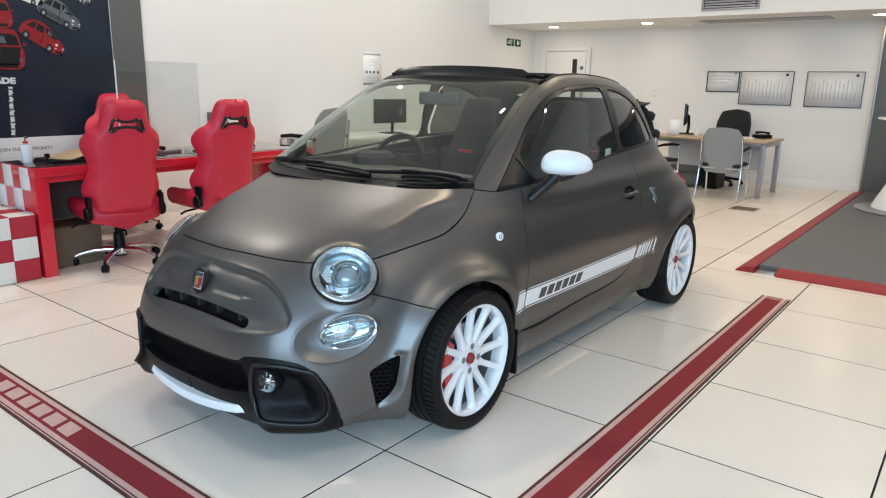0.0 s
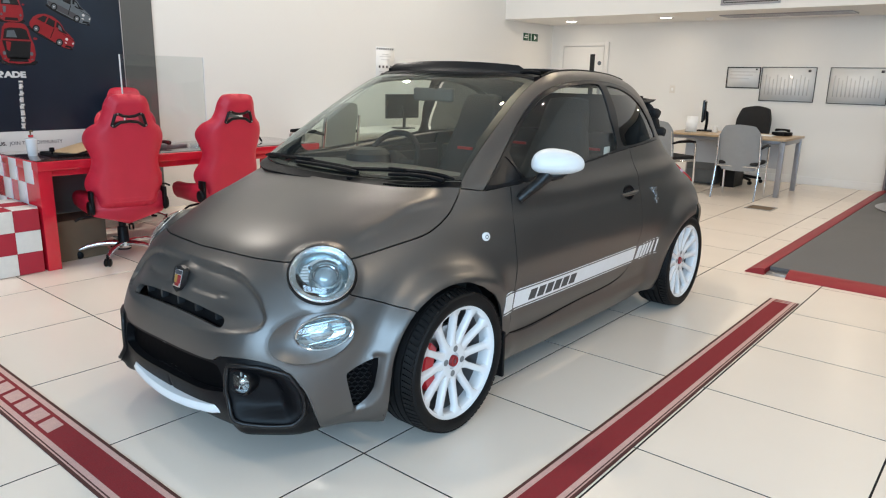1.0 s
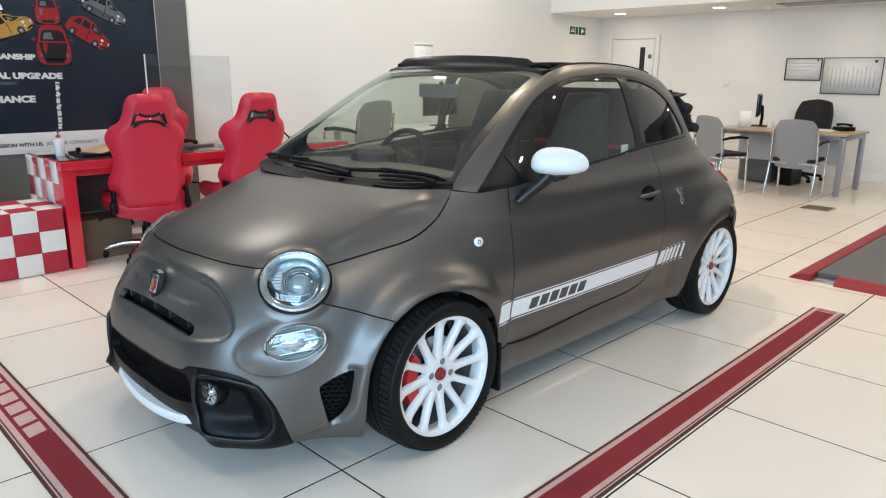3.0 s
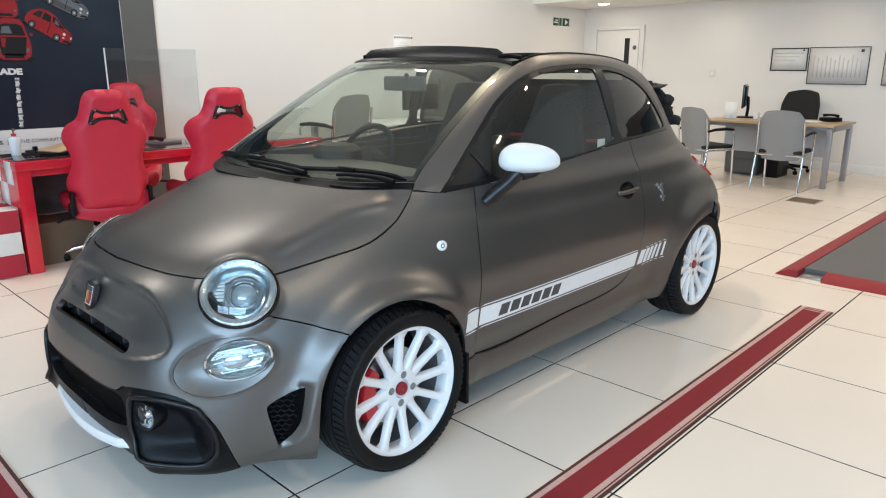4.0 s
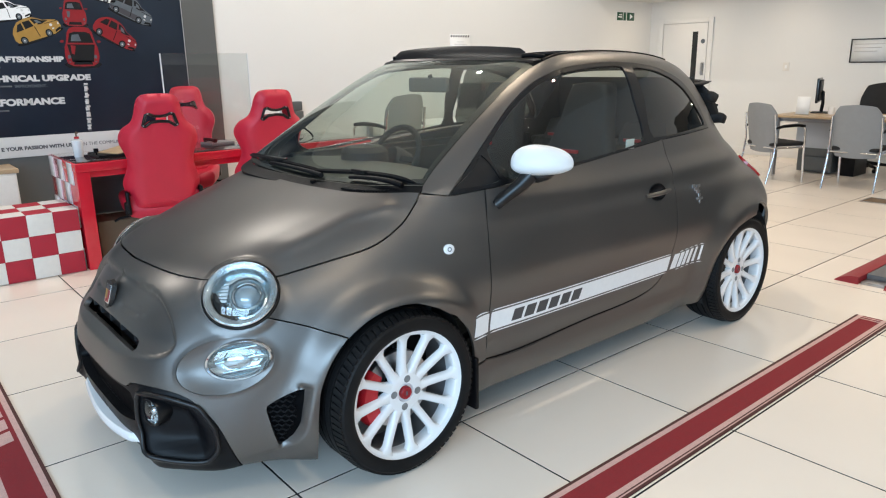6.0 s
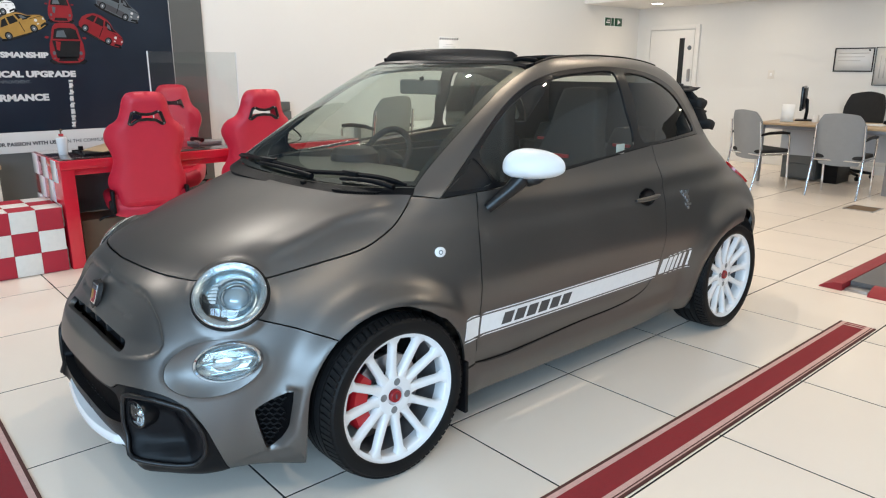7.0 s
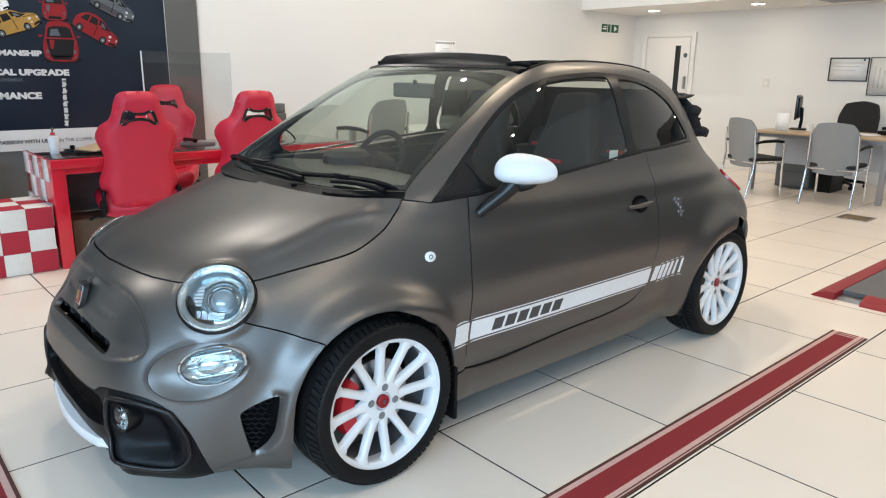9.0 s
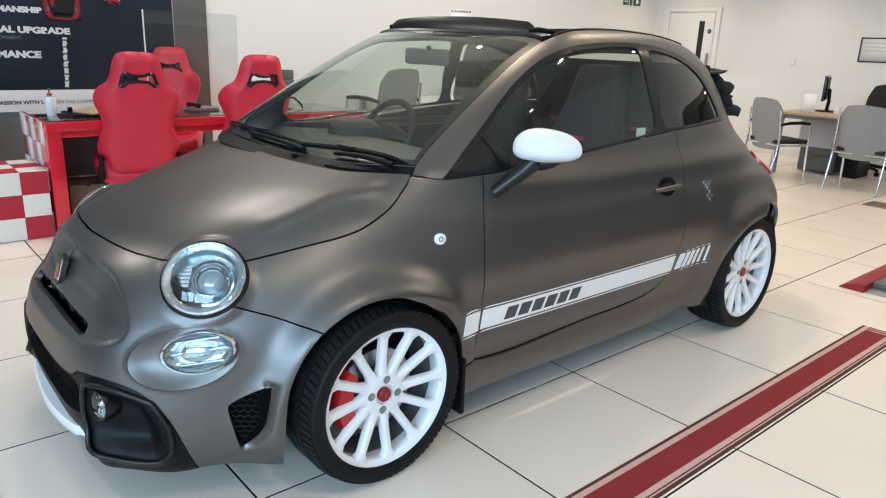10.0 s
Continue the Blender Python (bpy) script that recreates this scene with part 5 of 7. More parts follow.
def headlamp(flip):
    m = lamp_matrix(LAMP_AT + LAMP_WAY * 0.006, LAMP_WAY)
    stretch = Matrix.Diagonal((1.06, 1.0, 1, 1))
    side = Matrix.Diagonal((-1, 1, 1, 1)) if flip else Matrix()

    def lay(bm):
        bm.transform(side @ m @ stretch)
        bmesh.ops.recalc_face_normals(bm, faces=bm.faces)
        return bm

    unit = part("headlamp", lay(lathe([(0.1165, -0.05), (0.1165, 0.001), (0.115, 0.004), (0.1135, 0.004), (0.1125, -0.002)], 56)), PAINT, car, "round headlamp with clear lens")
    part("gasket", lay(lathe([(0.1156, 0.003), (0.1146, 0.0055), (0.1130, 0.005), (0.1125, -0.02)], 56)), BLACK, unit, "thin black gasket")
    part("lamp_ring", lay(lathe([(0.1128, 0.000), (0.1110, 0.008), (0.106, 0.011), (0.098, 0.009), (0.090, 0.003), (0.0885, -0.006), (0.088, -0.02)], 56)), LAMP_RING, unit, "pale frosted light ring")
    part("ring_edge", lay(lathe([(0.1132, 0.003), (0.1124, 0.0095), (0.1105, 0.0115), (0.1090, 0.0095)], 56)), CHROME, unit, "thin chrome edge")
    part("bowl", lay(lathe([(0.0885, -0.010), (0.083, -0.026), (0.072, -0.038), (0.066, -0.036), (0.060, -0.046), (0.0, -0.054)], 48)), LAMP_WHITE, unit)
    # dark crescent at the bowl's inner foot
    bm = bmesh.new()
    rows = []
    for k in range(25):
        a = radians(172 + 96 * k / 24)
        e = math.sin(math.pi * k / 24)
        r0, r1 = 0.082 - 0.022 * e, 0.0845
        rows.append([bm.verts.new((r * math.cos(a), r * math.sin(a), z)) for r, z in ((r0, -0.034), (r0, -0.016), (r1, -0.013), (r1, -0.030))])
    for a, b in zip(rows, rows[1:]):
        for j in range(4):
            bm.faces.new((a[j], a[(j + 1) % 4], b[(j + 1) % 4], b[j]))
    part("bezel_crescent", lay(harden(bm)), SATIN_BLACK, unit, "black inner bezel")
    off = Matrix.Translation((0.012, 0.004, 0))
    bm = lathe([(0.056, -0.040), (0.055, -0.016), (0.050, -0.012), (0.045, -0.018), (0.044, -0.046)], 40)
    bm.transform(off)
    part("inner_ring", lay(bm), LAMP_WHITE, unit, "pale projector shroud")
    bm = lathe([(0.0445, -0.030), (0.043, -0.020), (0.040, -0.022), (0.0395, -0.030)], 36, close=True)
    bm.transform(off)
    part("projector_ring", lay(bm), CHROME, unit)
    bm = lathe([(0.040, -0.040), (0.038, -0.026), (0.030, -0.014), (0.016, -0.008), (0.0, -0.006)], 36)
    bm.transform(off)
    part("projector", lay(bm), PROJECTOR, unit, "glass projector lens")
    # brow over the projector and the stepped reflector beside it
    bm = bmesh.new()
    rows = []
    for k in range(19):
        a = radians(38 + 104 * k / 18)
        rows.append([bm.verts.new((0.012 + r * math.cos(a), 0.004 + r * math.sin(a), z)) for r, z in ((0.058, -0.036), (0.058, -0.010), (0.072, -0.014), (0.074, -0.036))])
    for a, b in zip(rows, rows[1:]):
        for j in range(4):
            bm.faces.new((a[j], a[(j + 1) % 4], b[(j + 1) % 4], b[j]))
    bm.faces.new(rows[0])
    bm.faces.new(rows[-1][::-1])
    part("brow", lay(harden(bm)), REFLECTOR, unit, "bright brow over the projector")
    for k in range(6):
        part("reflector_step", lay(box((-0.078 + 0.004 * abs(k - 2), -0.020 + 0.013 * k, -0.040), (-0.046, -0.0095 + 0.013 * k, -0.020 - 0.002 * k), 0.003)), REFLECTOR, unit)
    cover = part("lens", lay(lathe([(0.109, 0.008), (0.098, 0.020), (0.072, 0.033), (0.040, 0.041), (0.0, 0.044)], 48)), LENS, unit, "clear lens")
    cover.visible_shadow = False


headlamp(False)
headlamp(True)

# lower lamps in their bowls
for flip in (False, True):
    side = Matrix.Diagonal((-1, 1, 1, 1)) if flip else Matrix()
    at = Vector((0.583, -0.530, 0.5155))
    m = side @ lamp_matrix(at + Vector((0.80, -0.58, 0.12)).normalized() * -0.002, (0.80, -0.58, 0.12), BOWL_UP) @ Matrix.Diagonal((1.66, 0.97, 1, 1))

    def lay2(bm):
        bm.transform(m)
        bmesh.ops.recalc_face_normals(bm, faces=bm.faces)
        return bm

    unit = part("lower_lamp", lay2(lathe([(0.066, -0.03), (0.066, 0.004), (0.063, 0.009), (0.059, 0.006), (0.058, -0.02)], 48)), CHROME, car, "oval lower lamp with clear lens")
    part("bowl", lay2(lathe([(0.060, 0.000), (0.054, -0.014), (0.040, -0.022), (0.020, -0.026), (0.0, -0.028)], 40)), LAMP_WHITE, unit)
    bm = lathe([(0.028, -0.026), (0.026, -0.010), (0.018, -0.004), (0.0, -0.002)], 28)
    bm.transform(Matrix.Translation((-0.006, -0.004, 0)))
    part("bulb_cover", lay2(bm), LAMP_WHITE, unit)
    for k, y in enumerate((-0.036, 0.0, 0.034)):
        part("rib", lay2(box((-0.048 + abs(y) * 0.3, y - 0.003, -0.022), (0.048 - abs(y) * 0.3, y + 0.003, -0.008), 0.002)), LAMP_WHITE, unit)
    cover = part("lens", lay2(lathe([(0.062, 0.006), (0.052, 0.014), (0.034, 0.020), (0.0, 0.023)], 40)), LENS, unit, "clear lens")
    cover.visible_shadow = False

# black lower bumper with intake, fog lamp pockets and white lip
POCKET = [(0.362, 0.402), (0.45, 0.404), (0.522, 0.376), (0.556, 0.300), (0.560, 0.225), (0.532, 0.186), (0.45, 0.190), (0.376, 0.208), (0.352, 0.300)]
POCKET_RING = [(p.x, p.y) for p in ring([(x, z, 0) for x, z in POCKET], 5)]
PK = np.array(POCKET_RING)


def foot_bulge(x, z):
    """The corner's foot stands proud below the fog lamps."""
    return (0.012 * smooth_step(0.62, 0.50, x) * smooth_step(0.33, 0.40, x) + 0.020 * math.exp(-((x - 0.385) / 0.050) ** 2) * smooth_step(0.115, 0.17, z)) * smooth_step(0.27, 0.20, z)


def black_press(p):
    x, z, push = abs(p.x), p.z, 0.004
    near = float(np.min(np.hypot(PK[:, 0] - x, PK[:, 1] - z)))
    if not inside(POCKET_RING, np.array([x]), np.array([z]))[0]:
        push -= 0.010 * math.exp(-(near / 0.011) ** 2)
    return push - foot_bulge(x, z)


INTAKE = [(0.0, -0.812, 0.392), (0.15, -0.81, 0.392), (0.285, -0.80, 0.392), (0.318, -0.79, 0.372), (0.335, -0.785, 0.310), (0.325, -0.785, 0.292), (0.20, -0.80, 0.272), (0.0, -0.812, 0.268)]
low_loop = curve(INTAKE[5:], 8)[::-1] + curve(INTAKE[:6][::-1], 6)[1:] + curve(BLACK_EDGE) + curve([(0.590, -0.555, 0.114), (0.45, -0.66, 0.110), (0.30, -0.735, 0.125), (0.15, -0.755, 0.150), (0.0, -0.762, 0.152)])[1:]
PK3 = thin_out([on_body((x, -0.70 + 0.9 * (x - 0.46), z)) for x, z in POCKET_RING], 0.008)


def pocket_press(p):
    near = float(np.min(np.hypot(PK[:, 0] - abs(p.x), PK[:, 1] - p.z)))
    return 0.002 - foot_bulge(abs(p.x), p.z) + 0.056 * smooth_step(0.0, 0.050, near) * (0.35 + 0.65 * smooth_step(0.37, 0.52, abs(p.x)))


lower = part("lower_bumper", joined(cut(low_loop, CORNER, [PK3], 0.009, gap=0.001, press=black_press, middle=True, depth=0.03)), BLACK, car, "black plastic lower bumper")

both("fog_pocket", cut(PK3, CORNER, (), 0.012, gap=-0.002, press=pocket_press, depth=0.004), BLACK, lower, "black fog lamp pocket")

rim_line = [on_body((x, -0.70 + 0.9 * (x - 0.46), z)) + Vector((0.45, -0.89, 0)) * (0.004 + foot_bulge(x, z)) for x, z in POCKET_RING]
both("pocket_bezel", tube(rim_line, 0.0085, 8, True), SATIN_BLACK, lower, "rounded black bezel round the fog lamp pocket")

# mesh in the intake: real strands over a dark back
intake_loop = [Vector(p) for p in INTAKE] + [Vector((-x, y, z)) for x, y, z in INTAKE[-2:0:-1]]
part("intake_back", cut([on_body(p) for p in intake_loop], Vector((0, -1, 0)), (), 0.03, gap=-0.012, lift=-0.034, depth=0.004), VOID, lower)
bm = bmesh.new()
for row in range(8):
    z = 0.276 + row * 0.017
    pts = []
    for k in range(41):
        x = -0.335 + 0.67 * k / 40
        y = -0.788 + 0.20 * x * x
        pts.append((x, y + 0.012, z + (0.0042 if (k + row) % 2 else -0.0042)))
    add_tube(bm, pts, 0.0028, 4)
part("intake_mesh", bm, BLACK, lower, "black honeycomb mesh")

for s in (1, -1):
    at = Vector((s * 0.392, -0.756, 0.342))
    m = lamp_matrix(at, (s * 0.30, -0.95, 0.02))
    fog = part("fog_lamp", lathe([(0.050, -0.05), (0.052, 0.0), (0.047, 0.010), (0.041, 0.008), (0.040, -0.004)], 36, m), SATIN_BLACK, lower, "round fog lamp")
    part("bowl", lathe([(0.040, 0.004), (0.033, -0.012), (0.018, -0.022), (0.0, -0.024)], 32, m), REFLECTOR, fog)
    part("bulb", lathe([(0.014, -0.022), (0.013, -0.004), (0.007, 0.002), (0.0, 0.003)], 20, m), CHROME, fog)
    for k in range(9):
        bm = box((-0.002, 0.017, -0.012), (0.002, 0.036, -0.001), 0.001)
        bm.transform(m @ Matrix.Rotation(k * math.tau / 9, 4, "Z"))
        part("facet", bm, REFLECTOR, fog)
    cover = part("lens", lathe([(0.041, 0.007), (0.030, 0.012), (0.0, 0.016)], 32, m), LENS, fog)
    cover.visible_shadow = False
    # duct mouth as a near-black sheet; the opening's shade is its colour
    duct = [(0.478, 0.380), (0.515, 0.370), (0.543, 0.335), (0.556, 0.240), (0.545, 0.222), (0.515, 0.280), (0.488, 0.330)]
    dl = [on_body((x, -0.70 + 0.9 * (x - 0.46), z)) for x, z in duct]
    bm = cut(ring([tuple(p) for p in dl], 5), CORNER, (), 0.02, gap=0, lift=-0.040, depth=0.03)
    if s < 0:
        bm = mirrored(bm)
    part("duct", bm, VOID, lower, "near-black sheet for the shade inside the air duct")

# white lip under the intake
bm = bmesh.new()
rows = []
for k in range(41):
    f = -1 + k / 20
    x = 0.296 * f
    y = -0.818 + 0.34 * x * x + 0.02 * smooth_step(0.9, 1.0, abs(f))
    top = 0.208 + 0.026 * f * f - 0.006 * smooth_step(0.94, 1.0, abs(f))
    rows.append([bm.verts.new((x, y + dy, z)) for dy, z in ((0.030, top - 0.004), (0.000, top - 0.008), (-0.008, top - 0.022), (-0.005, top - 0.038), (0.010, top - 0.045), (0.055, top - 0.044))])
for a, b in zip(rows, rows[1:]):
    for j in range(5):
        bm.faces.new((a[j], b[j], b[j + 1], a[j + 1]))
bm.faces.new(rows[0])
bm.faces.new(rows[-1][::-1])
bmesh.ops.recalc_face_normals(bm, faces=bm.faces)
part("front_lip", harden(bm, 50), WHITE_GLOSS, car, "white front lip spoiler")

# side vents of the bumper
for s in (1, -1):
    bm = cut(VENT_RING, CORNER, (), 0.02, gap=-0.004, lift=-0.020, depth=0.004)
    if s < 0:
        bm = mirrored(bm)
    vent = part("side_vent", bm, VOID, nose, "black honeycomb side vent")
    bm = bmesh.new()
    loop2 = [(p.y, p.z) for p in VENT_RING]
    for row in range(13):
        z0 = 0.215 + row * 0.0165
        pts = []
        for k in range(13):
            y = -0.49 + 0.0095 * k
            z = z0 + (0.004 if (k + row) % 2 else -0.004)
            if inside(loop2, np.array([y]), np.array([z]))[0]:
                hit = BODY.ray_cast(Vector((3, y, z)), Vector((-1, 0, 0)))[0]
                pts.append((s * (hit.x - 0.014), y, z))
        if len(pts) > 1:
            add_tube(bm, pts, 0.0030, 4)
    part("vent_mesh", bm, BLACK, vent)

# door handles, mirror, repeater, side stripe, badges
for s in (1, -1):
    door = doors[0] if s > 0 else doors[1]
    bm = cut(HANDLE, SIDE, (), 0.012, gap=-0.001, depth=0.004, press=lambda p: 0.045 * smooth_step(1.0, 0.45, math.hypot((p.y - 1.470) / 0.062, (p.z - 0.822) / 0.040)))
    if s < 0:
        bm = mirrored(bm)
    # a body-coloured dish; its shade is put in as black
    part("handle_cup", bm, SATIN_BLACK, door, "dished grip recess, blackened for its shade")
    pts = [(s * (0.772 + 0.012 * math.sin(f * math.pi)), 1.366 + 0.190 * f, 0.818 + 0.006 * f) for f in [i / 10 for i in range(11)]]
    part("handle", tube(pts, [0.007, 0.0095, 0.0105, 0.011, 0.011, 0.011, 0.011, 0.0105, 0.0105, 0.009, 0.006], 10), PAINT, door, "grey bar door handle")
    p = on_body((0.72, 0.229, 0.766))
    m = lamp_matrix((s * p.x, p.y, p.z), (s * 0.97, -0.18, 0.15))
    rep = part("repeater", lathe([(0.019, -0.004), (0.019, 0.003), (0.016, 0.006), (0.0, 0.007)], 28, m @ Matrix.Diagonal((1.15, 1, 1, 1))), WHITE_GLOSS, car, "white round side repeater")
    part("repeater_ring", lathe([(0.009, 0.0064), (0.008, 0.0078), (0.006, 0.0078), (0.005, 0.0064)], 18, m), PRINT_GREY, rep)

    # mirror: cap, black seam, arm and glass
    def lay3(bm):
        if s < 0:
            for v in bm.verts:
                v.co.x = -v.co.x
        bmesh.ops.recalc_face_normals(bm, faces=bm.faces)
        return bm

    if s < 0:
        continue
    bm = bmesh.new()
    bmesh.ops.create_uvsphere(bm, u_segments=36, v_segments=22, radius=1.0)
    for v in bm.verts:
        x, y, z = v.co
        fx = math.copysign(abs(x) ** 0.80, x)
        v.co = Vector((0.818 + 0.098 * fx, 0.618 + (0.085 if y < 0 else 0.035) * y + 0.050 * fx, 1.046 + (0.068 if z > 0 else 0.044) * math.copysign(abs(z) ** 0.85, z) * (1 - 0.16 * fx)))
    cap = part("mirror", lay3(bm), MIRROR_WHITE, car, "white door mirror cap on black arm")
    bm = bmesh.new()
    ringpts = [Vector((0.816 + 0.080 * math.cos(a), 0.650 + 0.040 * math.cos(a), 1.048 + 0.040 * math.sin(a))) for a in [k * math.tau / 28 for k in range(28)]]
    vs = [bm.verts.new(p) for p in ringpts]
    bm.faces.new(vs)
    part("mirror_glass", lay3(bm), CHROME, cap)
    part("mirror_arm", lay3(tube([(0.715, 0.470, 0.893), (0.738, 0.500, 0.925), (0.765, 0.545, 0.965), (0.785, 0.580, 1.004)], [0.022, 0.025, 0.028, 0.034], 10)), SATIN_BLACK, cap, "black mirror arm")
    part("mirror_base", lay3(tube([(0.742, 0.585, 1.000), (0.800, 0.605, 0.998), (0.835, 0.622, 1.006), (0.855, 0.632, 1.012)], [0.022, 0.026, 0.020, 0.010], 10)), SATIN_BLACK, cap)

# the white stripe: thin film on wing, door and rear wing
def film(y0, y1, z0, z1, slant=0.0, name="stripe", mat=PRINT_WHITE, lift=0.0012):
    n = max(2, int((y1 - y0) / 0.02))
    low = [Vector((0.78, y0 + (y1 - y0) * k / n, z0)) for k in range(n + 1)]
    high = [Vector((0.78, y1 + slant + (y0 - y1) * k / n, z1)) for k in range(n + 1)]
    left = [low[0].lerp(high[-1], k / 4) for k in (3, 2, 1)]
    right = [low[-1].lerp(high[0], k / 4) for k in (1, 2, 3)]
    for bm in (cut(low + right + high + left, SIDE, (), 0.02, gap=0, lift=lift + (0.0012 if y0 < 0.385 else 0.0), depth=0.002 if y0 < 0.385 else 0.001, snap=False, press=flank_press if y0 > 0.38 else None),):
        both(name, bm, mat, car, "white side stripe" if mat is PRINT_WHITE else "")


for y0, y1 in ((0.300, 0.379), (0.392, 1.578)):
    film(y0, y1, 0.424, 0.500)
    film(y0, y1, 0.4125, 0.4165, name="pinstripe")
    film(y0, y1, 0.5075, 0.5115, name="pinstripe")
film(1.602, 1.650, 0.424, 0.500, 0.012)
for k in range(5):
    film(1.662 + 0.042 * k, 1.662 + 0.042 * k + 0.030 - 0.004 * k, 0.424 + 0.002 * k, 0.500 + 0.002 * k, 0.012)
    film(1.655 + 0.042 * k, 1.690 + 0.042 * k, 0.4125 + 0.002 * k, 0.4165 + 0.002 * k, name="pinstripe")
    film(1.655 + 0.042 * k, 1.690 + 0.042 * k, 0.5075 + 0.002 * k, 0.5115 + 0.002 * k, name="pinstripe")
for k in range(6):
    y = 0.505 + 0.070 * k
    film(y, y + 0.054, 0.436, 0.486, 0.010, name="letter_block", mat=CARPET_DOT, lift=0.0020)

# small silver emblem on the rear wing
for dy, dz, w, h in ((0.0, 0.0, 0.030, 0.012), (0.020, 0.014, 0.022, 0.010), (-0.022, 0.018, 0.016, 0.012), (0.010, -0.014, 0.024, 0.010), (0.016, -0.032, 0.014, 0.014), (-0.002, -0.048, 0.016, 0.010), (0.026, -0.050, 0.020, 0.009), (0.012, -0.066, 0.010, 0.012)):
    w, h = w * 1.3, h * 1.35
    p = on_body((0.757, 1.795 + dy, 0.795 + dz))
    part("emblem", box((p.x - 0.003, p.y - w / 2, p.z - h / 2), (p.x + 0.004, p.y + w / 2, p.z + h / 2), 0.002), STEEL, car, "small silver emblem")

# ---- wheels ----
def wheel(x, y):
    """A wheel seen from outside along its own z axis."""
    flip = x < 0
    m = Matrix.Translation((x, y, 0.2985)) @ Matrix.Rotation(radians(-90 if flip else 90), 4, "Y") @ Matrix.Diagonal((1.006, 1.006, 1.0, 1.0))
    w = new("wheel")
    w.parent = car
    w.matrix_local = m
    w["label"] = "white multi-spoke alloy wheel with black tyre"
    # tyre
    prof = [(0.232, -0.100), (0.240, -0.106), (0.256, -0.110), (0.274, -0.106), (0.284, -0.097), (0.2865, -0.0755)]
    for a, b in ((-0.052, -0.022), (-0.015, 0.015), (0.022, 0.052)):
        prof += [(0.2880, a + 0.0005), (0.2962, a + 0.001), (0.2962, b - 0.001), (0.2880, b - 0.0005)]
    prof += [(0.2865, 0.0755), (0.284, 0.097), (0.274, 0.106), (0.256, 0.110), (0.240, 0.106), (0.232, 0.100)]
    tyre = part("tyre", lathe(prof, 96, degrees=28), RUBBER, w, "black low-profile tyre")
    bm = bmesh.new()
    for k in range(76):
        for z0, z1 in ((0.060, 0.101), (-0.101, -0.060)):
            mm = Matrix.Rotation(k * math.tau / 76, 4, "Z") @ Matrix.Translation((0.2865, 0, 0))
            fresh = add_box(bm, (-0.006, -0.0085, z0), (0.0100, 0.0085, z1), 0.0)
            for v in fresh:
                v.co.x -= 9.0 * max(0.0, abs(v.co.z) - 0.074) ** 2 + 0.12 * max(0.0, abs(v.co.z) - 0.074)
                v.co.y += 0.25 * (abs(v.co.z) - 0.07)
                v.co = mm @ v.co
    part("tread_block", bm, RUBBER, tyre, smooth=False)["kind"] = "stuff"
    # rim: barrel, lip, spokes, hub
    rim = part("rim", lathe([(0.218, 0.030), (0.215, 0.062), (0.2135, 0.082), (0.2155, 0.088), (0.221, 0.0905), (0.233, 0.095), (0.238, 0.101), (0.243, 0.105), (0.246, 0.103), (0.245, 0.092)], 80, degrees=50), WHITE_PAINT, w, "white painted alloy rim")
    # barrel in the darkened colour that carries the spokes' shade
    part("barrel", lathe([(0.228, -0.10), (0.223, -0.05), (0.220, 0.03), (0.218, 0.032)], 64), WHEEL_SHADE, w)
    n = 12
    for k in range(n):
        bm = bmesh.new()
        rows = []
        for i in range(15):
            f = i / 14
            r = 0.066 + (0.220 - 0.066) * f
            half = 0.0134 + 0.0065 * smooth_step(0.26, 0.0, f) ** 1.5 + 0.017 * smooth_step(0.80, 1.0, f) ** 2
            top = 0.070 + 0.0205 * f ** 1.3
            deep = 0.030 - 0.006 * f
            rows.append([bm.verts.new((r, y2, z2)) for y2, z2 in ((-half, top - deep), (-half, top - 0.005), (-half + 0.005, top), (half - 0.005, top), (half, top - 0.005), (half, top - deep))])
        for a, b in zip(rows, rows[1:]):
            for j in range(6):
                bm.faces.new((a[j], a[(j + 1) % 6], b[(j + 1) % 6], b[j]))
        bm.transform(Matrix.Rotation((k + 0.10) * math.tau / n, 4, "Z"))
        bmesh.ops.recalc_face_normals(bm, faces=bm.faces)
        part("spoke", harden(bm, 60), WHITE_PAINT, rim)
    part("hub", lathe([(0.070, 0.040), (0.074, 0.062), (0.073, 0.0685), (0.069, 0.0705), (0.056, 0.071), (0.034, 0.071), (0.031, 0.062), (0.0, 0.060)], 48), WHITE_PAINT, rim)
    for k in range(4):
        a = radians(90 * k - 8)
        mm = Matrix.Translation((0.051 * math.cos(a), 0.051 * math.sin(a), 0))
        part("bolt", lathe([(0.0135, 0.066), (0.0135, 0.0716), (0.0120, 0.0718), (0.0112, 0.0714), (0.0, 0.0713)], 18, mm), RECESS, rim)
    cap = part("centre_cap", lathe([(0.0235, 0.060), (0.0235, 0.073), (0.021, 0.076), (0.0, 0.077)], 32), PRINT_RED, rim, "dark red centre cap")
    part("cap_ring", lathe([(0.0185, 0.0755), (0.018, 0.0775), (0.0168, 0.0775), (0.0163, 0.0755)], 28), RED_BRAKE, cap)
    part("cap_mark", box((-0.007, -0.003, 0.0765), (0.007, 0.003, 0.0780), 0.002), PRINT_GREY, cap)
    # brake
    disc = part("brake_disc", lathe([(0.060, 0.020), (0.138, 0.020), (0.140, 0.016), (0.140, -0.002), (0.138, -0.006), (0.060, -0.006)], 56, close=True), STEEL, w, "steel brake disc")
    part("brake_hat", lathe([(0.0, 0.046), (0.062, 0.046), (0.068, 0.040), (0.070, 0.0)], 36), BLACK, disc)
    bm = bmesh.new()
    rows = []
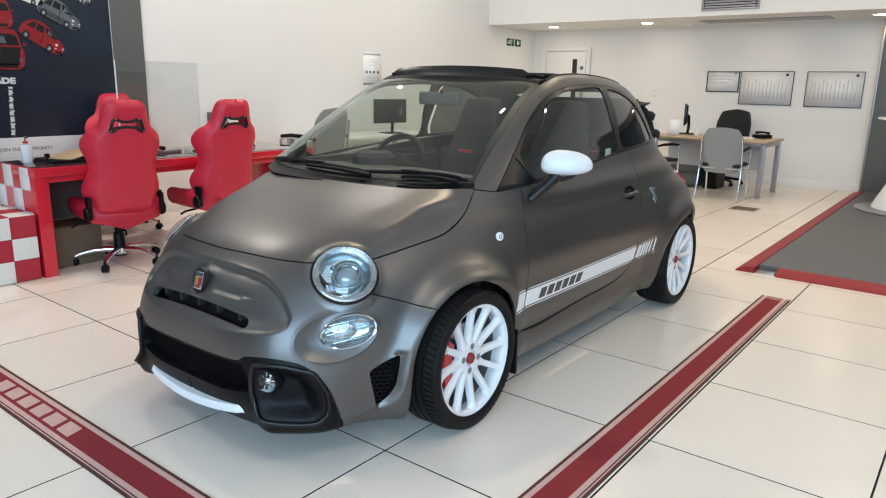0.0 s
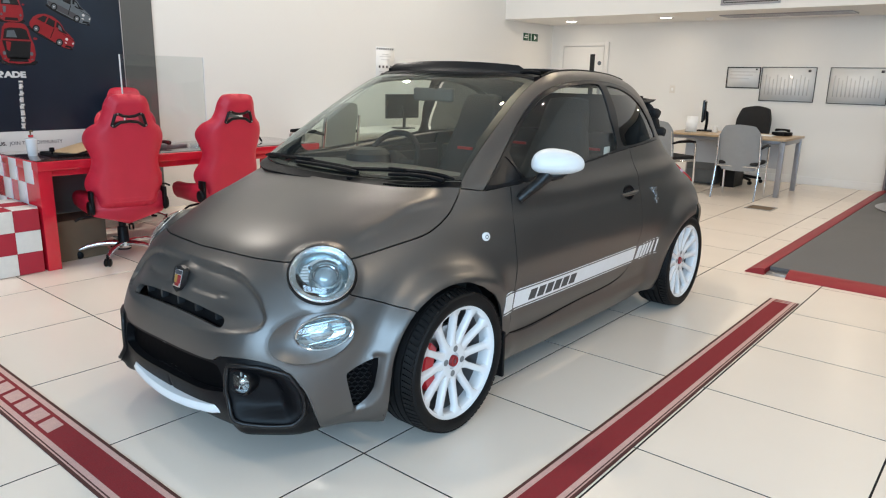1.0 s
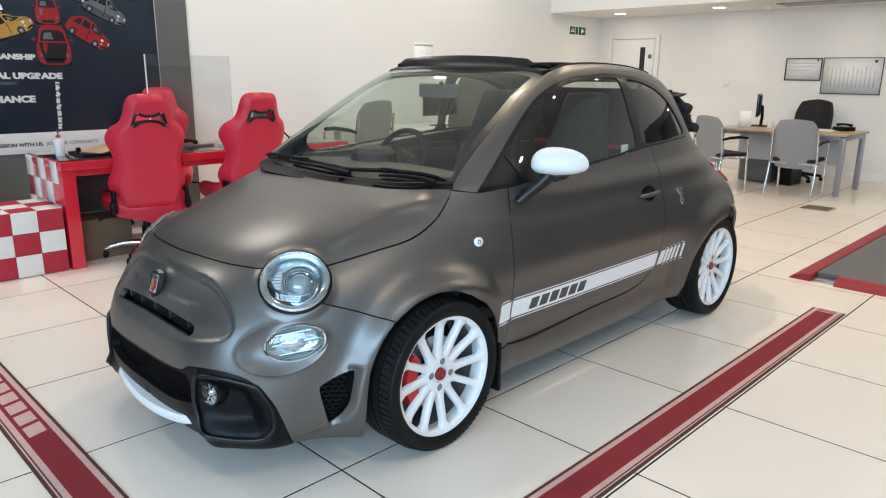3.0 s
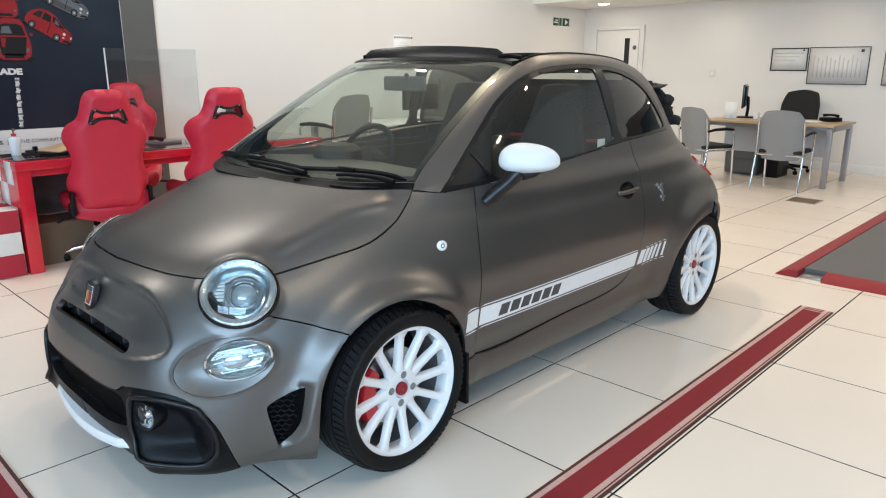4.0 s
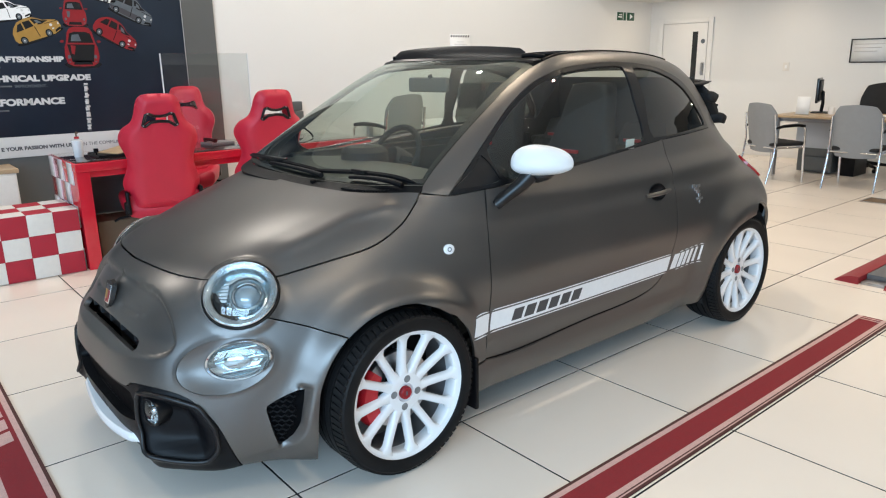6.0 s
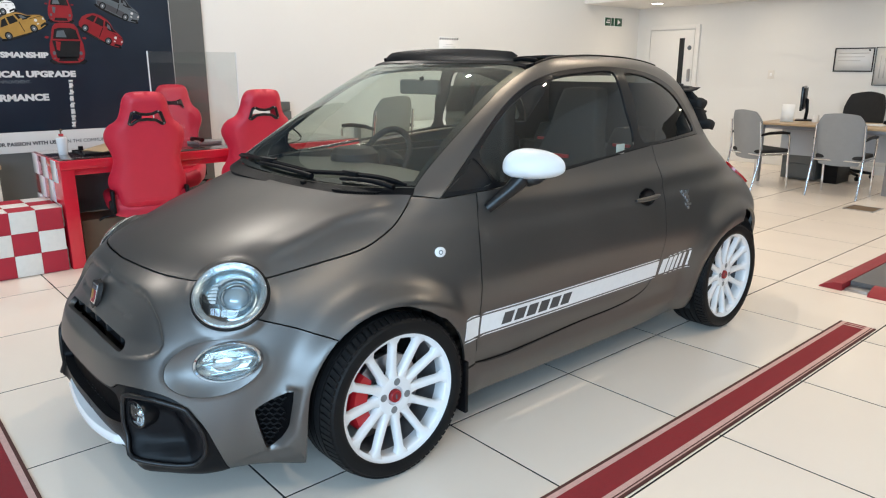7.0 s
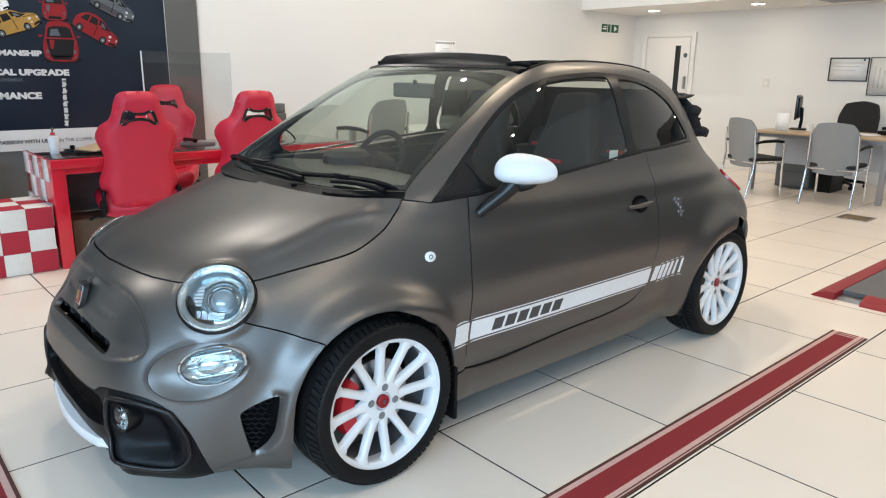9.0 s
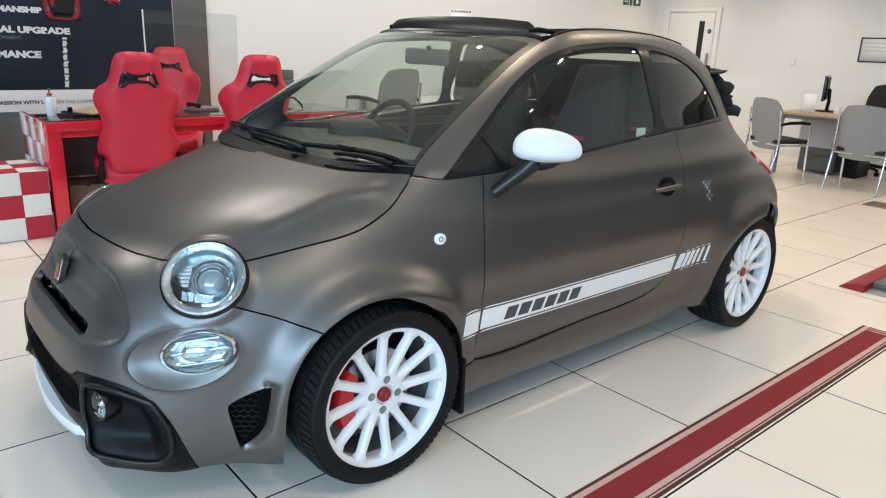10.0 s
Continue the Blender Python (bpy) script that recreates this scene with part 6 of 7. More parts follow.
    for i in range(15):
        a = radians(-42 + 84 * i / 14)
        e = smooth_step(0, 2, i) * smooth_step(14, 12, i)
        r0, r1 = 0.100, 0.158 + 0.012 * e
        rows.append([bm.verts.new((r * math.cos(a), r * math.sin(a), z)) for r, z in ((r0, 0.022), (r0 + 0.008, 0.044 + 0.010 * e), (r1 - 0.010, 0.046 + 0.010 * e), (r1, 0.032), (r1, -0.03), (r0, -0.03))])
    for a, b in zip(rows, rows[1:]):
        for j in range(6):
            bm.faces.new((a[j], a[(j + 1) % 6], b[(j + 1) % 6], b[j]))
    bm.faces.new(rows[0])
    bm.faces.new(rows[-1][::-1])
    # towards the front of the car
    bm.transform(Matrix.Rotation(radians(-90), 4, "Z"))
    bmesh.ops.recalc_face_normals(bm, faces=bm.faces)
    part("caliper", harden(bm, 40), RED_BRAKE if y < 1 else BLACK, w, "red brake caliper" if y < 1 else "dark brake caliper")
    return w


for x, y in ((0.722, -0.012), (-0.722, -0.012), (0.746, 2.250), (-0.686, 2.250)):
    wheel(x, y)

# wheel housings, floor pan and cabin
for x0, hub, rad, wide in ((0.42, FRONT_HUB, 0.350, 0.28), (-0.70, FRONT_HUB, 0.350, 0.28), (0.42, REAR_HUB, 0.358, 0.335), (-0.755, REAR_HUB, 0.358, 0.335)):
    bm = bmesh.new()
    rows = []
    for k in range(29):
        a = radians(-22 + 224 * k / 28)
        rows.append([bm.verts.new((xx, hub + rad * math.cos(a), 0.29 + rad * math.sin(a))) for xx in (x0, x0 + wide)])
    for a, b in zip(rows, rows[1:]):
        bm.faces.new((a[0], a[1], b[1], b[0]))
    inner = 0 if x0 > 0 else 1
    bm.faces.new([r[inner] for r in rows])
    part("wheel_housing", bm, DARK_CLOTH, car, "black wheel arch liner")
bm = bmesh.new()
add_box(bm, (-0.66, 0.38, 0.17), (0.66, 1.92, 0.23), 0.02)
add_box(bm, (-0.40, -0.62, 0.20), (0.40, 2.62, 0.26), 0.02)
part("floor_pan", harden(bm), DARK_CLOTH, car, "black floor pan")
for s in (1, -1):
    part("mud_flap", box((s * 0.74 - 0.045, 0.300, 0.13), (s * 0.74 + 0.045, 0.318, 0.34), 0.006), BLACK, car, "black mud flap")

# cabin
bm = bmesh.new()
rows = []
for k in range(21):
    f = -1 + k / 10
    x = 0.64 * f
    rows.append([bm.verts.new((x, y, z)) for y, z in ((0.16 + 0.10 * f * f, 0.92), (0.34 + 0.06 * f * f, 0.965), (0.60, 0.965 - 0.02 * abs(f)), (0.69, 0.935), (0.71, 0.87), (0.66, 0.70), (0.60, 0.45), (0.20, 0.45))])
for a, b in zip(rows, rows[1:]):
    for j in range(8):
        bm.faces.new((a[j], a[(j + 1) % 8], b[(j + 1) % 8], b[j]))
bmesh.ops.recalc_face_normals(bm, faces=bm.faces)
part("dashboard", harden(bm, 30), DASH_TOP, car, "grey dashboard")
part("instrument_hood", lathe([(0.0, 0.06), (0.09, 0.055), (0.115, 0.03), (0.12, -0.05)], 28, Matrix.Translation((-0.33, 0.62, 0.965))), DASH, car)
wheel_m = Matrix.Translation((-0.33, 0.80, 0.945)) @ Matrix.Rotation(radians(62), 4, "X")
steer = part("steering_wheel", tube([wheel_m @ Vector((0.178 * math.cos(k * math.tau / 32), 0.170 * math.sin(k * math.tau / 32), 0)) for k in range(32)], 0.016, 8, True), DARK_CLOTH, car, "black three-spoke steering wheel")
part("wheel_boss", lathe([(0.0, 0.03), (0.05, 0.026), (0.062, 0.0), (0.06, -0.08)], 24, wheel_m), DASH, steer)
for a in (0, 180, 270):
    part("wheel_spoke", box((0.05, -0.014, -0.012), (0.168, 0.014, 0.006), 0.006, wheel_m @ Matrix.Rotation(radians(a), 4, "Z")), DASH, steer)
q = Vector((-0.02, 0.775, 1.318))
inner_mirror = part("interior_mirror", box((-0.115, -0.016, -0.034), (0.115, 0.016, 0.034), 0.015, Matrix.Translation(q) @ Matrix.Rotation(radians(8), 4, "Z"), 3), DASH_TOP, car, "grey interior mirror")
part("mirror_stalk", tube([q + Vector((0.02, 0.0, 0.02)), q + Vector((0.02, -0.01, 0.045))], 0.010, 8), BLACK, inner_mirror)


def car_seat(x, y, wide, high, parent_label):
    seat = new("seat")
    seat.parent = car
    seat["label"] = parent_label
    seat.location = (x, y, 0.0)

    def form(profile, depth, lean, base):
        bm = bmesh.new()
        rows = []
        for z, w in profile:
            yy = base + (z - 0.5) * lean
            ringv = []
            for k in range(24):
                a = k * math.tau / 24
                c, sn = math.cos(a), math.sin(a)
                ringv.append(bm.verts.new((w * math.copysign(abs(c) ** 0.6, c), yy + depth * math.copysign(abs(sn) ** 0.7, sn) - 0.03 * (abs(c) ** 3) * (1 if sn < 0 else 0.3), z)))
            rows.append(ringv)
        for a, b in zip(rows, rows[1:]):
            for k in range(24):
                bm.faces.new((a[k], a[(k + 1) % 24], b[(k + 1) % 24], b[k]))
        bm.faces.new(rows[0][::-1])
        bm.faces.new(rows[-1])
        return bm

    part("backrest", form([(0.46, wide * 0.8), (0.56, wide), (0.72, wide * 1.02), (0.86, wide * 0.98), (0.95, wide * 0.86), (high - 0.18, wide * 0.62), (high - 0.08, wide * 0.55), (high - 0.01, wide * 0.46), (high, wide * 0.2)], 0.065, 0.28, 0.10), SEAT_GREY, seat)
    part("cushion", box((-wide, -0.40, 0.33), (wide, 0.10, 0.50), 0.06, None, 4), SEAT_GREY, seat)
    part("tag", box((-0.055, 0.120, 0.975), (0.055, 0.136, 0.992), 0.002), RED_BRAKE, seat, "red woven tag")


for x in (0.34, -0.27):
    car_seat(x, 1.24, 0.235, 1.31, "dark grey front seat with tall headrest")
for x in (0.28, -0.28):
    car_seat(x, 1.85, 0.24, 1.08, "dark grey rear seat")
for s in (1, -1):
    bm = bmesh.new()
    add_box(bm, (s * 0.655 - 0.02, 0.45, 0.34), (s * 0.655 + 0.02, 1.58, 0.94), 0.015)
    add_box(bm, (s * 0.60 - 0.05, 0.80, 0.66), (s * 0.60 + 0.04, 1.40, 0.72), 0.02)
    part("door_lining", harden(bm), DASH, car, "dark door lining")
    bm = bmesh.new()
    add_box(bm, (s * 0.60 - 0.03, 1.60, 0.45), (s * 0.60 + 0.03, 2.10, 0.97), 0.02)
    part("rear_lining", harden(bm), DASH, car)
# block added inside the tail so no lit panel shows through the arches
part("boot_wall", box((-0.68, 2.575, 0.25), (0.68, 2.66, 0.64), 0.01), DARK_CLOTH, car, "added black block behind the rear wheel arches")
part("door_lining", box((-0.735, 0.40, 0.36), (-0.66, 1.60, 0.975), 0.01), DASH, car)
part("parcel_shelf", box((-0.50, 2.02, 0.90), (0.50, 2.36, 0.96), 0.02), DASH, car)
part("firewall", box((-0.56, 0.08, 0.25), (0.56, 0.14, 0.84), 0.01), DARK_CLOTH, car)
part("permit_card", box((0.604, 1.36, 1.02), (0.609, 1.42, 1.065), 0.001, Matrix.Translation((0.045, 0, 0))), PAPER, car, "small white card inside the window")

# the body's halves stand a little further apart than drawn
WIDER = 0.03
for ob in car.children_recursive:
    if ob.type == "MESH" and ob.matrix_world == Matrix() and ob.parent.name.split(".")[0] not in ("wheel", "tyre", "rim", "seat"):
        for v in ob.data.vertices:
            v.co.x += WIDER * max(-1.0, min(1.0, v.co.x / 0.4))
# the screen's far half stands further out and forward
OUTER = ("windscreen", "windscreen_edge", "cowl", "slat", "wiper", "blade", "blade_clip", "washer_jet", "roof_header", "wind_deflector", "deflector_arm", "roof_seal", "inner_lining", "side_frame", "window_surround", "sail_panel", "door_window")
for ob in car.children_recursive:
    kind_name = ob.name.split(".")[0]
    if kind_name in OUTER:
        low = kind_name in ("windscreen", "windscreen_edge", "cowl", "wiper", "blade", "blade_clip")
        for v in ob.data.vertices:
            w = smooth_step(0.25, -0.45, v.co.x) * smooth_step(1.9, 0.9, v.co.y)
            if not low:
                w *= smooth_step(0.93, 1.02, v.co.z)
            v.co += w * Vector((-0.035, -0.055, 0.004))
car.location.x = -WIDER


# ---- red desk, bench and racing chairs ----
desk = thing("red_desk", label="glossy red reception desk with chequered end panel", category="desk")
part("tabletop", box((-3.62, -0.19, 0.715), (-2.80, 2.30, 0.775), 0.004), RED_LACQUER, desk)
part("top_inset", box((-3.60, -0.175, 0.775), (-2.84, 2.285, 0.779), 0.001), SMOKED, desk, "dark glossy inset top")
part("leg_panel", box((-3.62, -0.185, 0.0), (-2.82, -0.095, 0.715), 0.003), RED_LACQUER, desk)
part("leg_panel", box((-3.62, 2.20, 0.0), (-2.82, 2.29, 0.715), 0.003), RED_LACQUER, desk)
part("modesty_panel", box((-3.42, -0.095, 0.30), (-3.39, 0.62, 0.700), 0.002), GREY_PANEL, desk, "dark grey modesty panel")
part("rail", box((-2.90, -0.095, 0.665), (-2.86, 2.20, 0.715), 0.002), RED_LACQUER, desk)
for i in range(5):
    for j in range(5):
        x1, z1 = -2.905 - 0.142 * i, 0.770 - 0.155 * j
        if (i + j) % 2 == 0:
            part("white_square", box((x1 - 0.142, -0.1925, max(0.0, z1 - 0.155)), (x1, -0.184, z1), 0.0008), WHITE_GLOSS, desk)

bench = thing("bench_cube", label="padded bench covered in red and white chequered squares", category="bench")
bx0, bx1, by0, by1, bh = -3.33, -2.83, -1.19, -0.205, 0.46
bm = bmesh.new()
add_box(bm, (bx0 + 0.004, by0 + 0.004, 0.0), (bx1 - 0.004, by1 - 0.004, bh - 0.004), 0.012)
part("core", harden(bm), RED_CLOTH, bench)
sq = 0.164
for i in range(6):
    for j in range(3):
        mat = WHITE_CLOTH if (i + j) % 2 else RED_CLOTH
        y1 = by1 - sq * i
        part("square", box((bx1 - 0.006, y1 - sq + 0.0015, 0.004 + 0.152 * j), (bx1 + 0.001, y1 - 0.0015, 0.152 * (j + 1) + 0.002), 0.003), mat, bench)
        mat2 = RED_CLOTH if (i + j) % 2 else WHITE_CLOTH
        x1 = bx1 - 0.1665 * j
        part("square", box((x1 - 0.165, y1 - sq + 0.0015, bh - 0.006), (x1 - 0.0015, y1 - 0.0015, bh + 0.002), 0.003), mat2, bench)


def racing_chair():
    """A swivel chair with a bucket back; it faces +y, its base at the origin."""
    chair = thing("racing_chair", label="red vinyl racing-style swivel chair with chrome five-star base", category="chair", group="red racing chairs at the desk")
    half = [(0.0, 1.245), (0.075, 1.243), (0.120, 1.225), (0.145, 1.175), (0.160, 1.105), (0.185, 1.050), (0.235, 1.010), (0.262, 0.955), (0.262, 0.900), (0.236, 0.830), (0.222, 0.770), (0.235, 0.700), (0.258, 0.635), (0.262, 0.580), (0.245, 0.520), (0.228, 0.470), (0.220, 0.425), (0.0, 0.420)]
    edge = curve([(x, z, 0) for x, z in half], 4)
    loop = [(p.x, p.y) for p in edge] + [(-p.x, p.y) for p in edge[-2:0:-1]]
    hole_half = [(0.0, 1.092), (0.040, 1.096), (0.070, 1.110), (0.092, 1.104), (0.116, 1.030), (0.100, 1.024), (0.060, 1.052), (0.0, 1.058)]
    hole = hole_half + [(-x, z) for x, z in hole_half[-2:0:-1]]
    hole_d = []
    for i, p in enumerate(hole):
        q = hole[(i + 1) % len(hole)]
        hole_d += [(p[0] + (q[0] - p[0]) * k / 3, p[1] + (q[1] - p[1]) * k / 3) for k in range(3)]
    L = np.array(loop)

    def bulge(u, v):
        near = float(np.min(np.hypot(L[:, 0] - u, L[:, 1] - v)))
        return smooth_step(0.0, 0.055, near)

    def lean(v):
        return -0.20 - 0.22 * (v - 0.42)

    def wrap(u, v):
        return 0.9 * max(0.0, abs(u) - 0.11) ** 2 * 3.2

    back = part("backrest", harden(plate(loop, [hole_d], lambda u, v: Vector((u, lean(v) + 0.030 + 0.035 * bulge(u, v) + wrap(u, v) * 1.5, v)), lambda u, v: Vector((u, lean(v) - 0.020 - 0.040 * bulge(u, v) + wrap(u, v), v)), 0.022), 60), RED_VINYL, chair, "red bucket backrest")
    rim = [Vector((u, lean(v) - 0.058 + wrap(u, v), v)) for u, v in hole_d]
    part("harness_bezel", tube(rim, 0.011, 8, True), SATIN_BLACK, back, "black plastic slot bezel")
    for s in (-1, 1):
        for u, v in ((0.078, 1.112), (0.112, 1.030)):
            part("bezel_screw", lathe([(0.0, 0.004), (0.005, 0.003), (0.006, 0.0)], 10, Matrix.Translation((s * u, lean(v) - 0.068 + wrap(u, v), v)) @ Matrix.Rotation(radians(90), 4, "X")), STEEL, back)
    for z in (0.470, 0.500):
        part("seam", tube([(x, lean(z) - 0.058 + wrap(x, z) + 0.03 * smooth_step(0.16, 0.22, abs(x)), z) for x in [-0.21 + 0.03 * k for k in range(15)]], 0.0035, 6), RED_VINYL, back)
    bm = bmesh.new()
    rows = []
    for k in range(13):
        f = k / 12
        y = -0.22 + 0.50 * f
        w = 0.235 + 0.015 * math.sin(f * 3)
        rows.append([bm.verts.new((x, y, z)) for x, z in ((-w, 0.37), (-w - 0.03, 0.43), (-w - 0.02, 0.515 - 0.03 * f), (-w + 0.03, 0.525 - 0.03 * f), (-w + 0.09, 0.475), (0, 0.465), (w - 0.09, 0.475), (w - 0.03, 0.525 - 0.03 * f), (w + 0.02, 0.515 - 0.03 * f), (w + 0.03, 0.43), (w, 0.37))])
    for a, b in zip(rows, rows[1:]):
        for j in range(11):
            bm.faces.new((a[j], a[(j + 1) % 11], b[(j + 1) % 11], b[j]))
    bm.faces.new(rows[0])
    bm.faces.new(rows[-1][::-1])
    bmesh.ops.recalc_face_normals(bm, faces=bm.faces)
    bmesh.ops.subdivide_edges(bm, edges=bm.edges[:], cuts=1, use_grid_fill=True, smooth=0.6)
    part("cushion", bm, RED_VINYL, chair, "red bolstered cushion")
    for s in (-1, 1):
        part("recliner", lathe([(0.0, 0.02), (0.045, 0.018), (0.055, 0.0), (0.05, -0.02)], 24, Matrix.Translation((s * 0.262, -0.215, 0.435)) @ Matrix.Rotation(radians(90 * s), 4, "Y")), BLACK, chair, "black recliner hub")
        part("recliner_plate", box((s * 0.255 - 0.012, -0.27, 0.40), (s * 0.255 + 0.012, -0.18, 0.56), 0.01), BLACK, chair)
    part("lever", tube([(-0.20, -0.10, 0.36), (-0.31, -0.10, 0.35), (-0.35, -0.10, 0.33)], 0.009, 8), BLACK, chair)
    part("mechanism", box((-0.11, -0.16, 0.335), (0.11, 0.14, 0.385), 0.012), BLACK, chair)
    part("gas_column", lathe([(0.0, 0.345), (0.027, 0.345), (0.027, 0.24), (0.038, 0.235), (0.042, 0.11), (0.050, 0.10), (0.052, 0.06), (0.0, 0.06)], 24), BLACK, chair, "black gas column")
    base = part("star_base", lathe([(0.0, 0.125), (0.045, 0.12), (0.058, 0.09), (0.05, 0.07), (0.0, 0.07)], 24), CHROME, chair, "chrome five-star base")
    for k in range(5):
        a = k * math.tau / 5 + 0.3
        d = Vector((math.cos(a), math.sin(a), 0))
        pts = [d * r + Vector((0, 0, z)) for r, z in ((0.03, 0.105), (0.10, 0.112), (0.18, 0.108), (0.26, 0.092), (0.315, 0.072))]
        part("arm", tube(pts, [0.024, 0.022, 0.020, 0.018, 0.016], 10), CHROME, base)
        c = d * 0.315
        caster = part("caster", tube([c + Vector((0, 0, 0.09)), c + Vector((0, 0, 0.045))], 0.010, 8), BLACK, base, "black twin-wheel caster")
        side = Vector((-d.y, d.x, 0))
        for s in (-1, 1):
            mm = lamp_matrix(c + side * (0.014 * s) + Vector((0, 0, 0.030)), side * s)
            part("caster_wheel", lathe([(0.0, 0.010), (0.022, 0.010), (0.030, 0.004), (0.030, -0.006), (0.0, -0.008)], 20, mm), BLACK, caster)
    return chair


chair = racing_chair()
chair.matrix_world = pose(-2.87, 0.39, 0, 0, 0, 80)
copy_thing(chair, pose(-2.83, 1.21, 0, 0, 0, 86))
copy_thing(chair, pose(-4.02, 1.03, 0, 0, 0, -118))

# things on the desk
shield = thing("acrylic_screen", (-3.05, 0.92, 0.779), label="clear acrylic sneeze screen standing on the desk", category="screen")
pane = part("sheet", box((-0.003, -0.355, 0.0), (0.003, 0.355, 0.745), 0.002), ACRYLIC, shield)
pane.visible_shadow = False
# paper-white strips paint the gleam along the sheet's cut edges
for y in (-0.355, 0.355):
    part("edge_strip", box((-0.005, y - 0.004, 0.0), (0.005, y + 0.004, 0.745), 0.001), GLAZED_PAPER, shield, "white strip for the gleam of the acrylic edge")
for y in (-0.25, 0.25):
    part("foot", box((-0.10, y - 0.004, 0.0), (0.10, y + 0.004, 0.03), 0.002), LENS, shield)
bottle = thing("sanitiser_bottle", (-3.22, -0.06, 0.779), label="white pump bottle with copper-coloured head on the desk", category="bottle")
part("body", lathe([(0.0, 0.0), (0.030, 0.0), (0.032, 0.005), (0.039, 0.118), (0.038, 0.126), (0.018, 0.131), (0.0, 0.131)], 28), WHITE_GLOSS, bottle)
part("collar", lathe([(0.017, 0.136), (0.017, 0.152), (0.0, 0.152)], 20), RED_BRAKE, bottle)
part("pump", tube([(0, 0, 0.15), (0, 0, 0.18), (0.006, 0, 0.184), (0.04, 0.0, 0.180)], 0.006, 8), CARDBOARD, bottle)
tray = thing("desk_tray", (-3.15, 0.16, 0.779), label="black shallow tray with papers on the desk", category="tray")
part("base", box((-0.16, -0.14, 0.0), (0.16, 0.14, 0.012), 0.005), BLACK, tray)
part("rim", tube([(-0.155, -0.135, 0.014), (0.155, -0.135, 0.014), (0.155, 0.135, 0.014), (-0.155, 0.135, 0.014)], 0.006, 6, True), BLACK, tray)
papers = thing("folder", (-3.22, 0.27, 0.791), 22, label="buff card folder lying on a black tray", category="folder")
part("cover", box((-0.12, -0.15, 0.0), (0.12, 0.15, 0.008), 0.002, Matrix.Rotation(radians(9), 4, "X") @ Matrix.Translation((0, 0, 0.022))), BEECH, papers)
clip = thing("clip_holder", (-3.13, 0.04, 0.779), label="small black clip stand on the desk", category="clip")
part("stem", tube([(0, 0, 0), (0, 0, 0.035)], 0.006, 8), BLACK, clip)
part("head", box((-0.012, -0.016, 0.03), (0.012, 0.016, 0.062), 0.005), BLACK, clip)
phone = thing("telephone", (-3.22, 1.02, 0.779), 10, label="black and grey desk telephone beside papers", category="telephone")
part("base", box((-0.09, -0.11, 0.0), (0.09, 0.11, 0.03), 0.008), GREY_METAL, phone)
part("handset", tube([(-0.07, -0.07, 0.045), (-0.02, -0.078, 0.052), (0.04, -0.078, 0.052), (0.085, -0.07, 0.044)], [0.020, 0.014, 0.014, 0.020], 10), BLACK, phone)
keys = thing("key_tray", (-3.05, 1.36, 0.779), label="shallow dark tray with small items on the desk", category="tray")
part("dish", box((-0.10, -0.12, 0.0), (0.10, 0.12, 0.014), 0.006), BLACK, keys)
part("item", box((-0.05, -0.07, 0.012), (0.03, 0.02, 0.03), 0.006), STEEL, keys)
cable = thing("cable_loop", (-3.15, 1.78, 0.779), label="black cable looped up from the desk top", category="cable")
part("cord", tube([(0.0, -0.09, 0.005), (0, -0.08, 0.06), (0, -0.03, 0.10), (0, 0.04, 0.09), (0, 0.10, 0.04), (0, 0.12, 0.006)], 0.008, 8), BLACK, cable)
crate = thing("storage_box", (-3.18, 0.13, 0), 4, label="brown cardboard box on the floor under the desk", category="box")
part("carton", box((-0.17, -0.19, 0.0), (0.17, 0.19, 0.30), 0.004), CARDBOARD, crate)
part("flap", box((-0.17, -0.19, 0.30), (0.17, -0.02, 0.306), 0.001), CARDBOARD, crate)
cabinet = thing("low_cabinet", (-4.27, -0.72, 0), label="cream low cabinet with a wooden top against the wall", category="cabinet")
part("body", box((-0.20, -0.40, 0.0), (0.20, 0.36, 0.60), 0.004), WHITE_CLOTH, cabinet)
part("top", box((-0.21, -0.42, 0.60), (0.21, 0.38, 0.635), 0.004), BEECH, cabinet)
part("door", box((0.20, -0.385, 0.03), (0.214, -0.02, 0.58), 0.003), WHITE_CLOTH, cabinet)
part("door", box((0.20, -0.01, 0.03), (0.214, 0.35, 0.58), 0.003), WHITE_CLOTH, cabinet)

# ---- office bay at the back ----
odesk = thing("office_desk", label="beech-topped office desk on grey metal legs", category="desk")
part("tabletop", box((-1.56, 7.45, 0.715), (0.02, 8.35, 0.742), 0.003), BEECH, odesk)
for x in (-1.50, -0.03):
    for y in (7.50, 8.29):
        part("leg", box((x - 0.03, y - 0.03, 0.0), (x + 0.03, y + 0.03, 0.70), 0.004), GREY_METAL, odesk)
    part("end_rail", box((x - 0.025, 7.53, 0.66), (x + 0.025, 8.26, 0.715), 0.004), GREY_METAL, odesk)
part("front_rail", box((-1.47, 7.52, 0.665), (-0.06, 7.56, 0.712), 0.003), GREY_METAL, odesk)
part("modesty_panel", box((-1.42, 7.90, 0.32), (-0.12, 7.918, 0.70), 0.003), DESK_PANEL, odesk, "pale grey modesty panel")
drawer = thing("drawer_unit", (-1.18, 8.10, 0), label="dark grey drawer unit under the office desk", category="drawers")
part("carcass", box((-0.21, -0.16, 0.02), (0.21, 0.22, 0.58), 0.004), GREY_PANEL, drawer)
for k in range(3):
    part("drawer", box((-0.20, -0.178, 0.04 + 0.18 * k), (0.20, -0.16, 0.21 + 0.18 * k), 0.003), GREY_PANEL, drawer)
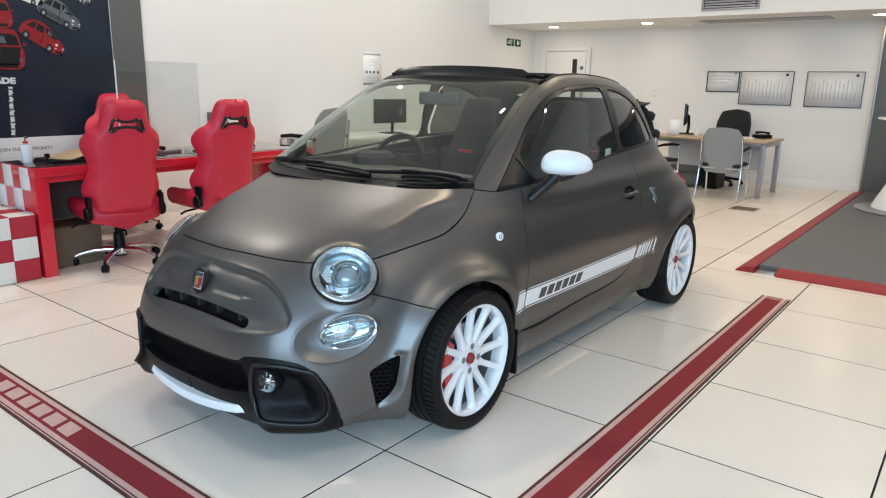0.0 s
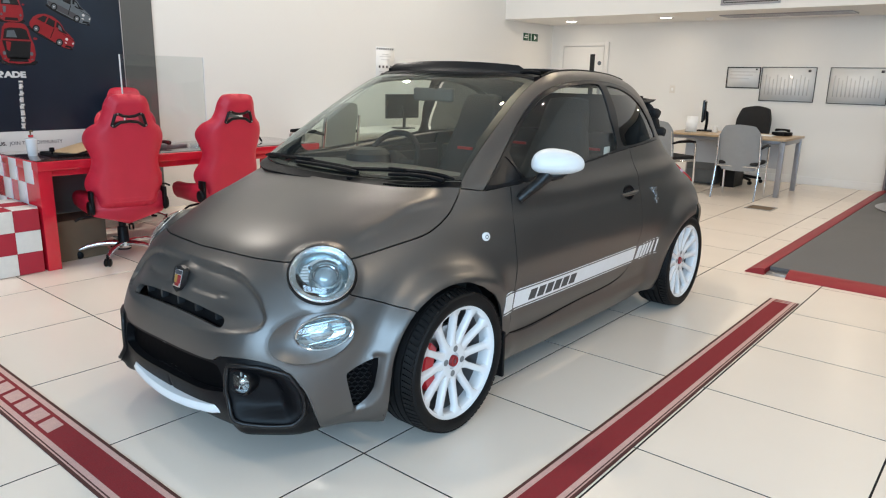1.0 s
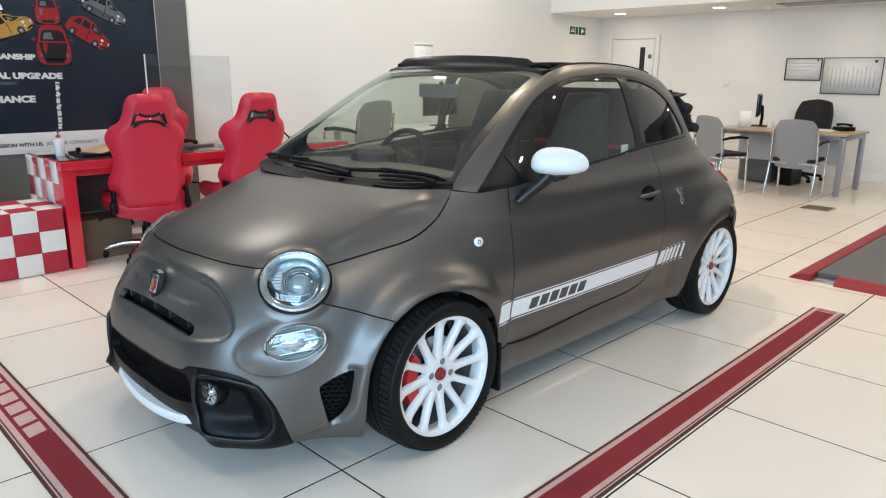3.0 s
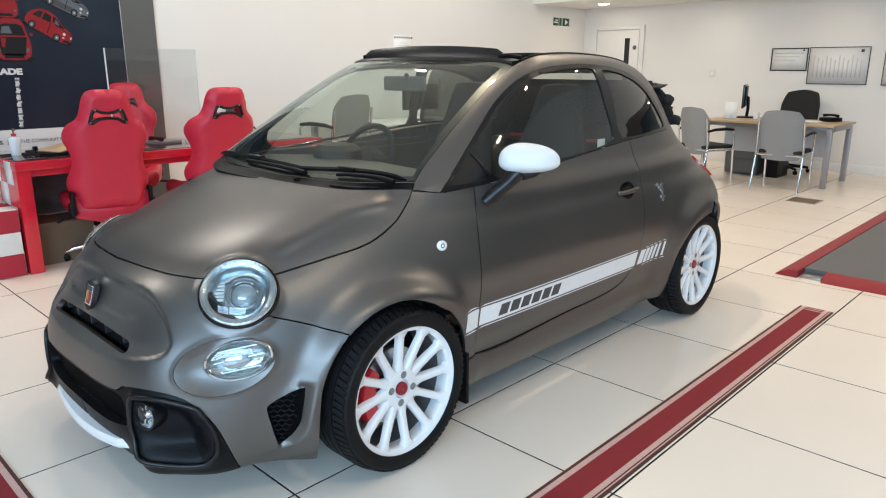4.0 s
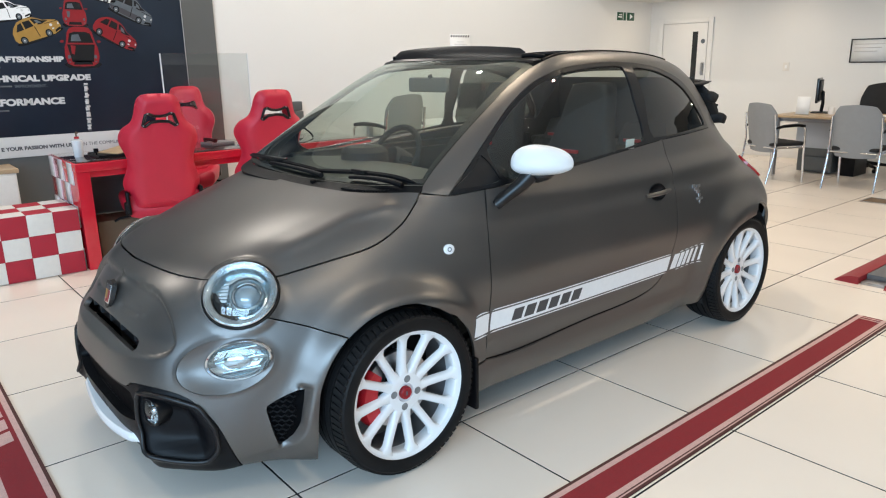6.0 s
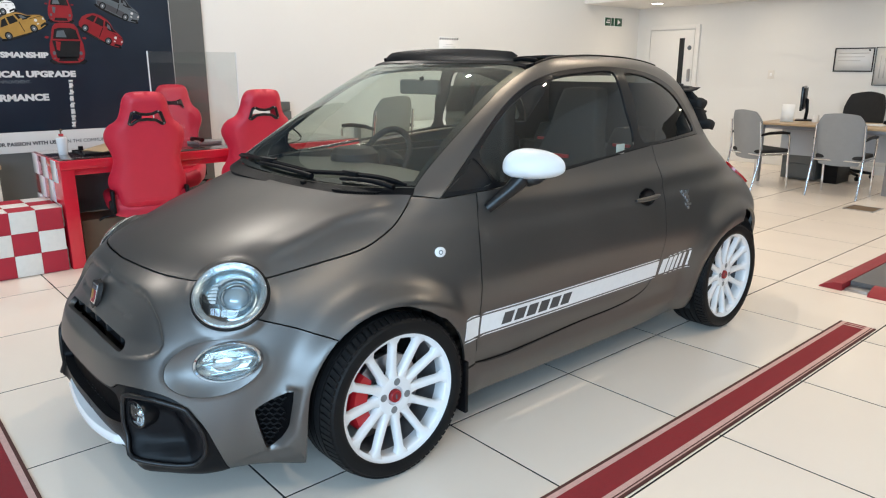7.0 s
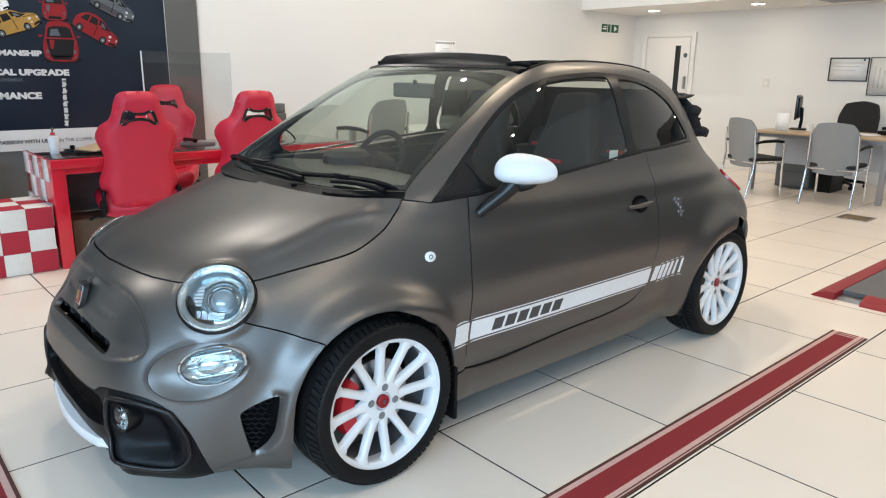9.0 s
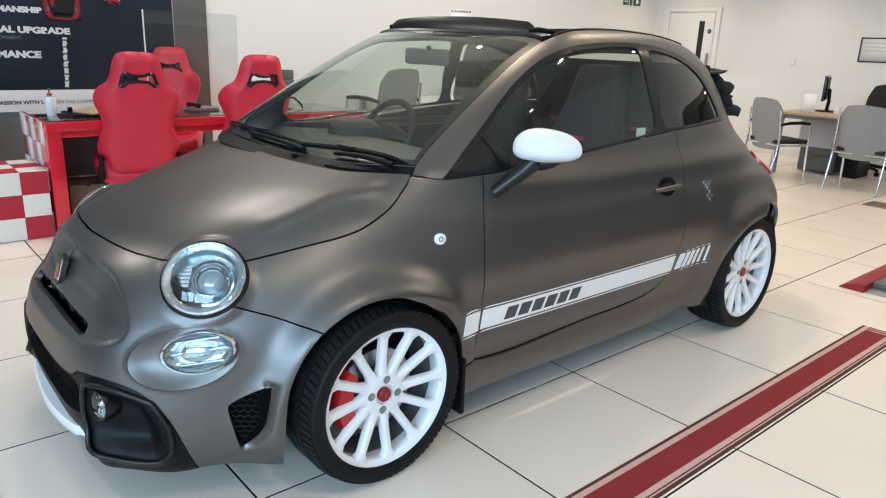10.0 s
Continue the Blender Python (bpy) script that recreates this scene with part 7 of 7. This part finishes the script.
pc = thing("computer_case", (-0.80, 8.15, 0), label="black computer case on the floor under the desk", category="computer")
part("case", box((-0.09, -0.2, 0.0), (0.09, 0.2, 0.40), 0.006), BLACK, pc)


def visitor_chair():
    """A stacking chair with a mesh shell and chrome legs; it faces +y."""
    c = thing("visitor_chair", label="grey mesh visitor chair with chrome legs and armrests", category="chair", group="visitor chairs at the office desk")
    loop = ring([(-0.200, 0.36, 0), (-0.240, 0.60, 0), (-0.240, 0.80, 0), (-0.175, 0.905, 0), (0.0, 0.925, 0), (0.175, 0.905, 0), (0.240, 0.80, 0), (0.240, 0.60, 0), (0.200, 0.36, 0)], 5)
    loop = [(p.x, p.y) for p in loop]
    part("backrest", harden(plate(loop, [], lambda u, v: Vector((u, -0.205 - 0.16 * (v - 0.46) + 0.9 * u * u, v)), lambda u, v: Vector((u, -0.221 - 0.16 * (v - 0.46) + 0.9 * u * u, v)), 0.04), 60), GREY_MESH, c, "grey mesh backrest")
    part("seat", box((-0.235, -0.20, 0.425), (0.235, 0.24, 0.470), 0.02, None, 3), DARK_CLOTH, c, "dark grey upholstered seat")
    for s in (-1, 1):
        part("leg", tube([(s * 0.255, 0.22, 0.0), (s * 0.258, 0.20, 0.30), (s * 0.262, 0.185, 0.62), (s * 0.264, 0.14, 0.66)], 0.012, 10), CHROME, c)
        part("leg", tube([(s * 0.262, -0.30, 0.0), (s * 0.258, -0.22, 0.32), (s * 0.254, -0.205, 0.50), (s * 0.245, -0.24, 0.80)], 0.012, 10), CHROME, c)
        part("armrest", tube([(s * 0.264, 0.17, 0.655), (s * 0.268, 0.05, 0.668), (s * 0.266, -0.12, 0.662), (s * 0.255, -0.225, 0.64)], [0.016, 0.019, 0.018, 0.013], 8), BLACK, c, "black armrest")
        part("side_rail", tube([(s * 0.256, 0.21, 0.41), (s * 0.250, -0.21, 0.41)], 0.011, 8), CHROME, c)
    part("cross_rail", tube([(-0.255, -0.20, 0.41), (0.255, -0.20, 0.41)], 0.010, 8), CHROME, c)
    return c


vc = visitor_chair()
vc.matrix_world = pose(-0.40, 7.18, 0, 0, 0, 3)
copy_thing(vc, pose(-1.31, 7.08, 0, 0, 0, -24))

swivel = thing("office_chair", (-0.85, 8.62, 0), 172, label="black upholstered swivel office chair behind the desk", category="chair")
loop = [(p.x, p.y) for p in ring([(-0.19, 0.56, 0), (-0.245, 0.70, 0), (-0.245, 0.90, 0), (-0.19, 1.06, 0), (0.0, 1.10, 0), (0.19, 1.06, 0), (0.245, 0.90, 0), (0.245, 0.70, 0), (0.19, 0.56, 0)], 5)]
part("backrest", harden(plate(loop, [], lambda u, v: Vector((u, -0.22 - 0.12 * (v - 0.56) + 0.8 * u * u, v)), lambda u, v: Vector((u, -0.29 - 0.12 * (v - 0.56) + 0.8 * u * u, v)), 0.04), 50), DARK_CLOTH, swivel)
part("seat", box((-0.25, -0.24, 0.44), (0.25, 0.25, 0.53), 0.04, None, 4), DARK_CLOTH, swivel)
part("gas_column", lathe([(0.0, 0.44), (0.03, 0.44), (0.03, 0.12), (0.05, 0.11), (0.05, 0.07), (0.0, 0.07)], 20), BLACK, swivel)
for s in (-1, 1):
    part("armrest", tube([(s * 0.24, 0.0, 0.47), (s * 0.31, 0.0, 0.52), (s * 0.31, -0.02, 0.66), (s * 0.31, -0.13, 0.685), (s * 0.31, 0.13, 0.69)], [0.014, 0.016, 0.016, 0.020, 0.020], 8), BLACK, swivel)
for k in range(5):
    a = k * math.tau / 5
    d = Vector((math.cos(a), math.sin(a), 0))
    arm = part("base_arm", tube([d * 0.03 + Vector((0, 0, 0.10)), d * 0.30 + Vector((0, 0, 0.07))], [0.026, 0.018], 8), BLACK, swivel)
    part("caster", lathe([(0.0, 0.02), (0.026, 0.02), (0.028, 0.0), (0.026, -0.02), (0.0, -0.02)], 16, lamp_matrix(d * 0.30 + Vector((0, 0, 0.028)), (-d.y, d.x, 0))), BLACK, arm)

monitor = thing("computer_monitor", (-1.29, 8.10, 0.742), -72, label="black computer monitor on a stand, seen edge-on", category="monitor")
part("screen", box((-0.25, -0.012, 0.13), (0.25, 0.014, 0.43), 0.005), SCREEN, monitor)
part("shell", box((-0.23, 0.014, 0.15), (0.23, 0.032, 0.41), 0.008), BLACK, monitor)
part("neck", tube([(0, 0.05, 0.0), (0, 0.06, 0.12), (0, 0.05, 0.26), (0, 0.03, 0.27)], 0.020, 8), BLACK, monitor)
part("foot", box((-0.12, -0.06, 0.0), (0.12, 0.14, 0.014), 0.005), BLACK, monitor)
holder = thing("leaflet_stand", (-1.28, 7.66, 0.742), 6, label="white paper leaflet in a clear stand on the desk", category="leaflet")
part("leaflet", box((-0.075, -0.003, 0.01), (0.075, 0.003, 0.22), 0.0, Matrix.Rotation(radians(-9), 4, "X")), PAPER, holder)
part("foot", box((-0.078, -0.03, 0.0), (0.078, 0.05, 0.010), 0.003), LENS, holder)
mug = thing("mug", (-1.04, 7.92, 0.742), label="pale green mug on the office desk", category="mug")
part("cup", lathe([(0.0, 0.0), (0.034, 0.0), (0.038, 0.01), (0.038, 0.09), (0.034, 0.09), (0.033, 0.01), (0.0, 0.008)], 24), PAPER, mug)
sheets = thing("paper_pile", (-0.42, 7.95, 0.742), 12, label="loose white papers on the office desk", category="paper")
for k in range(5):
    part("sheet", box((-0.15, -0.105, 0.002 * k), (0.15, 0.105, 0.002 * k + 0.0016), 0.0, Matrix.Rotation(radians(7 * k - 14), 4, "Z")), PAPER, sheets)
deskphone = thing("telephone", (-0.22, 8.15, 0.742), -20, label="black desk telephone on the office desk", category="telephone")
part("base", box((-0.09, -0.10, 0.0), (0.09, 0.10, 0.05), 0.012), BLACK, deskphone)
part("handset", tube([(-0.10, 0.0, 0.07), (-0.03, 0.0, 0.08), (0.04, 0.0, 0.08), (0.10, 0.0, 0.07)], [0.020, 0.014, 0.014, 0.020], 8), BLACK, deskphone)

# second desk along the side wall, seen over and through the car
sdesk = thing("side_desk", label="white-topped desk against the side wall", category="desk")
part("tabletop", box((-4.48, 3.35, 0.715), (-3.70, 5.35, 0.742), 0.003), DOOR_PAINT, sdesk)
for x in (-4.44, -3.74):
    for y in (3.40, 5.30):
        part("leg", box((x - 0.03, y - 0.03, 0.0), (x + 0.03, y + 0.03, 0.715), 0.004), GREY_METAL, sdesk)
mon2 = thing("computer_monitor", (-4.00, 4.72, 0.742), 82, label="black computer monitor on the side desk, seen from behind", category="monitor")
part("screen", box((-0.27, 0.0, 0.13), (0.27, 0.022, 0.44), 0.006), SCREEN, mon2)
part("shell", box((-0.26, -0.022, 0.14), (0.26, 0.0, 0.43), 0.008), BLACK, mon2)
part("neck", tube([(0, -0.03, 0.0), (0, -0.04, 0.12), (0, -0.02, 0.28)], 0.020, 8), BLACK, mon2)
part("foot", box((-0.12, -0.12, 0.0), (0.12, 0.08, 0.014), 0.005), BLACK, mon2)
copy_thing(vc, pose(-3.85, 3.25, 0, 0, 0, 100) @ Matrix.Scale(1.2, 4))
holder = thing("brochure_holder", (LEFT_X, 2.42, 0.84), label="dark grey two-tier brochure holder on the white wall", category="holder")
for z in (0.0, 0.102):
    part("tray", box((0.0, -0.10, z), (0.11 - 0.2 * z, 0.10, z + 0.098), 0.006), GREY_PANEL, holder)

# white pedestal table on the ramp
table = thing("pedestal_table", (1.72, 7.45, 0.046), label="white cone-footed pedestal table on the grey platform", category="table")
part("base_plate", lathe([(0.0, 0.0), (0.62, 0.0), (0.63, 0.012), (0.60, 0.024), (0.0, 0.030)], 48), GREY_METAL, table)
part("cone", lathe([(0.46, 0.028), (0.44, 0.08), (0.34, 0.30), (0.24, 0.52), (0.15, 0.74), (0.10, 0.90), (0.12, 1.02), (0.0, 1.03)], 48), WHITE_GLOSS, table)
part("top", lathe([(0.0, 1.02), (0.48, 1.03), (0.52, 1.045), (0.52, 1.065), (0.48, 1.075), (0.0, 1.075)], 48), WHITE_GLOSS, table)

# ---- floor tiles, each its own piece over dark grout ----
floor = tagged(finish("floor", box((LEFT_X, FRONT_Y, -0.12), (RIGHT_X, BACK_Y, -0.006), 0.0), GROUT), "pale cream square floor tiles with dark joints", kind="structure")
WIDE, SIZE, JOINT = 0.7670, 0.7505, 0.0075
tile_me = None
x_first, y_first = 0.636, -0.392
for i in range(-7, 10):
    for j in range(-8, 13):
        x0, y0 = x_first + WIDE * i, y_first + SIZE * j
        lo = (max(x0 + JOINT / 2, LEFT_X), max(y0 + JOINT / 2, FRONT_Y))
        hi = (min(x0 + WIDE - JOINT / 2, RIGHT_X), min(y0 + SIZE - JOINT / 2, BACK_Y))
        if hi[0] - lo[0] < 0.02 or hi[1] - lo[1] < 0.02:
            continue
        whole = hi[0] - lo[0] > WIDE - JOINT - 1e-4 and hi[1] - lo[1] > SIZE - JOINT - 1e-4
        if whole and tile_me:
            tile = new("tile", tile_me)
        else:
            bm = bmesh.new()
            w, h = (hi[0] - lo[0]) / 2, (hi[1] - lo[1]) / 2
            add_box(bm, (-w, -h, -0.010), (w, h, 0.0), 0.0)
            bmesh.ops.bevel(bm, geom=[e for e in bm.edges if e.verts[0].co.z > -0.001 and e.verts[1].co.z > -0.001], offset=0.0008, segments=1, affect="EDGES")
            me = bpy.data.meshes.new("tile")
            bm.to_mesh(me)
            bm.free()
            me.materials.append(TILE)
            me.materials.append(GROUT)
            for f in me.polygons:
                f.material_index = 0 if f.normal.z > 0.3 else 1
            if whole:
                tile_me = me
            tile = new("tile", me)
        tile.location = ((lo[0] + hi[0]) / 2, (lo[1] + hi[1]) / 2, 0)
        tile.parent = floor
